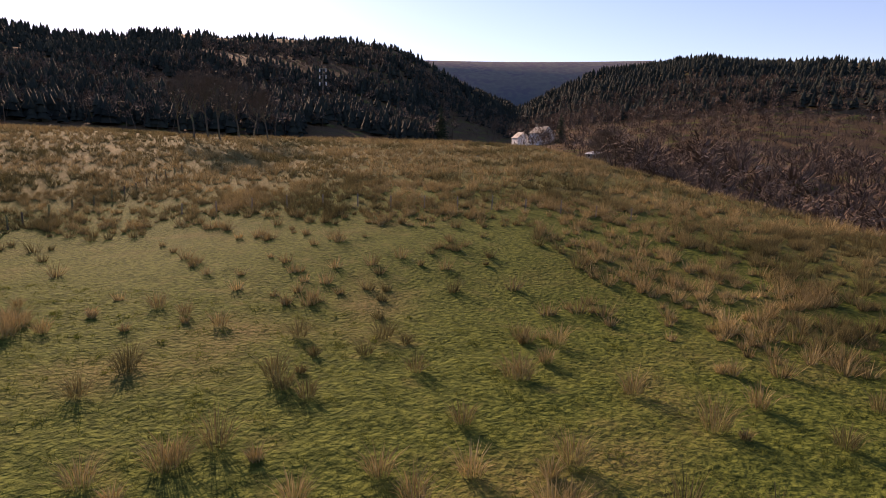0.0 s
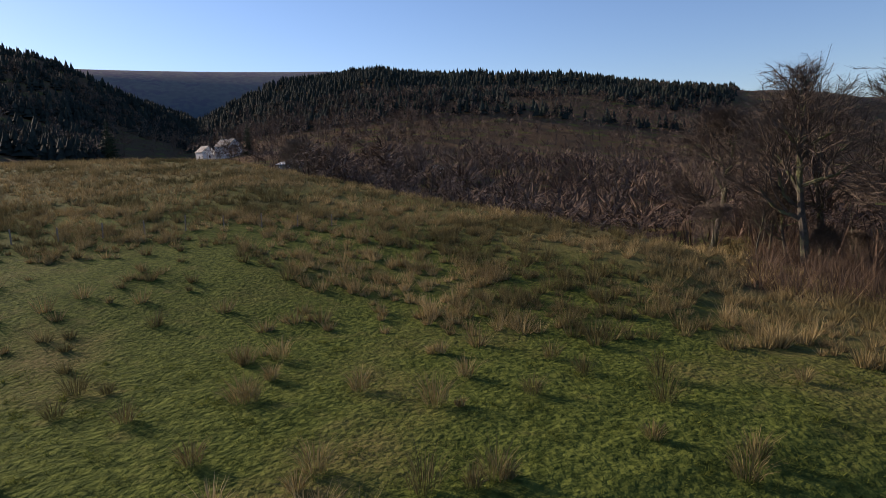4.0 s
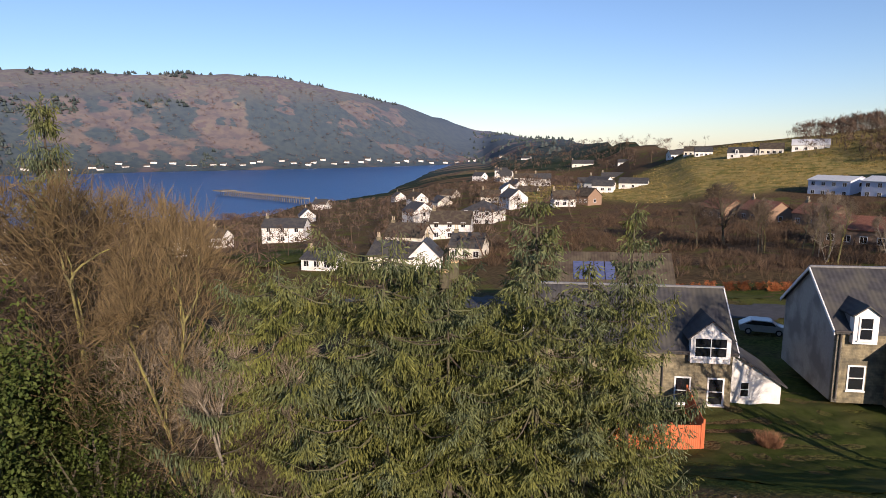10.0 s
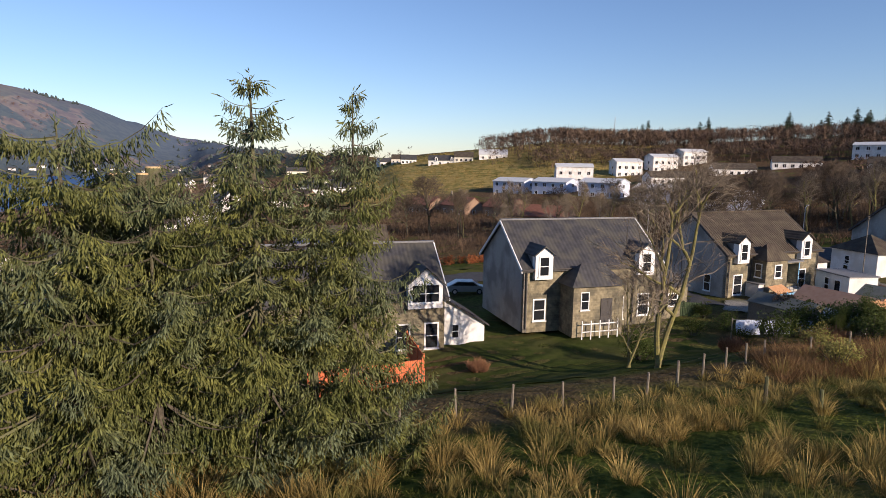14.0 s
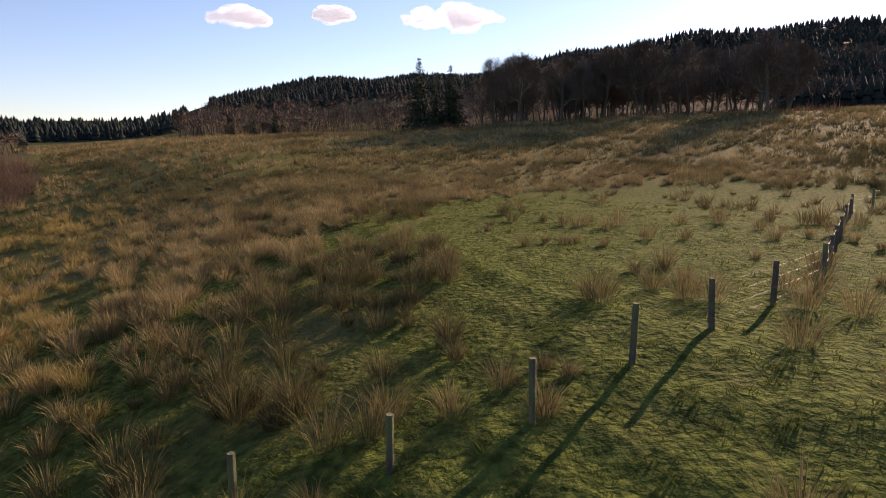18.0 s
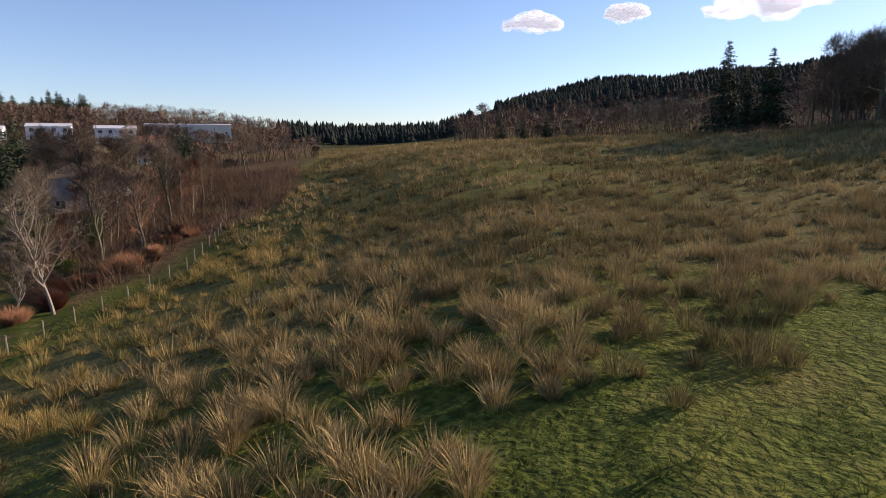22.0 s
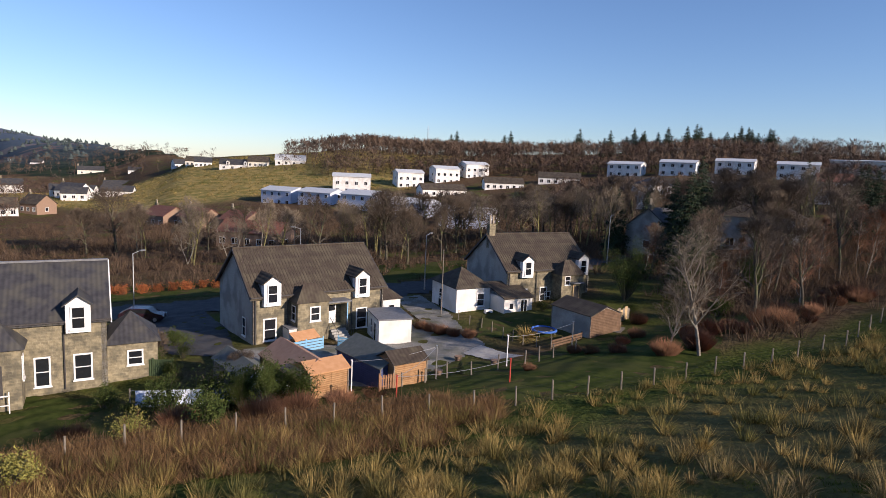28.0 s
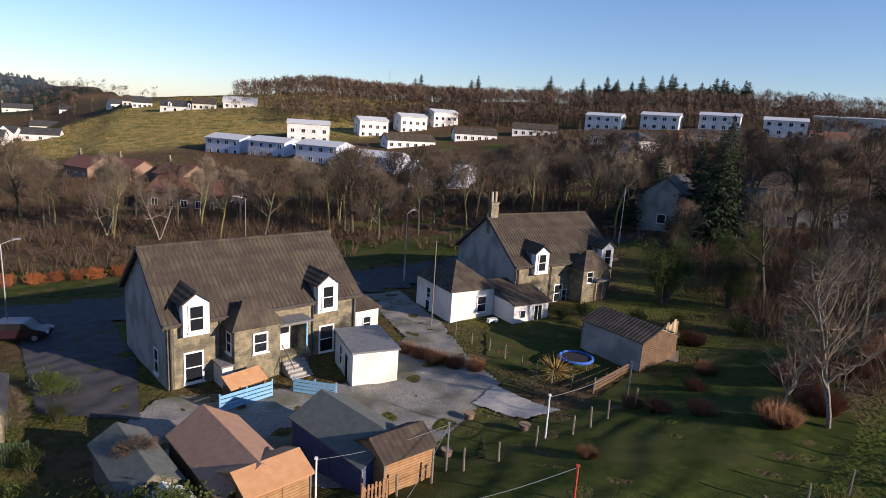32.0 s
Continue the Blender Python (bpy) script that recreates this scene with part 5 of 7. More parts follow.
# plainer houses further off
def far_house(name, label, x, y, turn, L, D, h, rise, wallm, roofm, wins=3, storeys=1, roof="gable", chim=0, z=None, both=True, group="", dorms=0):
    hs = thing(name, label, "house", pose(x, y, gz(x, y) if z is None else z, 0, 0, turn), group)
    bm = bmesh.new()
    if roof == "gable":
        prism(bm, [(0.0, -2.5), (D, -2.5), (D, h), (D / 2, h + rise - 0.05), (0.0, h)], "x", 0, L)
    else:
        box(bm, 0, L, 0, D, -2.5, h)
    part("wall", bm, M[wallm], hs)
    bm = bmesh.new()
    (gable_roof if roof == "gable" else hip_roof)(bm, L, D, h, rise)
    part("roof", bm, M[roofm], hs)
    for st_ in range(storeys):
        for i in range(wins):
            xx = L * (i + 0.5) / wins
            zz = 0.9 + st_ * 2.7
            window(hs, xx, zz, 1.1, 1.15, y=0, proud=0.04, cross=1, bars=0)
            if both and i % 2 == 0:
                window(hs, xx, zz, 1.1, 1.15, y=D, turn=180, proud=0.04, cross=1, bars=0)
        window(hs, 0, 0.9 + st_ * 2.7, 1.0, 1.1, y=D * 0.5, turn=-90, proud=0.04, bars=0)
        window(hs, L, 0.9 + st_ * 2.7, 1.0, 1.1, y=D * 0.5, turn=90, proud=0.04, bars=0)
    for c in range(chim):
        pots(hs, 0.6 if c == 0 else L - 0.6, D / 2, h + rise - 0.3, 2, 0.9, 0.9)
    for i in range(dorms):
        dormer(hs, L * (i + 0.5) / dorms, h - 0.4, rise / (D / 2), roofm=roofm)
    return hs


FLAT = "pale blue two-storey flats with shallow grey sheet roof"
for x, y, t in [(-62, 215, -28), (-47, 206, -28), (-31, 195, -28), (-15, 181, -28), (0.5, 158, -20)]:
    far_house("flats", FLAT, x, y, t, 13.5, 9, 5.3, 1.3, "render_blue", "roof_metal", 4, 2, z=gz(x, y) - 0.8, group="blue flats")
for x, y, t in [(-40, 231, 8), (-17, 248, 20), (-2, 258, 22), (11, 268, 24)]:
    far_house("flats", "white three-storey block of flats with pale roof", x, y, t, 14 if t < 10 else 11, 8, 6.6, 1.2, "render_white", "roof_metal", 4, 2, z=gz(x, y) - 0.5, group="white flats")
for x, y in [(66, 246), (83, 236), (101, 229), (119, 220)]:
    far_house("terrace_block", "pale two-storey terrace block on the hill", x, y, -32, 13, 8, 5.4, 1.1, "render_white", "roof_metal", 4, 2, group="terrace on the hill")
for x, y, t in [(-82, 172, -35), (-70, 166, -35), (-56.5, 160, -35)]:
    far_house("bungalow", "brown brick house with red-brown tiled roof", x, y, t, 10, 7.5, 3.4, 2.3, "brown_wall", "roof_red", 3, 1, chim=1, z=gz(x, y) - 0.4, group="brown-roofed houses")
far_house("bungalow", "long low brown brick house among trees", -46, 130, -12, 14, 8, 3.4, 2.2, "brown_wall", "roof_red", 5, 1, group="brown-roofed houses")
for x, y, t, L in [(-6, 222, 20, 17), (17, 234, 5, 15), (58, 212, -28, 22), (84, 202, -28, 18), (38, 240, -10, 16)]:
    far_house("terrace_row", "low white terrace with brown tiled roof", x, y, t, L, 7.5, 3.0, 2.0, "render_white", "roof_brown", 6, 1, group="low terraces")
for x, y, t, r in [(64, 186, 30, "roof_grey"), (57, 171, 60, "roof_brown"), (97, 170, -25, "roof_grey"), (112, 184, -25, "roof_red")]:
    far_house("villa", "white rendered villa with a pitched roof", x, y, t, 9, 8, 4.6, 2.4, "render_white", r, 3, 1, roof="hip" if r == "roof_grey" else "gable", group="villas on the right")
far_house("house", "dark grey rendered house in the trees' shade", 36.0, 95.0, 50, 8, 7, 4.2, 2.8, "render_grey", "roof_grey", 2, 1, chim=1)
far_house("house", "grey house with hipped slate roof among bare trees", 44.0, 97.0, -30, 12, 9, 5.4, 2.6, "render_white", "roof_brown", 3, 1, roof="hip")
far_house("school", "long flat cream building on the skyline", 150, 240, -35, 34, 9, 5.0, 0.4, "render_cream", "roof_metal", 8, 1)
for x, y, t, L, r in [(-146, 352, 12, 10, "roof_brown"), (-112, 312, 8, 17, "roof_grey"), (-98, 313, 10, 10, "roof_brown"), (-85, 316, 10, 15, "roof_metal"), (-158, 366, 40, 10, "roof_grey"), (-136, 340, 20, 9, "roof_grey")]:
    far_house("hilltop_house", "white house on the crest of the rough field", x, y, t, L, 8, 3.2, 2.6, "render_white" if r != "roof_brown" else "render_cream", r, 4, 1, dorms=2 if L == 17 else 0, group="houses on the crest")
for x, y, t, L in [(-150, 244, 20, 9), (-166, 262, 30, 11), (-148, 268, 15, 13), (-222, 436, 20, 14), (-180, 300, 10, 10)]:
    far_house("village_house", "white village house with grey roof", x, y, t, L, 7.5, 3.0, 2.3, "render_white", "roof_grey", 3, 1, group="village houses")

# the village by the loch
VL = "white rendered village house with dark slate roof"
for x, y, t, L, D, h, rise, wm, rm in [(-188, 98, 35, 13, 8, 5.0, 2.4, "render_white", "roof_grey"), (-182, 154, -20, 9, 9, 5.2, 3.2, "render_white", "roof_grey"),
                                       (-135, 115, 30, 11, 8, 4.6, 3.0, "render_white", "roof_brown"), (-137, 100, 20, 10, 8, 3.2, 3.0, "render_cream", "roof_brown"),
                                       (-164, 191, -30, 9, 8, 4.8, 3.0, "render_white", "roof_grey"), (-212, 268, -30, 10, 8, 4.8, 3.0, "render_white", "roof_grey"),
                                       (-236, 314, 30, 16, 8, 4.8, 2.4, "render_white", "roof_brown"), (-336, 437, 30, 11, 9, 7.0, 2.4, "render_white", "roof_grey"),
                                       (-160, 256, -15, 12, 8, 3.4, 3.0, "render_white", "roof_grey"), (-138, 203, -20, 8, 7, 3.4, 2.8, "brown_wall", "roof_brown"),
                                       (-139, 190, 40, 8, 7, 3.2, 2.8, "render_white", "roof_brown"), (-116, 74, 15, 10, 7, 3.0, 2.6, "render_cream", "roof_grey"),
                                       (-111, 82, -55, 7, 6, 3.2, 3.0, "render_white", "roof_grey"), (-127, 66, 20, 7, 6, 2.4, 1.2, "render_white", "roof_grey"),
                                       (-320, 290, -30, 9, 8, 4.0, 3.0, "render_white", "roof_grey"), (-256, 236, -25, 12, 8, 4.8, 3.2, "render_white", "roof_brown"),
                                       (-350, 246, 20, 10, 8, 4.0, 3.0, "render_white", "roof_grey"), (-261, 167, -30, 8, 7, 4.0, 3.0, "render_white", "roof_grey"),
                                       (-179, 66, -30, 6, 6, 4.0, 2.6, "render_white", "roof_grey"), (-191, 82, 20, 5, 5, 3.4, 2.0, "render_white", "roof_brown"),
                                       (-210, 382, 20, 15, 8, 3.4, 2.8, "render_cream", "roof_grey"), (-277, 468, 30, 18, 9, 3.4, 3.0, "render_cream", "roof_grey"),
                                       (-108, 90, 20, 7, 6, 3.0, 2.6, "render_cream", "roof_grey"), (-205, 286, 30, 9, 8, 4.4, 2.8, "render_white", "roof_grey"), (-182, 232, 15, 9, 7, 3.2, 2.4, "render_white", "roof_brown")]:
    far_house("village_house", VL, x, y, t, L, D, h, rise, wm, rm, 3, 2 if h > 4.5 else 1, chim=1, group="village houses")
far_house("villa", "cream villa with grey hipped roof below the wood", -180, -32, -95, 11, 10, 6.0, 2.6, "render_cream", "roof_grey", 3, 2, roof="hip")
far_house("villa", "white villa with a grey slate hipped roof", -146, 143, 10, 11, 10, 4.6, 3.0, "render_white", "roof_grey", 3, 2, roof="hip")
LT = far_house("long_terrace", "long white two-storey terrace with dark slate roof", -137, -24, 48, 24, 9, 5.2, 3.0, "render_white", "roof_grey", 7, 2)
far_house("house", "white gabled house with a buff chimney", -158, -8, -20, 8, 6, 4.0, 2.6, "render_white", "roof_grey", 2, 1, chim=1)
far_house("villa", "cream stone house with dormers by the church", -226, -72, -80, 10, 8, 5, 3, "render_cream", "roof_grey", 2, 1, dorms=2)
far_house("village_house", VL, -274, -115, -100, 13, 8, 5, 3, "render_white", "roof_grey", 3, 2, chim=1, group="village houses")
far_house("village_house", VL, -256, -50, -80, 10, 8, 4.6, 3, "render_white", "roof_grey", 3, 1, chim=1, group="village houses")
CH = thing("church", "grey stone church with a slender spire", "church", pose(-238, -90, gz(-238, -90), 0, 0, -62))
bm = bmesh.new()
prism(bm, [(-5, -1), (5, -1), (5, 6), (0, 13), (-5, 6)], "y", 0, 18)
part("nave", bm, M["stone"], CH)
bm = bmesh.new()
for s_ in (-1, 1):
    q = [(s_ * 5.4, 0.3, 5.6), (0, 0.3, 13.3), (0, 18.2, 13.3), (s_ * 5.4, 18.2, 5.6)]
    slab(bm, q if s_ < 0 else q[::-1], 0.25)
part("roof", bm, M["roof_grey"], CH)
bm = boxes((6, 8.6, 0, 2.6, -1, 12.5))
bmesh.ops.create_cone(bm, cap_ends=True, segments=8, radius1=1.55, radius2=0.08, depth=9.5, matrix=pose(7.3, 1.3, 17.2))
part("spire", bm, M["stone"], CH, "slender stone spire")
for i in (-1, 0, 1):
    part("lancet_window", boxes((i * 2 - 0.5, i * 2 + 0.5, -0.06, 0.02, 2.5, 8 - abs(i) * 2)), M["glass"], CH)

# more of the village, thick along the shore road
vr = random.Random(31)
spots = [(-188, -33), (-142, -31), (-130, -16), (-158, -8), (-226, -72), (-238, -90), (-274, -115), (-256, -50), (-150, 97), (-196, 103), (-159, 143), (-146, 113), (-116, 73), (-114, 88), (-205, 150)]
for a0, a1, r0, r1, cnt in [(-104, -76, 190, 430, 12), (-41, -31, 260, 560, 10)]:
    made = 0
    for _ in range(400):
        a, r = radians(vr.uniform(a0, a1)), vr.uniform(r0, r1)
        x, y = -28 + r * math.sin(a), -8 + r * math.cos(a)
        if r > 300 and -66 < math.degrees(a) < -53:
            continue
        if made < cnt and gz(x, y) > WATER + 3 and all(math.hypot(x - u, y - w) > 19 for u, w in spots):
            spots.append((x, y))
            made += 1
            tall = vr.random() < 0.5
            far_house("village_house", "white rendered village house with a pitched roof" if tall else "low cream village house with a pitched roof", x, y, vr.uniform(-70, 30), vr.uniform(8, 13), 7.5, 4.8 if tall else 3.0, 2.8,
                      "render_white" if tall else "render_cream", vr.choice(["roof_grey", "roof_grey", "roof_brown"]), 3, 2 if tall else 1, chim=vr.randint(0, 1), group="village houses")


# ---- field fences ----
def fence(name, label, pts, h=1.1, wires=4, spacing=2.4, m="wood_grey", r=0.055, seed=1):
    """Posts set along a line of points, with sagging wires between them."""
    rg = random.Random(seed)
    fe = thing(name, label, "fence")
    pos = []
    for (x0, y0), (x1, y1) in zip(pts, pts[1:]):
        n = max(1, round(math.hypot(x1 - x0, y1 - y0) / spacing))
        pos += [(x0 + (x1 - x0) * i / n, y0 + (y1 - y0) * i / n) for i in range(n)]
    pos.append(pts[-1])
    tops = []
    for x, y in pos:
        z = gz(x, y)
        hh = h * rg.uniform(0.9, 1.12)
        lean = Vector((rg.uniform(-0.06, 0.06), rg.uniform(-0.06, 0.06), 1)) * hh
        s = Soup()
        b = Vector((x, y, z - 0.3))
        s.tube([b, b + lean * 0.6, Vector((x, y, z)) + lean], r * rg.uniform(0.9, 1.25), r * 0.95, 6)
        n0 = len(s.v)
        s.f.append(tuple(range(n0 - 6, n0)))
        p = new("post", s.mesh("post", M[m]))
        p.parent = fe
        tops.append((Vector((x, y, z)), lean))
    for k in range(wires):
        s = Soup()
        t = (k + 0.6) / (wires + 0.1)
        run = []
        for (a, la), (b, lb) in zip(tops, tops[1:]):
            p, q = a + la * t, b + lb * t
            run += [p, p.lerp(q, 0.5) - Vector((0, 0, 0.03))]
        s.tube(run + [tops[-1][0] + tops[-1][1] * t], 0.003, 0.003, 3)
        w = new("wire", s.mesh("wire", M["pipe"]))
        w.parent = fe
    return fe


BOUNDARY = [(-70, -18), (-54, -6), (-49, 0.5), (-41, 8.2), (-35.4, 13.5), (-27, 17.8), (-24, 20.6), (-18.3, 28), (-15.6, 29.3), (-4, 33.5), (6, 36.8), (17.3, 40.5), (24, 42.8), (30.9, 45.7), (39.6, 53.3), (48, 62)]
fence("field_fence", "post and wire fence crossing the green field", [(-24, 20.8), (-20.8, 18.5), (-19.3, 16.7), (-17.2, 13.6), (-15.2, 10.4), (-13.7, 6.9), (-13.0, 3.3), (-11.3, 0.8), (-10.9, -1.8), (-9.9, -4.2), (-8.2, -6.2), (-6.4, -8.3), (-4.1, -10.5), (-1.0, -13.2), (12.2, -20.5), (17.7, -23.6), (22.7, -28.6), (28, -34.5), (33.9, -46), (44, -62)], 1.1, 4, 2.9, m="bark", r=0.075)
fence("boundary_fence", "old post and wire fence below the rough field", BOUNDARY, 1.15, 4, 2.6, seed=3)
fence("garden_fence", "wire mesh garden fence with weathered posts", [(-1.0, 43.2), (2.1, 45.0), (3.9, 45.9), (5.9, 46.9), (8.1, 48.0), (10.6, 49.8), (12.6, 51.1)], 1.15, 7, 1.9, "wood_grey", 0.055, 4)
fence("yard_fence", "low dark wire fence round the cottage yard", [(3.4, 64.6), (5.6, 61.2), (7.4, 58.0), (9.0, 56.0), (11.2, 54.2)], 1.0, 5, 1.7, "wood_grey", 0.045, 6)
fence("far_fence", "distant post and wire fence over the moor", [(20, -44), (6, -52), (-16, -62)], 1.2, 3, 3.0, seed=9)

# ---- gardens ----
def patch(name, label, pts, material, lift=0.05, kind="structure"):
    """Ground laid over the land inside an outline, following its shape."""
    xs, ys = [p[0] for p in pts], [p[1] for p in pts]
    step = max(0.15, (max(xs) - min(xs)) / 125)
    vs, fs, ind = [], [], {}

    def inside(x, y):
        c = False
        for (x0, y0), (x1, y1) in zip(pts, pts[1:] + pts[:1]):
            if (y0 > y) != (y1 > y) and x < (x1 - x0) * (y - y0) / (y1 - y0) + x0:
                c = not c
        return c

    def vid(i, j):
        if (i, j) not in ind:
            x, y = min(xs) + i * step, min(ys) + j * step
            ind[i, j] = len(vs)
            vs.append((x, y, gz(x, y) + lift))
        return ind[i, j]

    for i in range(int((max(xs) - min(xs)) / step) + 1):
        for j in range(int((max(ys) - min(ys)) / step) + 1):
            if inside(min(xs) + (i + 0.5) * step, min(ys) + (j + 0.5) * step):
                fs.append((vid(i, j), vid(i + 1, j), vid(i + 1, j + 1), vid(i, j + 1)))
    return tagged(mesh_ob(name, vs, fs, M[material], smooth=True), label, kind=kind, category=name)


patch("lawn", "mown garden lawn", [(-46, 18), (-30, 22), (-20, 30), (-20, 42), (-38, 44), (-46, 34)], "lawn", 0.04)
patch("lawn", "mown garden lawn", [(-1, 44.2), (1, 48.5), (3.2, 51.8), (6.3, 50.7), (8.6, 51.6), (11.5, 53.6), (16, 58), (22, 60), (27, 56), (22, 46), (17, 41.2), (6, 37.4), (-2, 37)], "lawn", 0.04)
patch("lawn", "mown garden lawn", [(5, 58), (12, 58), (14, 68), (6, 66)], "lawn", 0.04)
patch("lawn", "roadside lawn", [(-60, 70), (-22, 78), (-12, 84), (-14, 96), (-62, 78)], "lawn", 0.04)
patch("lawn", "roadside lawn", [(-6, 86), (14, 92), (12, 104), (-10, 100)], "lawn", 0.04)
patch("road", "dark asphalt village road", [(-95, 48), (-60, 58), (-24, 68), (-4, 76), (16, 86), (44, 104), (70, 112), (68, 120), (40, 111), (12, 93), (-6, 83), (-26, 75), (-62, 65), (-95, 56)], "asphalt", 0.09)
patch("driveway", "gravel drive beside the outbuilding", [(-16, 49.5), (-9, 45), (-1, 44.4), (1, 48.6), (3.3, 52), (5.6, 56), (4, 60), (2.5, 67), (-1, 76), (-4.5, 75), (-0.5, 64), (-4, 56), (-15, 53.6)], "gravel", 0.06)
patch("driveway", "asphalt drive past the stone house gable", [(-21, 52), (-15, 51), (-19, 60), (-25, 69), (-31, 67)], "asphalt", 0.07)
patch("pavement", "pale concrete slab on the drive", [(3.5, 53.2), (6.3, 50.9), (8.4, 51.7), (5.2, 55.6)], "concrete", 0.12)


def shed(name, label, x, y, turn, L, D, h, rise, wallm, roofm, doors=()):
    s = thing(name, label, "shed", pose(x, y, gz(x, y), 0, 0, turn))
    bm = bmesh.new()
    prism(bm, [(0.0, -0.3), (D, -0.3), (D, h), (D / 2, h + rise - 0.04), (0.0, h)], "x", 0, L)
    part("wall", bm, M[wallm], s)
    bm = bmesh.new()
    gable_roof(bm, L, D, h, rise, 0.15, 0.06)
    part("roof", bm, M[roofm], s)
    for x0, w in doors:
        part("door", boxes((x0, x0 + w, -0.03, 0.02, 0.05, h - 0.15)), M[wallm], s)
    for c in ((0, 0), (0, D), (L, 0), (L, D)):
        part("corner_trim", boxes((c[0] - 0.04, c[0] + 0.04, c[1] - 0.04, c[1] + 0.04, 0, h)), M["wood_grey"], s)
    return s


shed("shed", "long timber shed with terracotta felt roof", -11.6, 46.0, -52, 6.0, 3.2, 1.95, 1.0, "wood_dark", "felt_terra", ((1, 1),))
shed("shed", "small tan timber shed with orange felt roof", -6.8, 40.8, 40, 2.8, 2.3, 1.7, 0.5, "wood_orange", "felt_tan", ((0.5, 0.8), (1.5, 0.8)))
shed("shed", "blue boarded workshop with green-grey felt roof", -6.3, 47.9, -49, 5.7, 3.5, 2.0, 0.9, "shed_blue", "felt", ((2, 1.2),))
shed("shed", "small orange-brown garden shed with dark felt roof", -1.6, 43.3, 35, 2.7, 2.2, 1.7, 0.6, "wood_orange", "roof_brown")
shed("shed", "small grey felt-roofed shed under branches", -14.9, 45.6, -51, 5.0, 2.2, 1.7, 0.65, "wood_grey", "felt")
GH = thing("greenhouse", "small glass greenhouse with a white frame beside the grey shed", "greenhouse", pose(-11.2, 41.4, gz(-11.2, 41.4), 0, 0, -51))
for xx in (0.0, 0.8, 1.6, 2.4):
    for sy in (0, 1):
        part("glazing_bar", boxes((xx - 0.025, xx + 0.025, sy * 2.0 - 0.025, sy * 2.0 + 0.025, 0, 1.4)), M["white"], GH)
        bm = bmesh.new()
        slab(bm, [(xx - 0.025, sy * 2.0, 1.4), (xx + 0.025, sy * 2.0, 1.4), (xx + 0.025, 1.0, 2.05), (xx - 0.025, 1.0, 2.05)], 0.05)
        part("glazing_bar", bm, M["white"], GH)
part("ridge_bar", boxes((-0.03, 2.43, 0.97, 1.03, 2.02, 2.08)), M["white"], GH)
for i in range(3):
    for sy in (0, 1):
        part("pane", boxes((i * 0.8 + 0.03, i * 0.8 + 0.77, sy * 2.0 - 0.006, sy * 2.0 + 0.006, 0.05, 1.38)), M["clear"], GH)
        bm = bmesh.new()
        slab(bm, [(i * 0.8 + 0.03, sy * 2.0, 1.4), (i * 0.8 + 0.77, sy * 2.0, 1.4), (i * 0.8 + 0.77, 1.0, 2.04), (i * 0.8 + 0.03, 1.0, 2.04)], 0.01)
        part("pane", bm, M["clear"], GH)
CF = thing("garden_table", "pale blue covered garden table by the greenhouse", "table", pose(-12.6, 41.2, gz(-12.6, 41.2), 0, 0, -60))
part("top", boxes((0, 1.5, 0, 0.8, 0.68, 0.75)), M["cloth"], CF)
for lx in (0.08, 1.42):
    for ly in (0.08, 0.72):
        part("leg", boxes((lx - 0.03, lx + 0.03, ly - 0.03, ly + 0.03, 0, 0.68)), M["wood_grey"], CF)
for x, y in [(3.1, 51.4), (5.9, 49.5), (1.5, 47.2)]:
    tb = thing("flower_tub", "half-barrel flower tub on the lawn", "tub", pose(x, y, gz(x, y)), "flower tubs")
    bm = bmesh.new()
    bmesh.ops.create_cone(bm, cap_ends=True, segments=16, radius1=0.24, radius2=0.32, depth=0.42, matrix=pose(0, 0, 0.21))
    part("barrel", bm, M["brown_wall"], tb)
    s = Soup()
    for i in range(3):
        rr, z = 0.27 + 0.03 * i, 0.08 + 0.14 * i
        s.tube([Vector((rr * math.cos(a), rr * math.sin(a), z)) for a in [math.pi * k / 8 for k in range(17)]], 0.015, 0.015, 4)
    p = new("hoop", s.mesh("hoop", M["pipe"]))
    p.parent = tb
GT = thing("garden_gate", "weathered wooden picket gate by the brown shed", "gate", pose(-2.4, 42.2, gz(-2.4, 42.2), 0, 0, 36))
for i in range(7):
    part("picket", boxes((i * 0.19, i * 0.19 + 0.1, 0, 0.03, 0.08, 1.05 + 0.06 * (i % 2))), M["wood_gate"], GT)
part("rail", boxes((0, 1.24, 0.03, 0.07, 0.25, 0.33)), M["wood_gate"], GT)
part("rail", boxes((0, 1.24, 0.03, 0.07, 0.8, 0.88)), M["wood_gate"], GT)
part("post", boxes((-0.14, -0.02, -0.04, 0.08, -0.3, 1.25)), M["wood_gate"], GT)
shed("garage", "old white-sided garage with brown boarded end and mossy sheet roof", 12.5, 61.5, -58, 5.2, 3.9, 2.2, 0.75, "render_grey", "roof_brown")
GB = bmesh.new()
prism(GB, [(0.0, -0.1), (3.9, -0.1), (3.9, 2.15), (1.95, 2.85), (0.0, 2.15)], "x", 5.2, 5.25)
part("end_board", GB, M["wood_dark"], [o for o in scene.objects if o.name.startswith("garage")][0], "dark brown boarded gable end")
part_ob = thing("board_stack", "pale boards and panels leaning beside the garage", "boards", pose(18.6, 61.6, gz(18.6, 61.6), 0, 0, 38))
for i in range(7):
    part("board", boxes((i * 0.42, i * 0.42 + 0.38, 0.03 * i, 0.03 * i + 0.05, 0, 1.3 + 0.12 * (i % 3))), M["timber_cut"] if i % 2 else M["wood_grey"], part_ob)
GD = thing("deck", "weathered low timber deck beside the garage", "deck", pose(16.6, 59.4, gz(17.6, 59.4), 0, 0, -35))
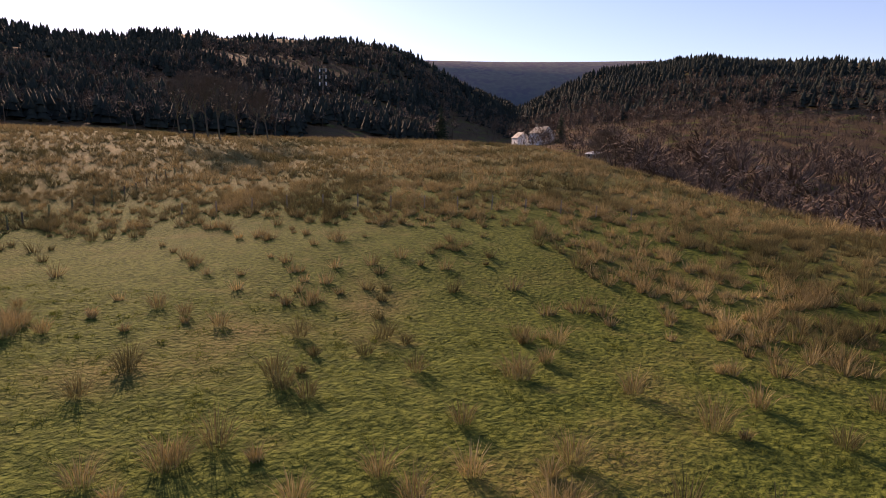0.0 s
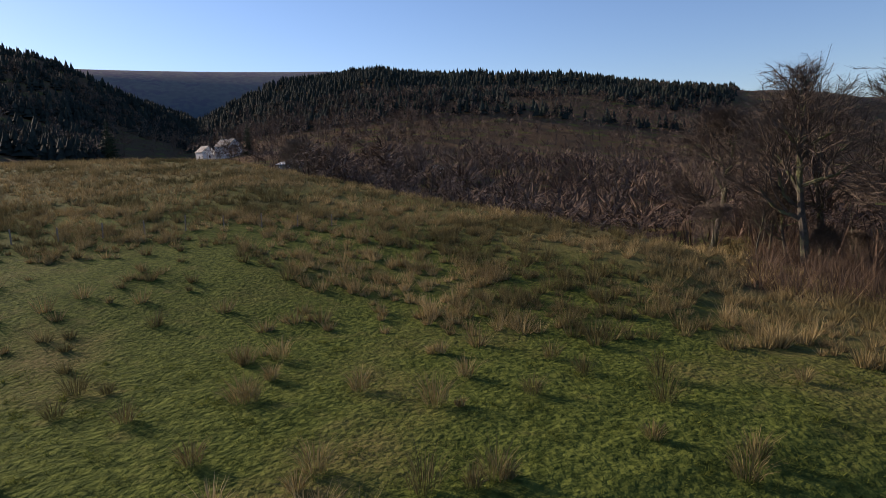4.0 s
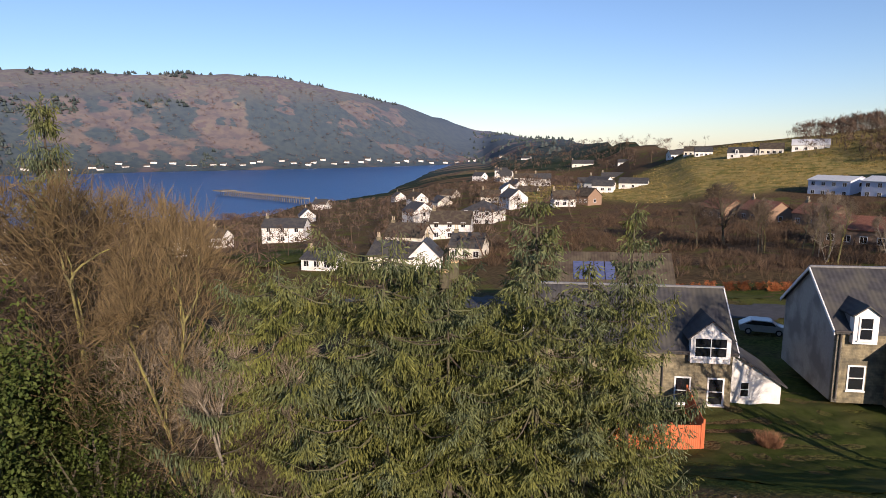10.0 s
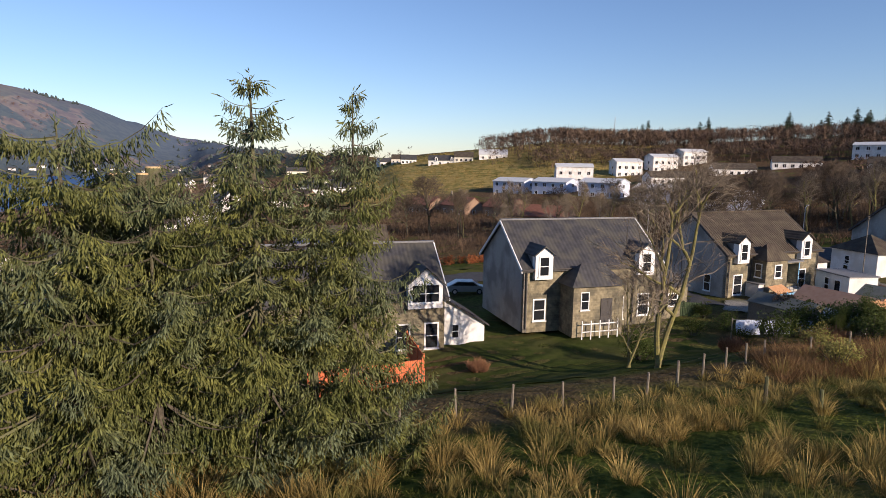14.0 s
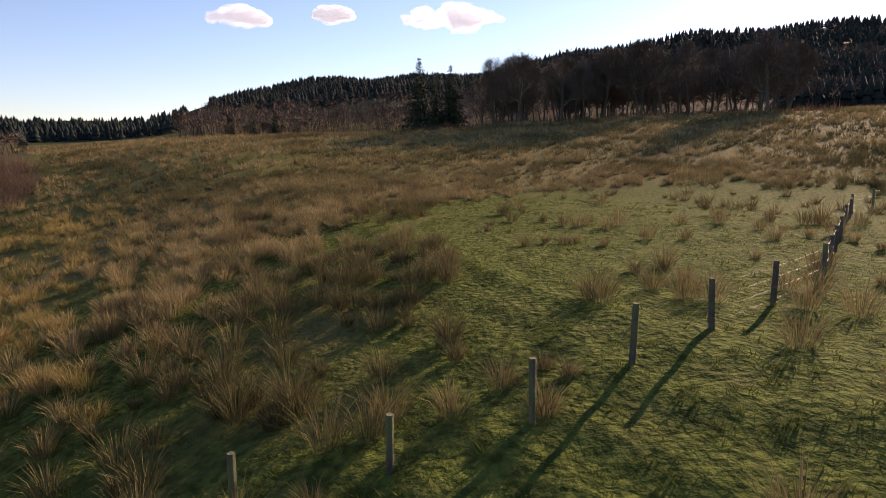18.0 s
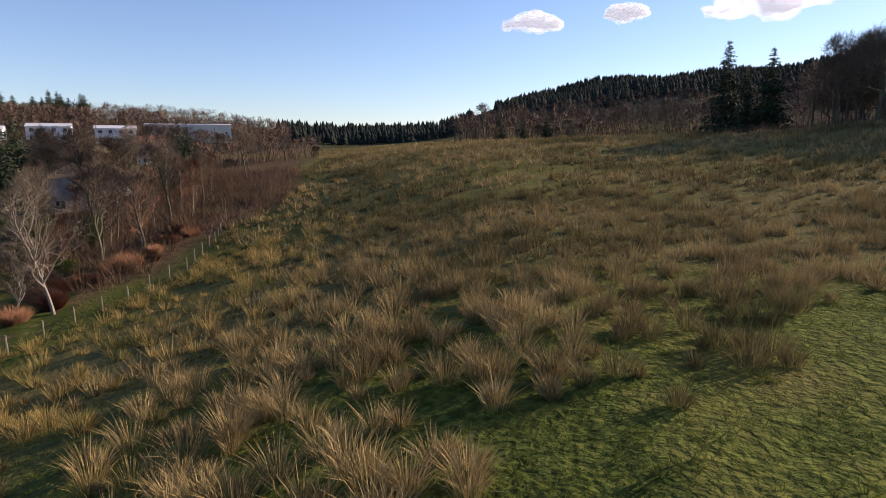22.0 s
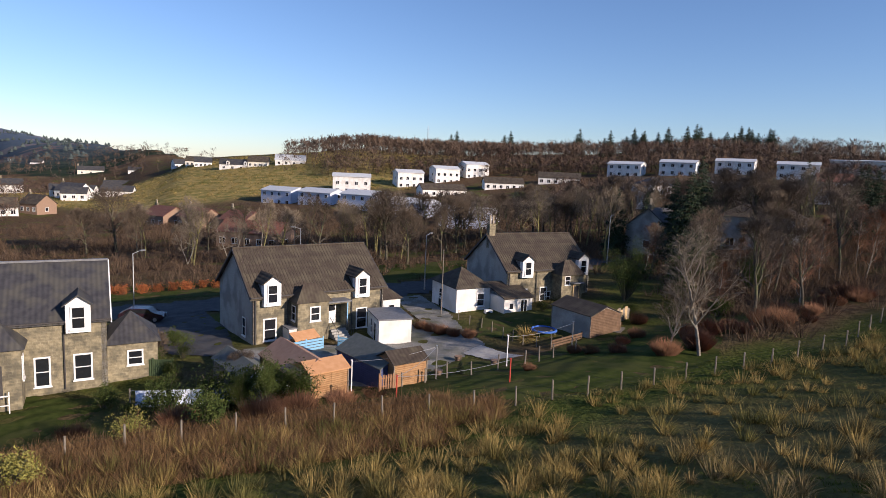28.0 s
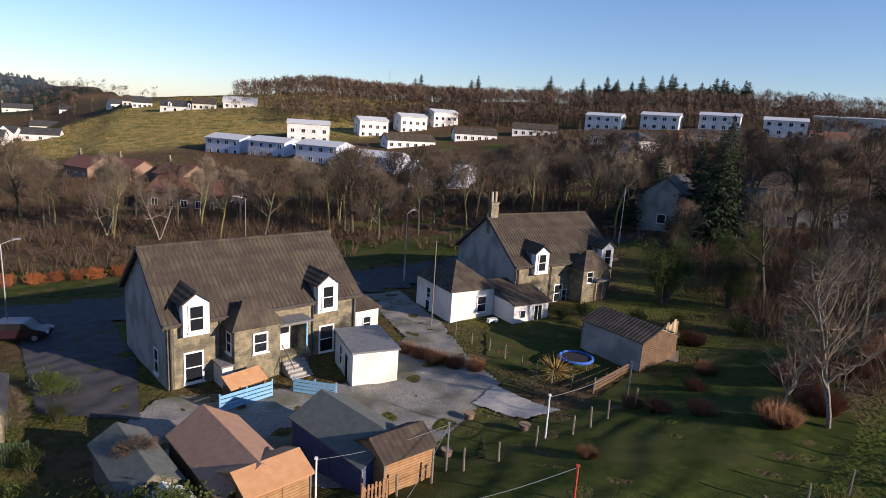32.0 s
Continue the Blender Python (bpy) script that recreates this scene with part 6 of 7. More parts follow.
for i in range(12):
    part("plank", boxes((0, 2.8, i * 0.2, i * 0.2 + 0.18, 0.2, 0.25)), M["wood_grey"], GD)
for i in range(3):
    part("joist", boxes((0.1 + i * 1.25, 0.2 + i * 1.25, 0, 2.38, -0.2, 0.2)), M["wood_grey"], GD)


def slat_fence(name, label, x, y, turn, L, h, n, m, gapw=0.06):
    f = thing(name, label, "fence", pose(x, y, gz(x, y), 0, 0, turn))
    for i in range(n):
        z0 = 0.1 + h * i / n
        part("slat", boxes((0, L, 0, 0.04, z0, z0 + h / n - gapw)), M[m], f)
    for i in range(max(2, round(L / 1.8) + 1)):
        xx = i * L / max(1, round(L / 1.8))
        part("post", boxes((xx - 0.04, xx + 0.04, 0.04, 0.12, -0.2, h + 0.15)), M[m], f)
    return f


def panel_fence(name, label, x, y, turn, n, h, m, w=1.8):
    f = thing(name, label, "fence", pose(x, y, gz(x, y), 0, 0, turn))
    for i in range(n):
        part("panel", boxes((i * w + 0.06, (i + 1) * w - 0.06, 0, 0.05, 0.05, h)), M[m], f)
        part("post", boxes((i * w - 0.05, i * w + 0.05, -0.03, 0.08, -0.3, h + 0.12)), M[m], f)
    part("post", boxes((n * w - 0.05, n * w + 0.05, -0.03, 0.08, -0.3, h + 0.12)), M[m], f)
    return f


slat_fence("slat_fence", "pale blue slatted fence before the stone house", -11.0, 51.9, 42, 3.3, 1.0, 4, "wood_blue")
slat_fence("slat_fence", "pale blue slatted fence beside the steps", -7.4, 54.6, -14, 2.7, 0.9, 4, "wood_blue")
slat_fence("plank_fence", "low brown plank fence by the trampoline", 11.3, 54.3, 43, 4.6, 0.7, 3, "wood_dark")
DK = thing("lean_to", "low lean-to with an orange felt roof behind the blue fence", "shed", pose(-10.7, 52.9, gz(-10.7, 52.9), 0, 0, 46))
bm = bmesh.new()
slab(bm, [(0, 0, 1.0), (2.5, 0, 1.0), (2.5, 1.0, 1.5), (0, 1.0, 1.5)], 0.07)
part("roof", bm, M["felt_tan"], DK)
part("wall", boxes((0.06, 2.44, 0.08, 0.94, -0.3, 0.93)), M["wood_dark"], DK)
panel_fence("patio_fence", "bright orange-stained panel fence round the patio", -44.0, 23.2, 36, 4, 1.8, "wood_fence")
panel_fence("patio_fence", "bright orange-stained panel fence round the patio", -38.1, 27.6, 118, 3, 1.8, "wood_fence")
panel_fence("green_fence", "dark green boarded fence by the washing line", -22.6, 46.4, 5, 3, 1.5, "fence_green", 1.4)
slat_fence("white_rail", "white painted rail along the fence bottom", -39.6, 8.6, 44, 4.4, 0.6, 2, "white", 0.22)

TR = thing("trampoline", "round trampoline with blue edge pad", "trampoline", pose(11.3, 58.6, gz(11.3, 58.6)) @ Matrix.Scale(0.75, 4))
bm = bmesh.new()
bmesh.ops.create_cone(bm, cap_ends=True, segments=28, radius1=1.35, radius2=1.35, depth=0.03, matrix=pose(0, 0, 0.72))
part("mat", bm, M["black"], TR)
s = Soup()
ring = [Vector((1.5 * math.cos(a), 1.5 * math.sin(a), 0.72)) for a in [2 * math.pi * i / 28 for i in range(29)]]
s.tube(ring, 0.15, 0.15, 6)
p = new("edge_pad", s.mesh("edge_pad", M["tramp"]))
p.parent = TR
for i in range(6):
    a = math.pi * i / 3
    s = Soup()
    s.tube([Vector((1.4 * math.cos(a), 1.4 * math.sin(a), 0.0)), Vector((1.4 * math.cos(a), 1.4 * math.sin(a), 0.7))], 0.03, 0.03, 5)
    p = new("leg", s.mesh("leg", M["steel"]))
    p.parent = TR


def lamp_post(x, y, h=7.0, turn=0):
    lp = thing("street_lamp", "tall grey street lamp beside the road", "street lamp", pose(x, y, gz(x, y), 0, 0, turn), group="street lamps")
    s = Soup()
    s.tube([Vector((0, 0, -0.3)), Vector((0, 0, 1.5))], 0.1, 0.1, 8)
    s.tube([Vector((0, 0, 1.5)), Vector((0, 0, h)), Vector((0.9, 0, h + 0.25))], 0.06, 0.035, 6)
    p = new("pole", s.mesh("pole", M["steel"]))
    p.parent = lp
    part("lantern", boxes((0.8, 1.4, -0.1, 0.1, h + 0.18, h + 0.32)), M["lead"], lp)


for x, y, t in [(-31, 66, 60), (-19, 90, 200), (-0.6, 79.5, 60), (26, 92, 60)]:
    lamp_post(x, y, 7, t)
for x, y, h, m in [(1.3, 45.3, 2.5, "steel"), (6.7, 48.1, 2.5, "white"), (12.5, 52.0, 2.6, "steel"), (6.1, 41.0, 1.6, "red"), (-1.1, 38.9, 1.4, "red"), (1.6, 66.5, 7, "wood_grey"), (-4.5, 43.2, 2.2, "white")]:
    cp = thing("clothes_pole", "thin upright pole in the garden", "pole", pose(x, y, gz(x, y)), "garden poles")
    s = Soup()
    s.tube([Vector((0, 0, -0.3)), Vector((0, 0, h))], 0.05, 0.045, 7)
    p = new("pole", s.mesh("pole", M[m]))
    p.parent = cp
    part("cap", boxes((-0.07, 0.07, -0.07, 0.07, h, h + 0.06)), M[m], cp)
for (x0, y0, h0), (x1, y1, h1) in [((1.3, 45.3, 2.45), (-4.5, 43.2, 2.15)), ((6.1, 41.0, 1.55), (-1.1, 38.9, 1.35)), ((-1.1, 38.9, 1.35), (1.3, 45.3, 2.45)), ((6.7, 48.1, 2.4), (12.5, 52.0, 2.5))]:
    cd = thing("clothes_line", "thin pale clothes line sagging between garden poles", "clothes line", None, "clothes lines")
    s = Soup()
    a, b = Vector((x0, y0, gz(x0, y0) + h0)), Vector((x1, y1, gz(x1, y1) + h1))
    s.tube([a.lerp(b, i / 8) - Vector((0, 0, 0.25 * math.sin(math.pi * i / 8))) for i in range(9)], 0.012, 0.012, 4)
    p = new("cord", s.mesh("cord", M["steel"]))
    p.parent = cd
WL = thing("washing_line", "pale blue sheets drying on a washing line", "washing", pose(-17.6, 39.0, gz(-17.6, 39.0), 0, 0, 12))
for i, (x0, w, hh) in enumerate([(0.3, 1.8, 1.1), (2.4, 1.9, 1.0), (4.8, 1.2, 0.8)]):
    bm = bmesh.new()
    n = 10
    rows_ = [[bm.verts.new((x0 + w * k / n, 0.10 * math.sin(k * 1.1 + j), 1.7 - hh * j / 5 - 0.04 * math.sin(k))) for k in range(n + 1)] for j in range(6)]
    for j in range(5):
        for k in range(n):
            bm.faces.new((rows_[j][k], rows_[j][k + 1], rows_[j + 1][k + 1], rows_[j + 1][k]))
    part("sheet", bm, M["cloth"], WL)
for xx in (0, 6.4):
    part("line_post", boxes((xx - 0.04, xx + 0.04, -0.04, 0.04, -0.3, 1.85)), M["wood_grey"], WL)
part("line", boxes((0, 6.4, -0.008, 0.008, 1.7, 1.716)), M["steel"], WL)


def car(x, y, turn, m, label):
    c = thing("car", label, "car", pose(x, y, gz(x, y) + 0.1, 0, 0, turn))
    bm = bmesh.new()
    prism(bm, [(-2.1, 0.3), (2.1, 0.3), (2.15, 0.75), (1.3, 0.92), (0.7, 1.42), (-1.1, 1.45), (-1.9, 1.0), (-2.15, 0.9)], "y", -0.85, 0.85)
    bmesh.ops.bevel(bm, geom=bm.edges[:], offset=0.06, segments=2, affect="EDGES")
    part("body", bm, M[m], c)
    bm = bmesh.new()
    prism(bm, [(-1.7, 1.0), (1.1, 0.98), (0.66, 1.36), (-1.05, 1.39)], "y", -0.87, 0.87)
    part("window_glass", bm, M["glass"], c)
    for wx in (-1.35, 1.35):
        for wy in (-0.8, 0.8):
            bm = bmesh.new()
            bmesh.ops.create_cone(bm, cap_ends=True, segments=18, radius1=0.32, radius2=0.32, depth=0.2, matrix=pose(wx, wy, 0.32, 90))
            w = part("wheel", bm, M["rubber"], c)
            bm = bmesh.new()
            bmesh.ops.create_cone(bm, cap_ends=True, segments=14, radius1=0.19, radius2=0.19, depth=0.22, matrix=pose(wx, wy, 0.32, 90))
            part("rim", bm, M["steel"], w)
    for wy in (-0.6, 0.6):
        part("headlight", boxes((2.06, 2.17, wy - 0.18, wy + 0.18, 0.6, 0.74)), M["white"], c)


car(-29.2, 64.2, 12, "car_plum", "dark plum saloon car parked on the road")
car(-41, 56.5, 18, "car_silver", "silver car parked by the road")

# shrubs of the gardens
for x, y, k in [(-8.8, 38.4, 0.5), (-6.9, 38.0, 0.42), (-10.6, 38.8, 0.42)]:
    plant("olive_bush", "tall grey-green evergreen bush before the sheds", "bush", HOLM[int(k * 100) % 2], x, y, k, rng.uniform(0, 360), group="evergreens before the sheds")
plant("laurel_bush", "dense dark green laurel bush on the bank", "bush", SHRUB[0], -10.9, 33.4, 1.25, 30)
plant("red_robin_bush", "reddish-green leafy bush on the bank", "bush", bush(97, 1.2, 1.6, M["leaf_yellow"], 1800, 0.09, 14, M["twig_red"]), -14.2, 32.4, 1.0, 70)
for x, y, k in [(-8.2, 34.8, 0.9), (-6.4, 36.0, 0.8), (-12.6, 34.4, 0.8), (-4.2, 37.2, 0.7)]:
    plant("bramble", "tangled russet bramble on the bank", "bush", RUSSET[int(k * 10) % 2], x, y, k, rng.uniform(0, 360), group="brambles on the bank")
for x, y, s_, k, l in [(-15.0, 37.6, 1.25, 0, "leafy green garden shrub"), (-17.0, 38.4, 0.8, 1, "leafy green garden shrub"), (-9.6, 39.4, 1.75, 1, "grey-green shrub before the sheds"), (-6.8, 38.6, 1.5, 0, "grey-green shrub before the sheds"),
                       (-12.4, 40.4, 1.6, 0, "grey-green shrub before the sheds"), (-24.5, 33.0, 1.2, 1, "leafy green garden shrub"), (-20.6, 47.5, 1.0, 0, "leafy green garden shrub")]:
    plant("shrub", l, "bush", SHRUB[k], x, y, s_, rng.uniform(0, 360), group="garden shrubs")
for x, y, s_ in [(-13, 36.5, 0.6), (-7.5, 38.8, 0.8), (-2.5, 39.8, 0.6), (-18.5, 34.5, 0.7), (8, 45.2, 0.4), (17, 53, 0.5), (19, 55.5, 0.6), (-35, 30, 0.6)]:
    plant("russet_bush", "low russet leafless shrub in the garden", "bush", RUSSET[int(abs(x)) % 2], x, y, s_, rng.uniform(0, 360), group="garden scrub")
for x, y, s_ in [(-0.4, 61.2, 0.6), (0.6, 60.2, 0.6), (1.6, 59.4, 0.65), (2.8, 58.6, 0.6), (4.2, 58.0, 0.55), (13.6, 50.2, 0.6), (15.4, 49.0, 0.6), (12.6, 51.4, 0.5), (18, 60, 0.7), (21, 61.5, 0.8)]:
    plant("hedge_bush", "clipped brown leafless hedge by the drive", "hedge", RUSSET[int(x * 7) % 2], x, y, s_, rng.uniform(0, 360), group="drive hedge")
for x, y, s_ in [(12.6, 67.4, 0.7), (14.6, 68.2, 0.8), (18.5, 66, 0.8), (21.0, 64.5, 0.9), (25, 62.5, 1.0), (28.5, 60.5, 1.1), (-18.2, 46.4, 0.8), (-21.5, 54.6, 1.0), (-19.5, 51.0, 0.7), (-17.0, 42.4, 1.0), (-20.0, 40.4, 0.9)]:
    plant("shrub", "leafy green garden shrub", "bush", SHRUB[int(abs(x)) % 2], x, y, s_, rng.uniform(0, 360), group="garden shrubs")
plant("yellow_bush", "yellow-green bush beside the fence", "bush", YELLOWB, -15.5, 25.6, 1.0, 0)
plant("maple_tree", "small bare golden-twigged garden tree", "tree", SCRUB[0], -21.0, 49.0, 0.55, 20)
plant("buddleia", "leafless brown shrub over the grey shed", "bush", SCRUB[1], -12.5, 44.8, 0.5, 70)
plant("young_fir", "small pointed fir in the lawn", "tree", FIR[0], 3.1, 46.5, 0.12, 0)
YU = thing("yucca", "spiky pale yucca clump by the trampoline", "plant", pose(9.4, 56.8, gz(9.4, 56.8)))
s = Soup()
for i in range(170):
    d = rnd_dir(rng, 0.6)
    s.leaf(Vector((0, 0, 0.4)), d * rng.uniform(0.8, 1.5), d.orthogonal().normalized(), 0.035)
p = new("leaves", s.mesh("leaves", M["rush"]))
p.parent = YU
PG = thing("pampas_grass", "tall pale pampas plumes by the pallet", "plant", pose(-66.0, -12.6, gz(-66.0, -12.6)))
s = Soup()
for i in range(160):
    d = rnd_dir(rng, 1.6)
    e = d * rng.uniform(1.2, 2.3)
    s.blade(Vector((rng.uniform(-.3, .3), rng.uniform(-.3, .3), 0)), e, 0.025, d.orthogonal().normalized())
p = new("blades", s.mesh("blades", M["rush"]))
p.parent = PG
s = Soup()
for i in range(9):
    d = rnd_dir(rng, 2.2)
    a = d * 2.2
    s.tube([a, a + d * 0.35, a + d * 0.7], 0.09, 0.02, 5)
p = new("plume", s.mesh("plume", M["clay"]))
p.parent = PG
PT = thing("pallet", "stack of weathered wooden pallets at the field edge", "pallet", pose(-63.6, -15.2, gz(-63.6, -15.2) + 0.02, 0, 0, 25))
for j in range(4):
    for i in range(6):
        part("slat", boxes((i * 0.3, i * 0.3 + 0.2, 0, 1.4, j * 0.2 + 0.12, j * 0.2 + 0.15)), M["wood_grey"], PT)
    for i in range(3):
        part("bearer", boxes((0, 1.7, i * 0.65, i * 0.65 + 0.09, j * 0.2, j * 0.2 + 0.12)), M["timber_cut"], PT)
for x, y, r, top in [(-43.0, 7.9, 0.34, -2.3), (-42.9, 9.5, 0.3, -2.1), (-42.6, 8.6, 0.22, -2.3), (-43.6, 8.4, 0.24, -2.9)]:
    lg = thing("cut_stump", "tall sawn conifer stem with a pale cut end", "tree", pose(x, y, gz(x, y)), "sawn stems")
    s = Soup()
    hh = top - gz(x, y)
    s.tube([Vector((0, 0, -0.3)), Vector((0, 0, hh))], r, r * 0.85, 12)
    p = new("stem", s.mesh("stem", M["bark"]))
    p.parent = lg
    bm = bmesh.new()
    bmesh.ops.create_cone(bm, cap_ends=True, segments=14, radius1=r * 0.85, radius2=r * 0.83, depth=0.06, matrix=pose(0, 0, hh + 0.02))
    part("cut_end", bm, M["timber_cut"], lg)
FB = thing("fallen_branch", "fallen mossy branches lying at the wood's edge", "branch", pose(-58, -46, gz(-58, -46)))
s = Soup()
for i in range(16):
    a = Vector((rng.uniform(-5, 5), rng.uniform(-2.5, 2.5), rng.uniform(0.05, 0.6)))
    d = rnd_dir(rng, 0.15)
    d.z = abs(d.z) * 0.5
    s.tube([a, a + d * 1.4, a + d * 2.6 + rnd_dir(rng) * 0.5], 0.09, 0.02, 5)
p = new("limb", s.mesh("limb", M["bark_moss"]))
p.parent = FB


# ---- the wood and trees over the field, and the valley ----
def polar(az, r, cx=CX, cy=CY):
    return cx + r * math.sin(radians(az)), cy + r * math.cos(radians(az))


for i in range(104):
    az, r = rng.uniform(87, 114), rng.uniform(135, 200)
    x, y = polar(az, r)
    plant("beech_tree", "tall bare beech in the wood above the field", "tree", rng.choice(TALL + OAKS), x, y, rng.uniform(0.95, 1.4), rng.uniform(0, 360), group="trees of the upper wood")
for az, r, s_ in [(81.5, 150, 1.5), (84.5, 152, 1.35), (83, 160, 1.2), (64, 170, 0.6), (66, 172, 0.55), (68, 168, 0.6), (70, 175, 0.6)]:
    x, y = polar(az, r)
    plant("pine_tree", "dark pine at the corner of the upper wood", "tree", FIR[int(r) % 3], x, y, s_, rng.uniform(0, 360), group="pines of the upper wood")
for i in range(26):
    az, r = rng.uniform(62, 80), rng.uniform(150, 210)
    x, y = polar(az, r)
    plant("beech_tree", "low bare beech along the wood's foot", "tree", rng.choice(SCRUB + TALL), x, y, rng.uniform(0.6, 0.9), rng.uniform(0, 360), group="trees of the upper wood")
for px_az, r, s_ in [(127.5, 138, 1.2), (128.6, 145, 1.25), (129.6, 136, 1.15), (131.2, 150, 1.2), (133.6, 142, 0.95), (126.4, 150, 1.1), (132.4, 160, 1.0)]:
    x, y = polar(px_az, r, -28.6, -8.4)
    plant("ash_tree", "thin bare ash standing in the moor", "tree", TALL[int(r) % 5], x, y, s_, rng.uniform(0, 360), group="ashes on the moor")
x, y = polar(149.2, 280, -28.6, -8.4)
plant("fir_tree", "dark fir beyond the moor", "tree", FIR[1], x, y, 1.5, 0)
x, y = polar(160.2, 300, -28.6, -8.4)
plant("fir_tree", "dark fir beyond the moor", "tree", FIR[2], x, y, 1.2, 0)
x, y = polar(157.4, 315, -28.6, -8.4)
far_house("farmhouse", "white gabled farmhouse in the valley", x, y, 150, 10, 8, 4.8, 3.2, "render_white", "roof_grey", 2, 2, chim=1, z=gz(x, y) + 1.5)
x, y = polar(155.8, 322, -28.6, -8.4)
far_house("farmhouse", "small white gabled house in the valley", x, y, 140, 7, 7, 4.0, 2.8, "render_white", "roof_grey", 1, 1, z=gz(x, y) + 1.0)
x, y = polar(162.5, 230, -28.6, -8.4)
far_house("barn", "low farm shed with a pale roof", x, y, 150, 8, 5, 2.2, 0.8, "wood_grey", "roof_metal", 2, 1)
x, y = polar(176.5, 200, -28.6, -8.4)
far_house("barn", "low green-roofed farm shed", x, y, 160, 8, 5, 2.4, 0.8, "wood_grey", "felt", 1, 1)


def power_pole(x, y, top):
    """A timber pole with three cross-arms and pale insulators."""
    h = top - gz(x, y)
    pp = thing("power_pole", "tall electricity pole with pale insulators on its arms", "power pole", pose(x, y, gz(x, y)), "power line poles")
    s = Soup()
    s.tube([Vector((0, 0, -0.5)), Vector((0, 0, h))], 0.3, 0.2, 7)
    p = new("pole", s.mesh("pole", M["wood_grey"]))
    p.parent = pp
    for i in range(3):
        z = h - 0.5 - i * 3.4
        part("cross_arm", boxes((-2.4, 2.4, -0.1, 0.1, z, z + 0.25)), M["wood_grey"], pp)
        for sx in (-2.1, 2.1):
            s = Soup()
            s.tube([Vector((sx, 0, z)), Vector((sx, 0, z - 1.6))], 0.22, 0.22, 6)
            p = new("insulator", s.mesh("insulator", M["white"]))
            p.parent = pp


power_pole(272, -92, 29)
x, y = polar(138.5, 330, -28.6, -8.4)
power_pole(x, y, 43)
for i in range(24):
    az, r = rng.uniform(163, 197), rng.uniform(120, 240)
    x, y = polar(az, r, -28.6, -8.4)
    plant("bare_tree", "bare brown tree in the valley wood", "tree", rng.choice(TALL + SCRUB + OAKS[:2]), x, y, rng.uniform(0.6, 0.95), rng.uniform(0, 360), group="trees of the valley wood")


for x, y, s_ in [(-246, -35.5, 1.6), (-249, -28.7, 1.7), (-240, -32, 1.45), (-238, -70.5, 1.3)]:
    plant("fir_tree", "dark broad conifer among the village houses", "tree", FIR[int(-x) % 3], x, y, s_, rng.uniform(0, 360), group="village conifers")
for i in range(24):
    x = rng.uniform(-50, 42)
    y = 99 + 0.45 * max(0.0, x) + rng.uniform(0, 24)
    plant("bare_tree", "bare brown tree in the belt behind the houses", "tree", rng.choice(BELT + PALE[:2]), x, y, rng.uniform(0.75, 1.05), rng.uniform(0, 360), group="trees behind the houses")


# ---- joined vegetation ----
def stuff(name, label, category, v, f, material):
    me = bpy.data.meshes.new(name)
    v = np.asarray(v, np.float32)
    f = np.asarray(f, np.int32)
    me.vertices.add(len(v))
    me.vertices.foreach_set("co", v.ravel())
    me.loops.add(f.size)
    me.loops.foreach_set("vertex_index", f.ravel())
    me.polygons.add(len(f))
    me.polygons.foreach_set("loop_start", np.arange(0, f.size, f.shape[1], dtype=np.int32))
    me.polygons.foreach_set("loop_total", np.full(len(f), f.shape[1], np.int32))
    me.materials.append(material)
    me.update(calc_edges=True)
    me.validate()
    return tagged(new(name, me), label, category, kind="stuff")


R = np.random.RandomState(5)


def wave(x, y, s, k):
    return np.sin(x * s + k + 1.7 * np.sin(y * s * 0.8 + k)) * np.cos(y * s * 1.13 - k + 1.3 * np.sin(x * s * 0.7))


CLEARING = [(-50, -24), (-44, -15), (-30, -11), (-17, -5), (-5, -1.5), (2, -3), (7, 2), (17, 2), (28, -2), (35, -12), (31, -30), (20, -31), (15, -45), (-2, -47), (-9, -52), (-20, -40), (-32, -33), (-42, -33)]


def in_outline(pts, x, y):
    c = np.zeros(x.shape, bool)
    for (x0, y0), (x1, y1) in zip(pts, pts[1:] + pts[:1]):
        hit = ((y0 > y) != (y1 > y)) & (x < (x1 - x0) * (y - y0) / (y1 - y0 + 1e-9) + x0)
        c ^= hit
    return c


RUSH_EDGE = BOUNDARY + [(75, 95), (140, 175)]


def rush_density(x, y):
    e = fence_side(x, y)
    n = 0.5 + 0.5 * wave(x, y, 0.17, 1.0)
    n2 = 0.5 + 0.5 * wave(x, y, 0.5, 4.0)
    wx, wy = x + 1.8 * wave(x, y, 0.4, 2.0), y + 1.8 * wave(x, y, 0.37, 5.0)
    thick = (0.45 + 0.55 * ss((n - 0.15) / 0.4)) * (0.5 + 0.5 * n2)
    thin = np.where(x > 2, 0.05, 0.045) + np.where(x > 2, 0.24, 0.26) * ss((n2 - 0.62) / 0.25)
    den = np.where(in_outline(CLEARING, wx, wy), thin, thick)
    gap = ss((x - 3) / 4) * ss((24 - x) / 4) * ss((y - 26) / 3) * ss((40 - y) / 3)
    den = den * (1 - 0.7 * gap * (n > 0.35))
    return den * (y < np.interp(x, [p[0] for p in RUSH_EDGE], [p[1] for p in RUSH_EDGE]) - 0.2)


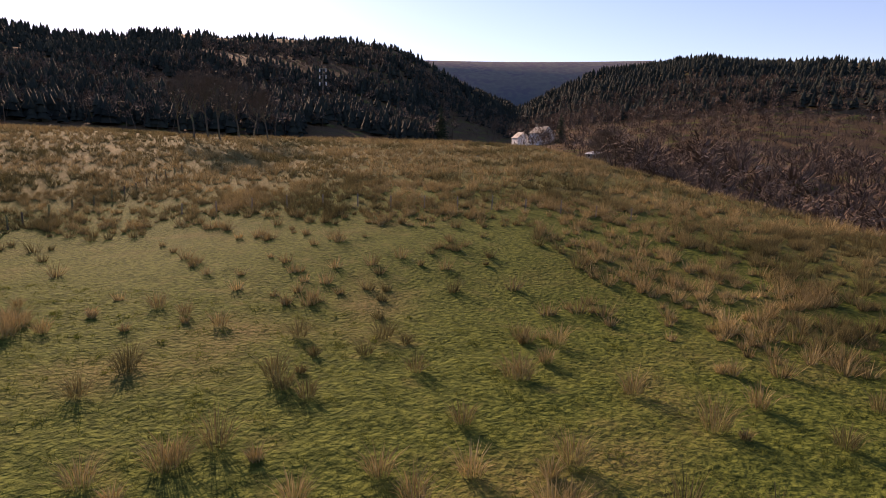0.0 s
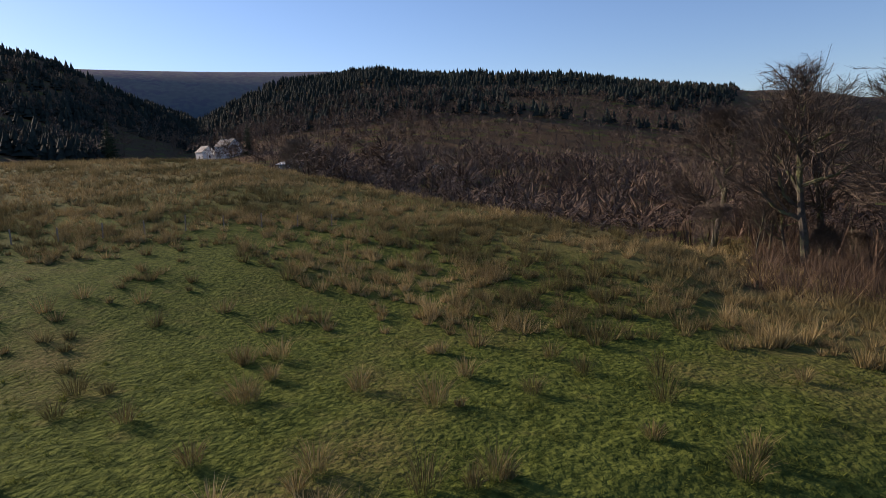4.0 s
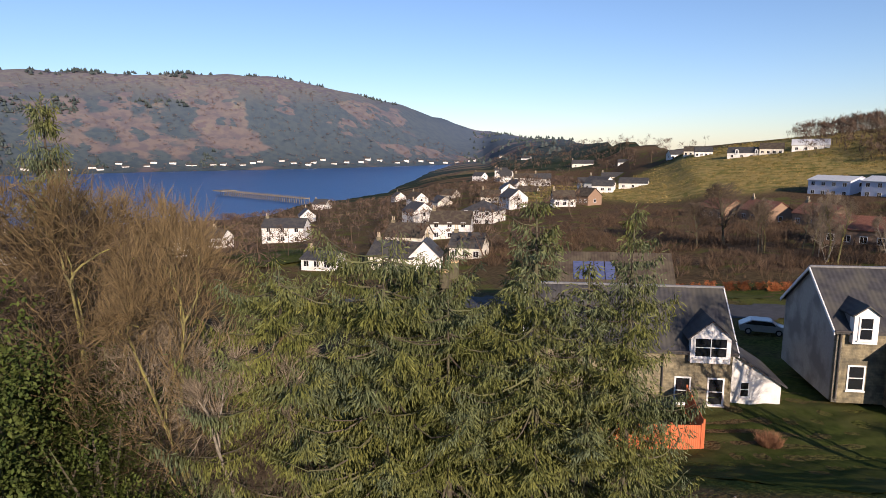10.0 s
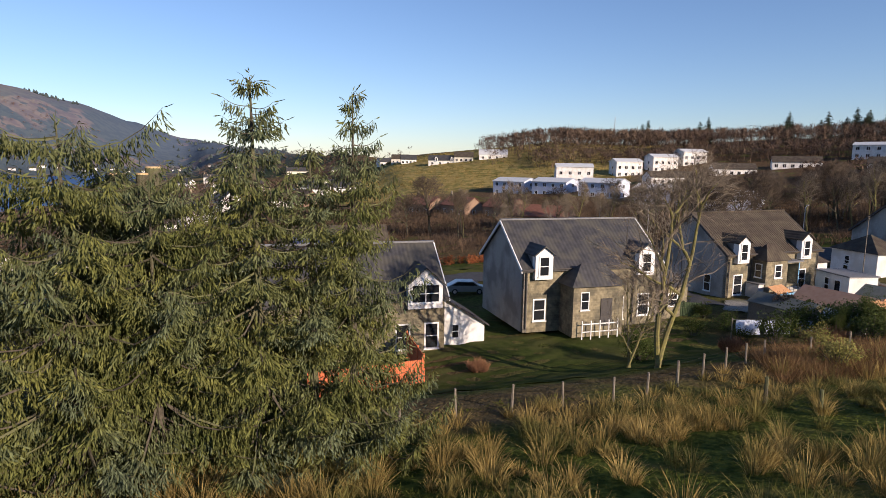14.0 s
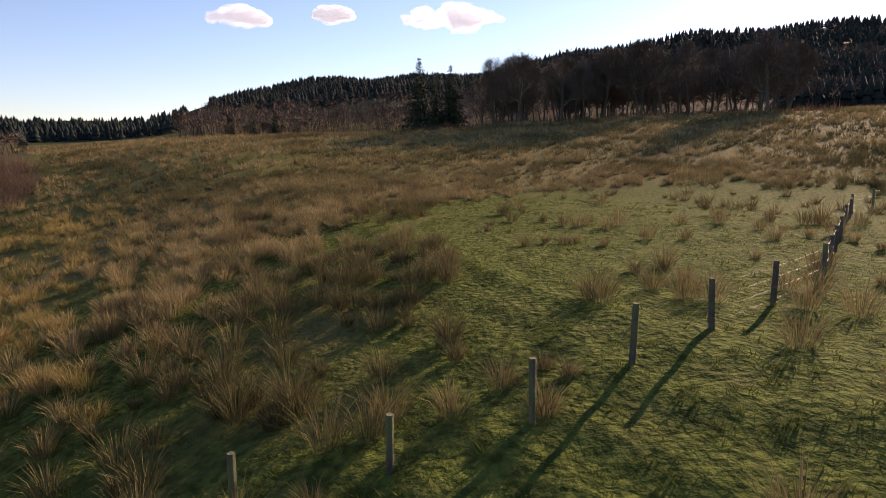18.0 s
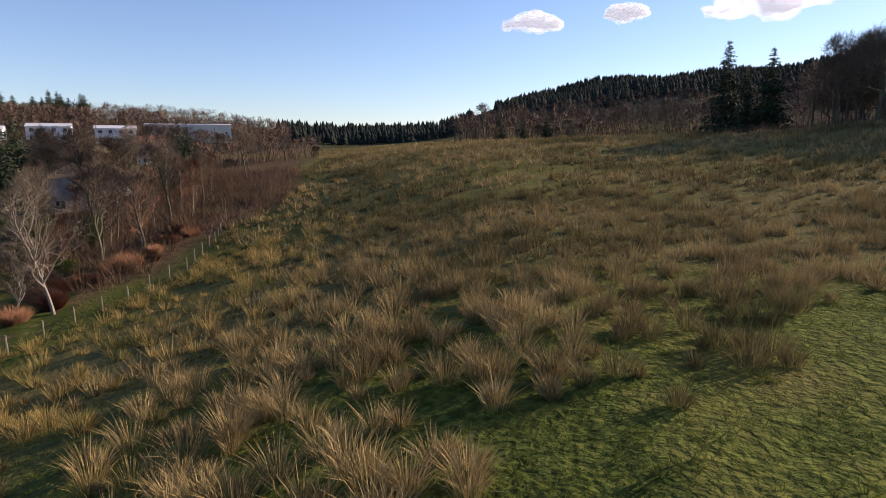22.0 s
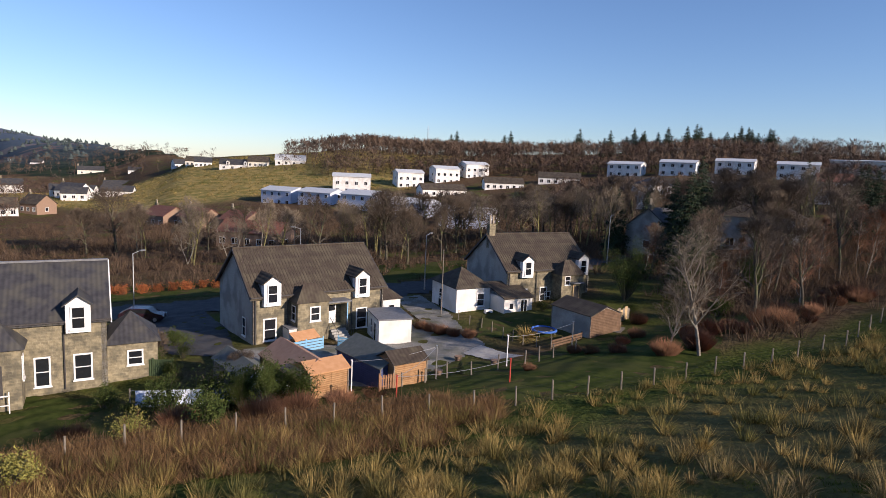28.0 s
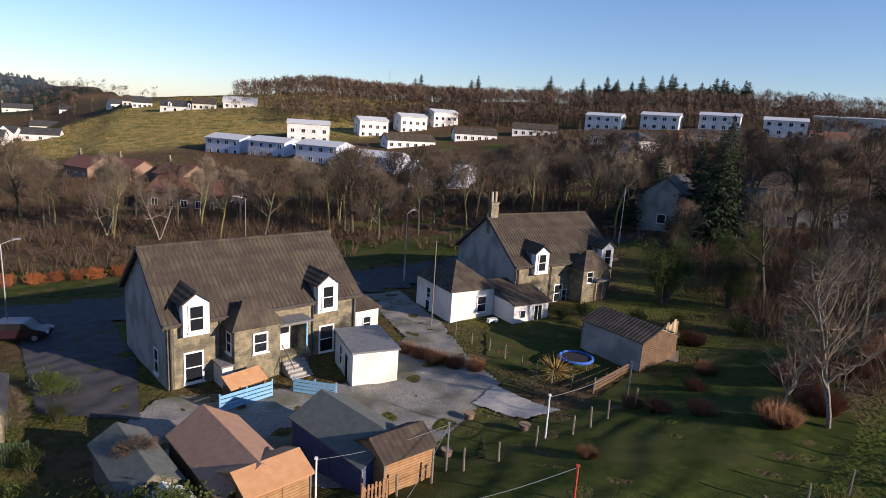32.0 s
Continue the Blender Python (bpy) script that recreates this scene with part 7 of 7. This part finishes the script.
def blades(px, py, pz, n, h, w, spread, bent):
    """n blades for each clump; h: clump heights."""
    k = len(px)
    a = R.uniform(0, 2 * np.pi, (k, n))
    q = np.sqrt(R.uniform(0, 1, (k, n)))
    hh = h[:, None] * R.uniform(0.4, 1.12, (k, n))
    bx = px[:, None] + np.cos(a) * q * spread * h[:, None] * 0.35
    by = py[:, None] + np.sin(a) * q * spread * h[:, None] * 0.35
    bz = np.repeat(pz[:, None] - 0.05, n, 1)
    lean = q * spread * R.uniform(0.5, 1.3, (k, n))
    tx, ty, tz = bx + np.cos(a) * lean * hh, by + np.sin(a) * lean * hh, bz + hh * np.sqrt(np.clip(1 - 0.35 * lean, 0.25, 1))
    b2 = R.uniform(0, np.pi, (k, n))
    wx, wy = np.cos(b2) * w, np.sin(b2) * w
    P_ = [np.stack(c, -1) for c in ((bx - wx, by - wy, bz), (bx + wx, by + wy, bz), (tx, ty, tz))]
    if not bent:
        v = np.stack(P_, 2).reshape(-1, 3)
        return v, np.arange(len(v)).reshape(-1, 3)
    mx, my, mz = bx + np.cos(a) * lean * hh * 0.36, by + np.sin(a) * lean * hh * 0.36, bz + (tz - bz) * 0.62
    v = np.stack([np.stack(c, -1) for c in ((bx, by, bz), (mx - wx, my - wy, mz), (mx + wx, my + wy, mz), (tx, ty, tz))], 2).reshape(-1, 3)
    i = np.arange(0, len(v), 4)[:, None]
    return v, np.concatenate([i + [0, 2, 1], i + [1, 2, 3]], 0)


def scatter(n, r0, r1):
    a, r = R.uniform(0, 2 * np.pi, n), np.sqrt(R.uniform(r0 * r0, r1 * r1, n))
    return CX + r * np.sin(a), CY + r * np.cos(a)


def near_path(x, y):
    """Distance from the line that the walk follows over the field."""
    ax, ay, bx_, by_ = -28.5, -8.5, 2.0, 1.0
    t = np.clip(((x - ax) * (bx_ - ax) + (y - ay) * (by_ - ay)) / ((bx_ - ax) ** 2 + (by_ - ay) ** 2), 0, 1)
    return np.hypot(x - ax - t * (bx_ - ax), y - ay - t * (by_ - ay))


x, y = scatter(26000, 0, 70)
keep = R.uniform(0, 1, len(x)) < rush_density(x, y) * 0.9
x, y = x[keep], y[keep]
gold = fence_side(x, y) + R.uniform(-5, 5, len(x)) > -24 + 8 * ss((x + 30) / 20)
close = near_path(x, y) < 24
for sel, nb, bent, w_, nm, lb, mt in [(gold & close, 130, True, 0.0085, "rush_tussocks", "golden-brown rush tussocks over the rough field", "rush"), (gold & ~close, 60, False, 0.018, "rush_tussocks", "golden-brown rush tussocks along the fence", "rush"),
                                      (~gold & close, 130, True, 0.0085, "rush_tussocks", "grey-brown rush tussocks round the green pasture", "rush_moor"), (~gold & ~close, 60, False, 0.018, "rush_tussocks", "grey-brown rush tussocks on the moor", "rush_moor")]:
    xs, ys = x[sel], y[sel]
    v, f = blades(xs, ys, ground(xs, ys), nb, R.uniform(0.4, 1.15, len(xs)), w_, 0.78, bent)
    stuff(nm, lb, "grass", v, f, M[mt])
x, y = scatter(70000, 70, 150)
keep = (R.uniform(0, 1, len(x)) < rush_density(x, y) * 0.75) & (fence_side(x, y) < 1) & (litter(x, y) < 0.4)
x, y = x[keep], y[keep]
v, f = blades(x, y, ground(x, y), 20, R.uniform(0.55, 1.2, len(x)), 0.045, 0.8, False)
stuff("rush_tussocks", "brown rush tussocks over the moor", "grass", v, f, M["rush_moor"])
x, y = scatter(80000, 150, 280)
az_ = np.degrees(np.arctan2(x - CX, y - CY))
keep = ((az_ > 40) | (az_ < -165)) & (R.uniform(0, 1, len(x)) < 0.5) & (litter(x, y) < 0.4)
x, y = x[keep], y[keep]
v, f = blades(x, y, ground(x, y), 9, R.uniform(0.6, 1.1, len(x)), 0.12, 0.9, False)
stuff("rush_tussocks", "far brown rushes on the moor", "grass", v, f, M["rush_moor"])
x, y = scatter(95000, 0, 44)
keep = (fence_side(x, y) < 2) & (near_path(x, y) < 26) & (R.uniform(0, 1, len(x)) < 0.12 + 0.88 * (wave(x, y, 2.6, 3.0) + 0.5 * wave(x, y, 5.3, 1.0) > 0.25))
x, y = x[keep], y[keep]
v, f = blades(x, y, ground(x, y), 9, R.uniform(0.09, 0.24, len(x)), 0.016, 1.5, False)
stuff("pasture_grass", "short tufted green pasture grass", "grass", v, f, M["grass"])
a_, r_ = np.radians(R.uniform(-38, 10, 26000)), np.sqrt(R.uniform(225 ** 2, 410 ** 2, 26000))
x, y = -28 + r_ * np.sin(a_), -8 + r_ * np.cos(a_)
keep = (meadow(x, y) > 0.4) & (R.uniform(0, 1, len(x)) < 0.55 + 0.45 * wave(x, y, 0.15, 2.0))
x, y = x[keep], y[keep]
v, f = blades(x, y, ground(x, y), 7, R.uniform(0.4, 0.9, len(x)), 0.12, 0.9, False)
stuff("tussock_grass", "tawny tussock grass over the hill field", "grass", v, f, M["rush"])
t_ = R.uniform(0, 1, 2600)
bx = -19 + t_ * 24
by = np.interp(bx, [p[0] for p in BOUNDARY], [p[1] for p in BOUNDARY]) + R.uniform(-2.2, 1.3, len(t_)) * (1 + 1.4 * (bx < 2))
v, f = blades(bx, by, ground(bx, by), 22, R.uniform(0.35, 0.95, len(t_)), 0.016, 1.2, False)
stuff("bracken_bank", "dead russet bracken along the garden bank", "bracken", v, f, M["bracken"])


def thicket(name, label, n, x, y, h0, h1, w, nb, material):
    """Undergrowth of thin upright stems, wherever the ground lies brown."""
    keep = (litter(x, y) > 0.45) & (R.uniform(0, 1, len(x)) < 0.55 + 0.45 * wave(x, y, 0.09, n))
    for hx, hy, hr in CLEAR_OF:
        keep &= np.hypot(x - hx, y - hy) > hr
    x, y = x[keep], y[keep]
    v, f = blades(x, y, ground(x, y), nb, R.uniform(h0, h1, len(x)), w, 0.9, False)
    return stuff(name, label, "undergrowth", v, f, M[material])


CLEAR_OF = [(-28, 43, 9), (-40, 35, 12), (-9, 60, 9), (14, 74, 10), (36, 101, 9), (50, 98, 9), (-50, 52, 9), (-58, -18, 5)]
a_, r_ = np.radians(R.uniform(-158, -80, 9000)), np.sqrt(R.uniform(40 ** 2, 150 ** 2, 9000))
thicket("undergrowth", "dense brown leafless undergrowth in the lower wood", 1.0, -28 + r_ * np.sin(a_), -8 + r_ * np.cos(a_), 0.9, 3.2, 0.035, 20, "thicket")
thicket("undergrowth", "brown scrub and saplings behind the houses", 2.0, R.uniform(-110, 70, 9000), R.uniform(84, 190, 9000), 0.8, 2.8, 0.045, 18, "thicket")
thicket("undergrowth", "russet thorn scrub beside the gardens", 3.0, R.uniform(25, 80, 3800), R.uniform(44, 110, 3800), 0.8, 2.8, 0.03, 22, "thicket")
a_, r_ = np.radians(R.uniform(76, 132, 4500)), np.sqrt(R.uniform(130 ** 2, 215 ** 2, 4500))
thicket("undergrowth", "brown undergrowth beneath the upper wood", 4.0, -28 + r_ * np.sin(a_), -8 + r_ * np.cos(a_), 0.8, 2.6, 0.06, 14, "thicket")


def far_trees(px, py, h, w, kind):
    """Whole small trees for distance: ragged conifers of stacked tiers, or bare crowns of many upright sprays."""
    k = len(px)
    pz = ground(px, py)
    if kind == "conifer":
        vs, fs, off = [], [], 0
        for t0, t1, s_ in ((0.08, 0.5, 1.0), (0.3, 0.75, 0.74), (0.55, 1.0, 0.48)):
            m = 6
            a = np.linspace(0, 2 * np.pi, m, endpoint=False)[None] + R.uniform(0, 6, (k, 1))
            rr = (w * s_)[:, None] * R.uniform(0.6, 1.2, (k, m))
            ring_ = np.stack([px[:, None] + np.cos(a) * rr, py[:, None] + np.sin(a) * rr, (pz + h * t0)[:, None] + R.uniform(-0.4, 0.4, (k, m))], -1)
            tip = np.stack([px, py, pz + h * t1], -1)[:, None]
            v_ = np.concatenate([ring_, tip], 1).reshape(-1, 3)
            b = np.arange(k)[:, None] * (m + 1) + off
            for j in range(m):
                fs.append(np.concatenate([b + j, b + (j + 1) % m, b + m], 1))
            vs.append(v_)
            off += len(v_)
        return np.concatenate(vs), np.concatenate(fs)
    n = 66
    a = R.uniform(0, 2 * np.pi, (k, n))
    u = R.uniform(-0.35, 1.0, (k, n))
    c = np.sqrt(1 - u * u)
    d = np.stack([np.cos(a) * c, np.sin(a) * c, u], -1)
    rad = np.stack([w, w, h * 0.36], -1)[:, None, :]
    mid = np.stack([px, py, pz + h * 0.62], -1)[:, None, :]
    inner = R.uniform(0.25, 0.75, (k, n, 1))
    outer = inner + R.uniform(0.25, 0.5, (k, n, 1))
    jit = R.normal(0, 0.12, (k, n, 3)) * rad
    p0, p1 = mid + d * rad * inner, mid + d * rad * np.minimum(outer, 1.05) + jit
    p0[:, :2] = np.stack([px, py, pz - 0.5], -1)[:, None, :]
    side = np.stack([-np.sin(a + u), np.cos(a + u), 0.3 * u], -1) * (w * 0.04)[:, None, None] * R.uniform(0.5, 1.4, (k, n, 1))
    v_ = np.stack([p0 - side, p0 + side, p1], 2).reshape(-1, 3)
    return v_, np.arange(len(v_)).reshape(-1, 3)


def zone(n, a0, a1, r0, r1):
    a, r = np.radians(R.uniform(a0, a1, n)), np.sqrt(R.uniform(r0 * r0, r1 * r1, n))
    return CX + r * np.sin(a), CY + r * np.cos(a)


def grow(name, label, kind, material, zones, h0, h1, w0, w1, patchy=-9.0):
    vs, fs, off = [], [], 0
    for z in zones:
        x, y = zone(*z)
        ok = ground(x, y) > WATER + 1.2
        if kind == "conifer":
            ok &= (wave(x, y, 0.009, 1.0) + 0.7 * wave(x, y, 0.023, 3.0) + 0.4 * wave(x, y, 0.06, 2.0) > patchy) | (np.hypot(x, y) < 200)
        x, y = x[ok], y[ok]
        h = R.uniform(h0, h1, len(x))
        v_, f_ = far_trees(x, y, h, R.uniform(w0, w1, len(x)) * h / h1, kind)
        vs.append(v_)
        fs.append(f_ + off)
        off += len(v_)
    return stuff(name, label, "woodland", np.concatenate(vs), np.concatenate(fs), M[material])


grow("conifer_plantation", "dark conifer plantation over the southern hills", "conifer", "conifer_far",
     [(6500, 63, 120, 430, 905), (2600, 113, 152, 225, 430), (4800, 120, 157, 420, 950), (3900, 157, 180, 380, 930), (3600, -180, -156, 380, 930), (700, 44, 61, 380, 520)], 5, 10, 2.6, 4.0, -0.75)
grow("hill_forest", "dark spruce along the crest across the loch", "conifer", "conifer_hazed", [(2200, -112, -44, 2080, 2350), (2600, -104, -60, 1560, 1900), (600, -38, -28, 900, 2600)], 7, 12, 6, 9, 0.55)
grow("hill_woodland", "bare russet woodland over the hill across the loch", "bare", "wood_hazed", [(3000, -124, -38, 1500, 2050)], 6, 10, 6, 9)
grow("bare_woodland", "bare brown woodland on the ridges", "bare", "wood_far",
     [(2500, -12, 45, 300, 440), (700, -5, 8, 345, 425), (60, -9, -5, 370, 425), (700, 130, 152, 240, 620), (900, 161, 180, 200, 480), (800, -180, -148, 200, 520), (700, -165, -125, 170, 700), (300, 150, 166, 330, 520), (420, 172, 180, 120, 210), (1000, -180, -140, 96, 220), (300, 60, 82, 190, 330), (1700, 60, 140, 215, 430), (700, -36, -18, 420, 1400)], 6, 11, 3.0, 5.0)
grow("village_trees", "bare brown trees and scrub between the village houses", "bare", "wood_far",
     [(1700, -126, -60, 120, 440), (560, -62, -38, 120, 420), (300, -39, -30, 190, 440), (420, -8, 14, 272, 305), (420, 14, 48, 188, 222), (520, 14, 45, 264, 300)], 4.0, 7.2, 2.6, 4.2)
ridge_firs = [(0.8, 420), (5.5, 415), (12, 400), (14.6, 395), (16.5, 400), (17.6, 405), (19.2, 400), (21.5, 395), (22.6, 400), (24.6, 395), (25.6, 400), (26.4, 395), (27.5, 400)]
for az, r in ridge_firs:
    for j in range(2):
        x, y = polar(az + 0.5 * j + rng.uniform(-0.2, 0.2), r + rng.uniform(-10, 10), 0, 0)
        plant("ridge_fir", "dark fir rising over the ridge wood", "tree", FIR[int(az) % 3], x, y, rng.uniform(1.5, 2.0), rng.uniform(0, 360), group="firs on the ridge", zs=rng.uniform(1.0, 1.5))
MA = thing("radio_mast", "thin pale radio mast on the ridge", "mast", pose(-11.1, 440, gz(-11.1, 440)))
s = Soup()
s.tube([Vector((0, 0, 0)), Vector((0, 0, 22))], 0.35, 0.2, 6)
for i in range(3):
    s.tube([Vector((-1, 0, 16 + i * 2)), Vector((1, 0, 16 + i * 2))], 0.15, 0.15, 4)
p = new("pole", s.mesh("pole", M["steel"]))
p.parent = MA

# ---- the loch: far shore, pier, boats ----
def grp(meshes, name, label, category, x, y, z, turn, group):
    ob = thing(name, label, category, pose(x, y, z, 0, 0, turn), group)
    for nm, me in meshes:
        p = new(nm, me)
        p.parent = ob
    return ob


bm = bmesh.new()
prism(bm, [(0.0, -3), (8, -3), (8, 5), (4, 8.3), (0.0, 5)], "x", 0, 14)
wall_me = as_mesh("wall", bm, "render_white")
bm = bmesh.new()
gable_roof(bm, 14, 8, 5, 3.4, 0.4, 0.3)
roof_me = as_mesh("roof", bm, "roof_grey")
for i in range(74):
    az = -112 + 80 * ((i + rng.random()) / 74)
    r = float(np.interp(az, FAR[:, 0], FAR[:, 2])) + rng.uniform(25, 70)
    x, y = polar(az, r)
    grp([("wall", wall_me), ("roof", roof_me)], "shore_house", "small white house on the far shore", "house", x, y, gz(x, y), -az + rng.uniform(-25, 25), "houses on the far shore")

PI = thing("pier", "old timber pier running out into the loch", "pier", pose(-448, 318, WATER, 0, 0, 174))
part("deck", boxes((0, 165, -3, 3, 4.2, 4.9)), M["wood_grey"], PI)
for i in range(41):
    for yy in (-2.6, 2.6):
        s = Soup()
        s.tube([Vector((i * 4, yy, -4)), Vector((i * 4, yy, 5.6))], 0.28, 0.24, 5)
        p = new("pile", s.mesh("pile", M["wood_grey"]))
        p.parent = PI
part("head", boxes((146, 167, -8, 8, 4.3, 5.2)), M["wood_grey"], PI)


def hull(L, B, H):
    bm = bmesh.new()
    prism(bm, [(-L / 2, -B / 2), (L * 0.25, -B / 2), (L / 2, 0), (L * 0.25, B / 2), (-L / 2, B / 2)], "z", -0.5, H)
    return bm


YM = as_mesh("hull", hull(9, 3, 1.3), "white")
YC = as_mesh("cabin", boxes((-2.5, 1.5, -1, 1, 1.3, 2.1)), "white")
s = Soup()
s.tube([Vector((0.6, 0, 1.3)), Vector((0.6, 0, 13))], 0.14, 0.1, 5)
YK = s.mesh("mast", M["steel"])
for i in range(42):
    if i < 28:
        x, y = -560 - (i % 14) * 3.2 + rng.uniform(-2, 2), -232 + (i % 14) * 6.2 + (i // 14) * 16
    else:
        x, y = -590 + rng.uniform(-40, 20), -150 + (i - 28) * 6.5
    grp([("hull", YM), ("cabin", YC), ("mast", YK)], "yacht", "white moored yacht with a bare mast", "boat", x, y, WATER, 30 + rng.uniform(-15, 15), "yachts in the marina")
grp([("hull", YM), ("cabin", YC), ("mast", YK)], "yacht", "white yacht at anchor on the loch", "boat", -900, -262, WATER, 100, "yachts in the marina")
WH = as_mesh("hull", hull(22, 6.5, 3.0), "black")
WB = as_mesh("bulwark", boxes((-10.5, 5, -3.1, 3.1, 3.0, 3.7)), "red")
WS = as_mesh("wheelhouse", boxes((-4, 3, -2.4, 2.4, 3.0, 7.0), (-2.5, 2, -1.8, 1.8, 7.0, 9.2)), "white")
WY = as_mesh("funnel", boxes((-5.5, -4.2, -0.7, 0.7, 3.5, 8.0)), "yellow")
for x, y, t in [(-655, -205, 60), (-640, -150, 30), (-622, -128, 20), (-612, -110, 10), (-690, -190, 40)]:
    grp([("hull", WH), ("bulwark", WB), ("wheelhouse", WS), ("funnel", WY)], "workboat", "dark-hulled workboat with white wheelhouse at the quay", "boat", x, y, WATER, t, "workboats")
FE = thing("ferry", "white ship with upper decks moored in the loch", "boat", pose(-650, -98, WATER, 0, 0, 70))
part("hull", hull(34, 8, 3), M["white"], FE)
part("deckhouse", boxes((-9, 7, -3, 3, 3, 5.5), (-4, 4, -2.4, 2.4, 5.5, 8), (-0.6, 0.6, -0.6, 0.6, 8, 14)), M["white"], FE)
CR = thing("dock_crane", "yellow dock crane on the quay", "crane", pose(-622, -96, WATER + 2, 0, 0, 60))
s = Soup()
s.tube([Vector((-4, 0, 0)), Vector((-1, 0, 17)), Vector((6, 0, 14))], 1.0, 0.7, 6)
s.tube([Vector((6, 0, 0)), Vector((1, 0, 15))], 0.9, 0.7, 6)
p = new("jib", s.mesh("jib", M["yellow"]))
p.parent = CR
SHD = thing("boat_shed", "long dark boatyard shed by the quay", "shed", pose(-500, -215, -40.5, 0, 0, 66))
bm = bmesh.new()
prism(bm, [(0.0, -2), (16, -2), (16, 6), (8, 8.5), (0.0, 6)], "x", 0, 95)
part("wall", bm, M["wood_dark"], SHD)
bm = bmesh.new()
gable_roof(bm, 95, 16, 6, 2.5, 0.5, 0.3)
part("roof", bm, M["roof_brown"], SHD)
QY = thing("quay", "stone quay along the boatyard shore", "quay", pose(-600, -220, WATER, 0, 0, 76))
part("deck", boxes((0, 170, 0, 10, -3, 2.2)), M["concrete"], QY)
SPIT = thing("spit", "low sandy spit at the head of the loch", "spit", pose(-1130, -610, WATER))
bm = bmesh.new()
bmesh.ops.create_uvsphere(bm, u_segments=32, v_segments=12, radius=1, matrix=Matrix.Diagonal((330, 60, 3.0, 1)) @ pose(0, 0, 0))
part("bank", bm, M["gravel"], SPIT)
SPIT.rotation_euler = (0, 0, radians(68))
GRN = patch("bowling_green", "flat mown bowling green in the village", [(-160, 66), (-135, 62), (-134, 80), (-151, 94)], "lawn", 0.5)

# ---- clouds ----
cm = bpy.data.materials.new("cloud")
cm.use_nodes = True
cn, cl_ = cm.node_tree.nodes, cm.node_tree.links
cn.remove(cn["Principled BSDF"])
c_d, c_t, c_a = cn.new("ShaderNodeBsdfDiffuse"), cn.new("ShaderNodeBsdfTranslucent"), cn.new("ShaderNodeBsdfTransparent")
for k in (c_d, c_t):
    k.inputs[0].default_value = (0.92, 0.94, 0.98, 1)
c_m, c_n = cn.new("ShaderNodeMixShader"), cn.new("ShaderNodeMixShader")
# added glow stands in for sunlight scattered inside the cloud
c_e, c_s = cn.new("ShaderNodeEmission"), cn.new("ShaderNodeAddShader")
c_e.inputs[0].default_value, c_e.inputs[1].default_value = (0.92, 0.97, 1.0, 1), 0.25
c_m.inputs[0].default_value, c_n.inputs[0].default_value = 0.6, 0.16
cl_.new(c_d.outputs[0], c_m.inputs[1])
cl_.new(c_t.outputs[0], c_m.inputs[2])
cl_.new(c_a.outputs[0], c_n.inputs[1])
cl_.new(c_m.outputs[0], c_s.inputs[0])
cl_.new(c_e.outputs[0], c_s.inputs[1])
cl_.new(c_s.outputs[0], c_n.inputs[2])
cl_.new(c_n.outputs[0], cn["Material Output"].inputs[0])
M["cloud"] = cm
for az, el, r, w, h in [(-140, 9.2, 4300, 480, 110), (-127.7, 6.5, 4400, 380, 80), (-87.3, 10.4, 4300, 420, 120), (66.1, 10.7, 4200, 480, 130), (74.1, 11.3, 4300, 340, 110), (84.8, 11.0, 4300, 860, 150)]:
    x, y = polar(az, r)
    cl = thing("cloud", "small white fair-weather cloud", "cloud", pose(x, y, r * math.tan(radians(el)), 0, 0, -az), "clouds")
    cr = random.Random(int(abs(az) * 10))
    for i in range(30):
        u, q = cr.uniform(-1, 1), cr.uniform(-1, 1)
        size = h * (0.15 + 0.36 * (1 - u * u)) * cr.uniform(0.6, 1.1)
        at = Vector((u * w * 0.38, q * w * 0.16, h * cr.uniform(-0.1, 0.42) * (1 - u * u)))
        bm = bmesh.new()
        bmesh.ops.create_icosphere(bm, subdivisions=3, radius=1)
        for v_ in bm.verts:
            lump = size * (1 + 0.35 * noise.noise(v_.co * 2.2 + at))
            v_.co = Vector((v_.co.x * 1.35, v_.co.y * 1.2, v_.co.z * 0.8)) * lump + at
        for f_ in bm.faces:
            f_.smooth = True
        part("puff", bm, M["cloud"], cl)
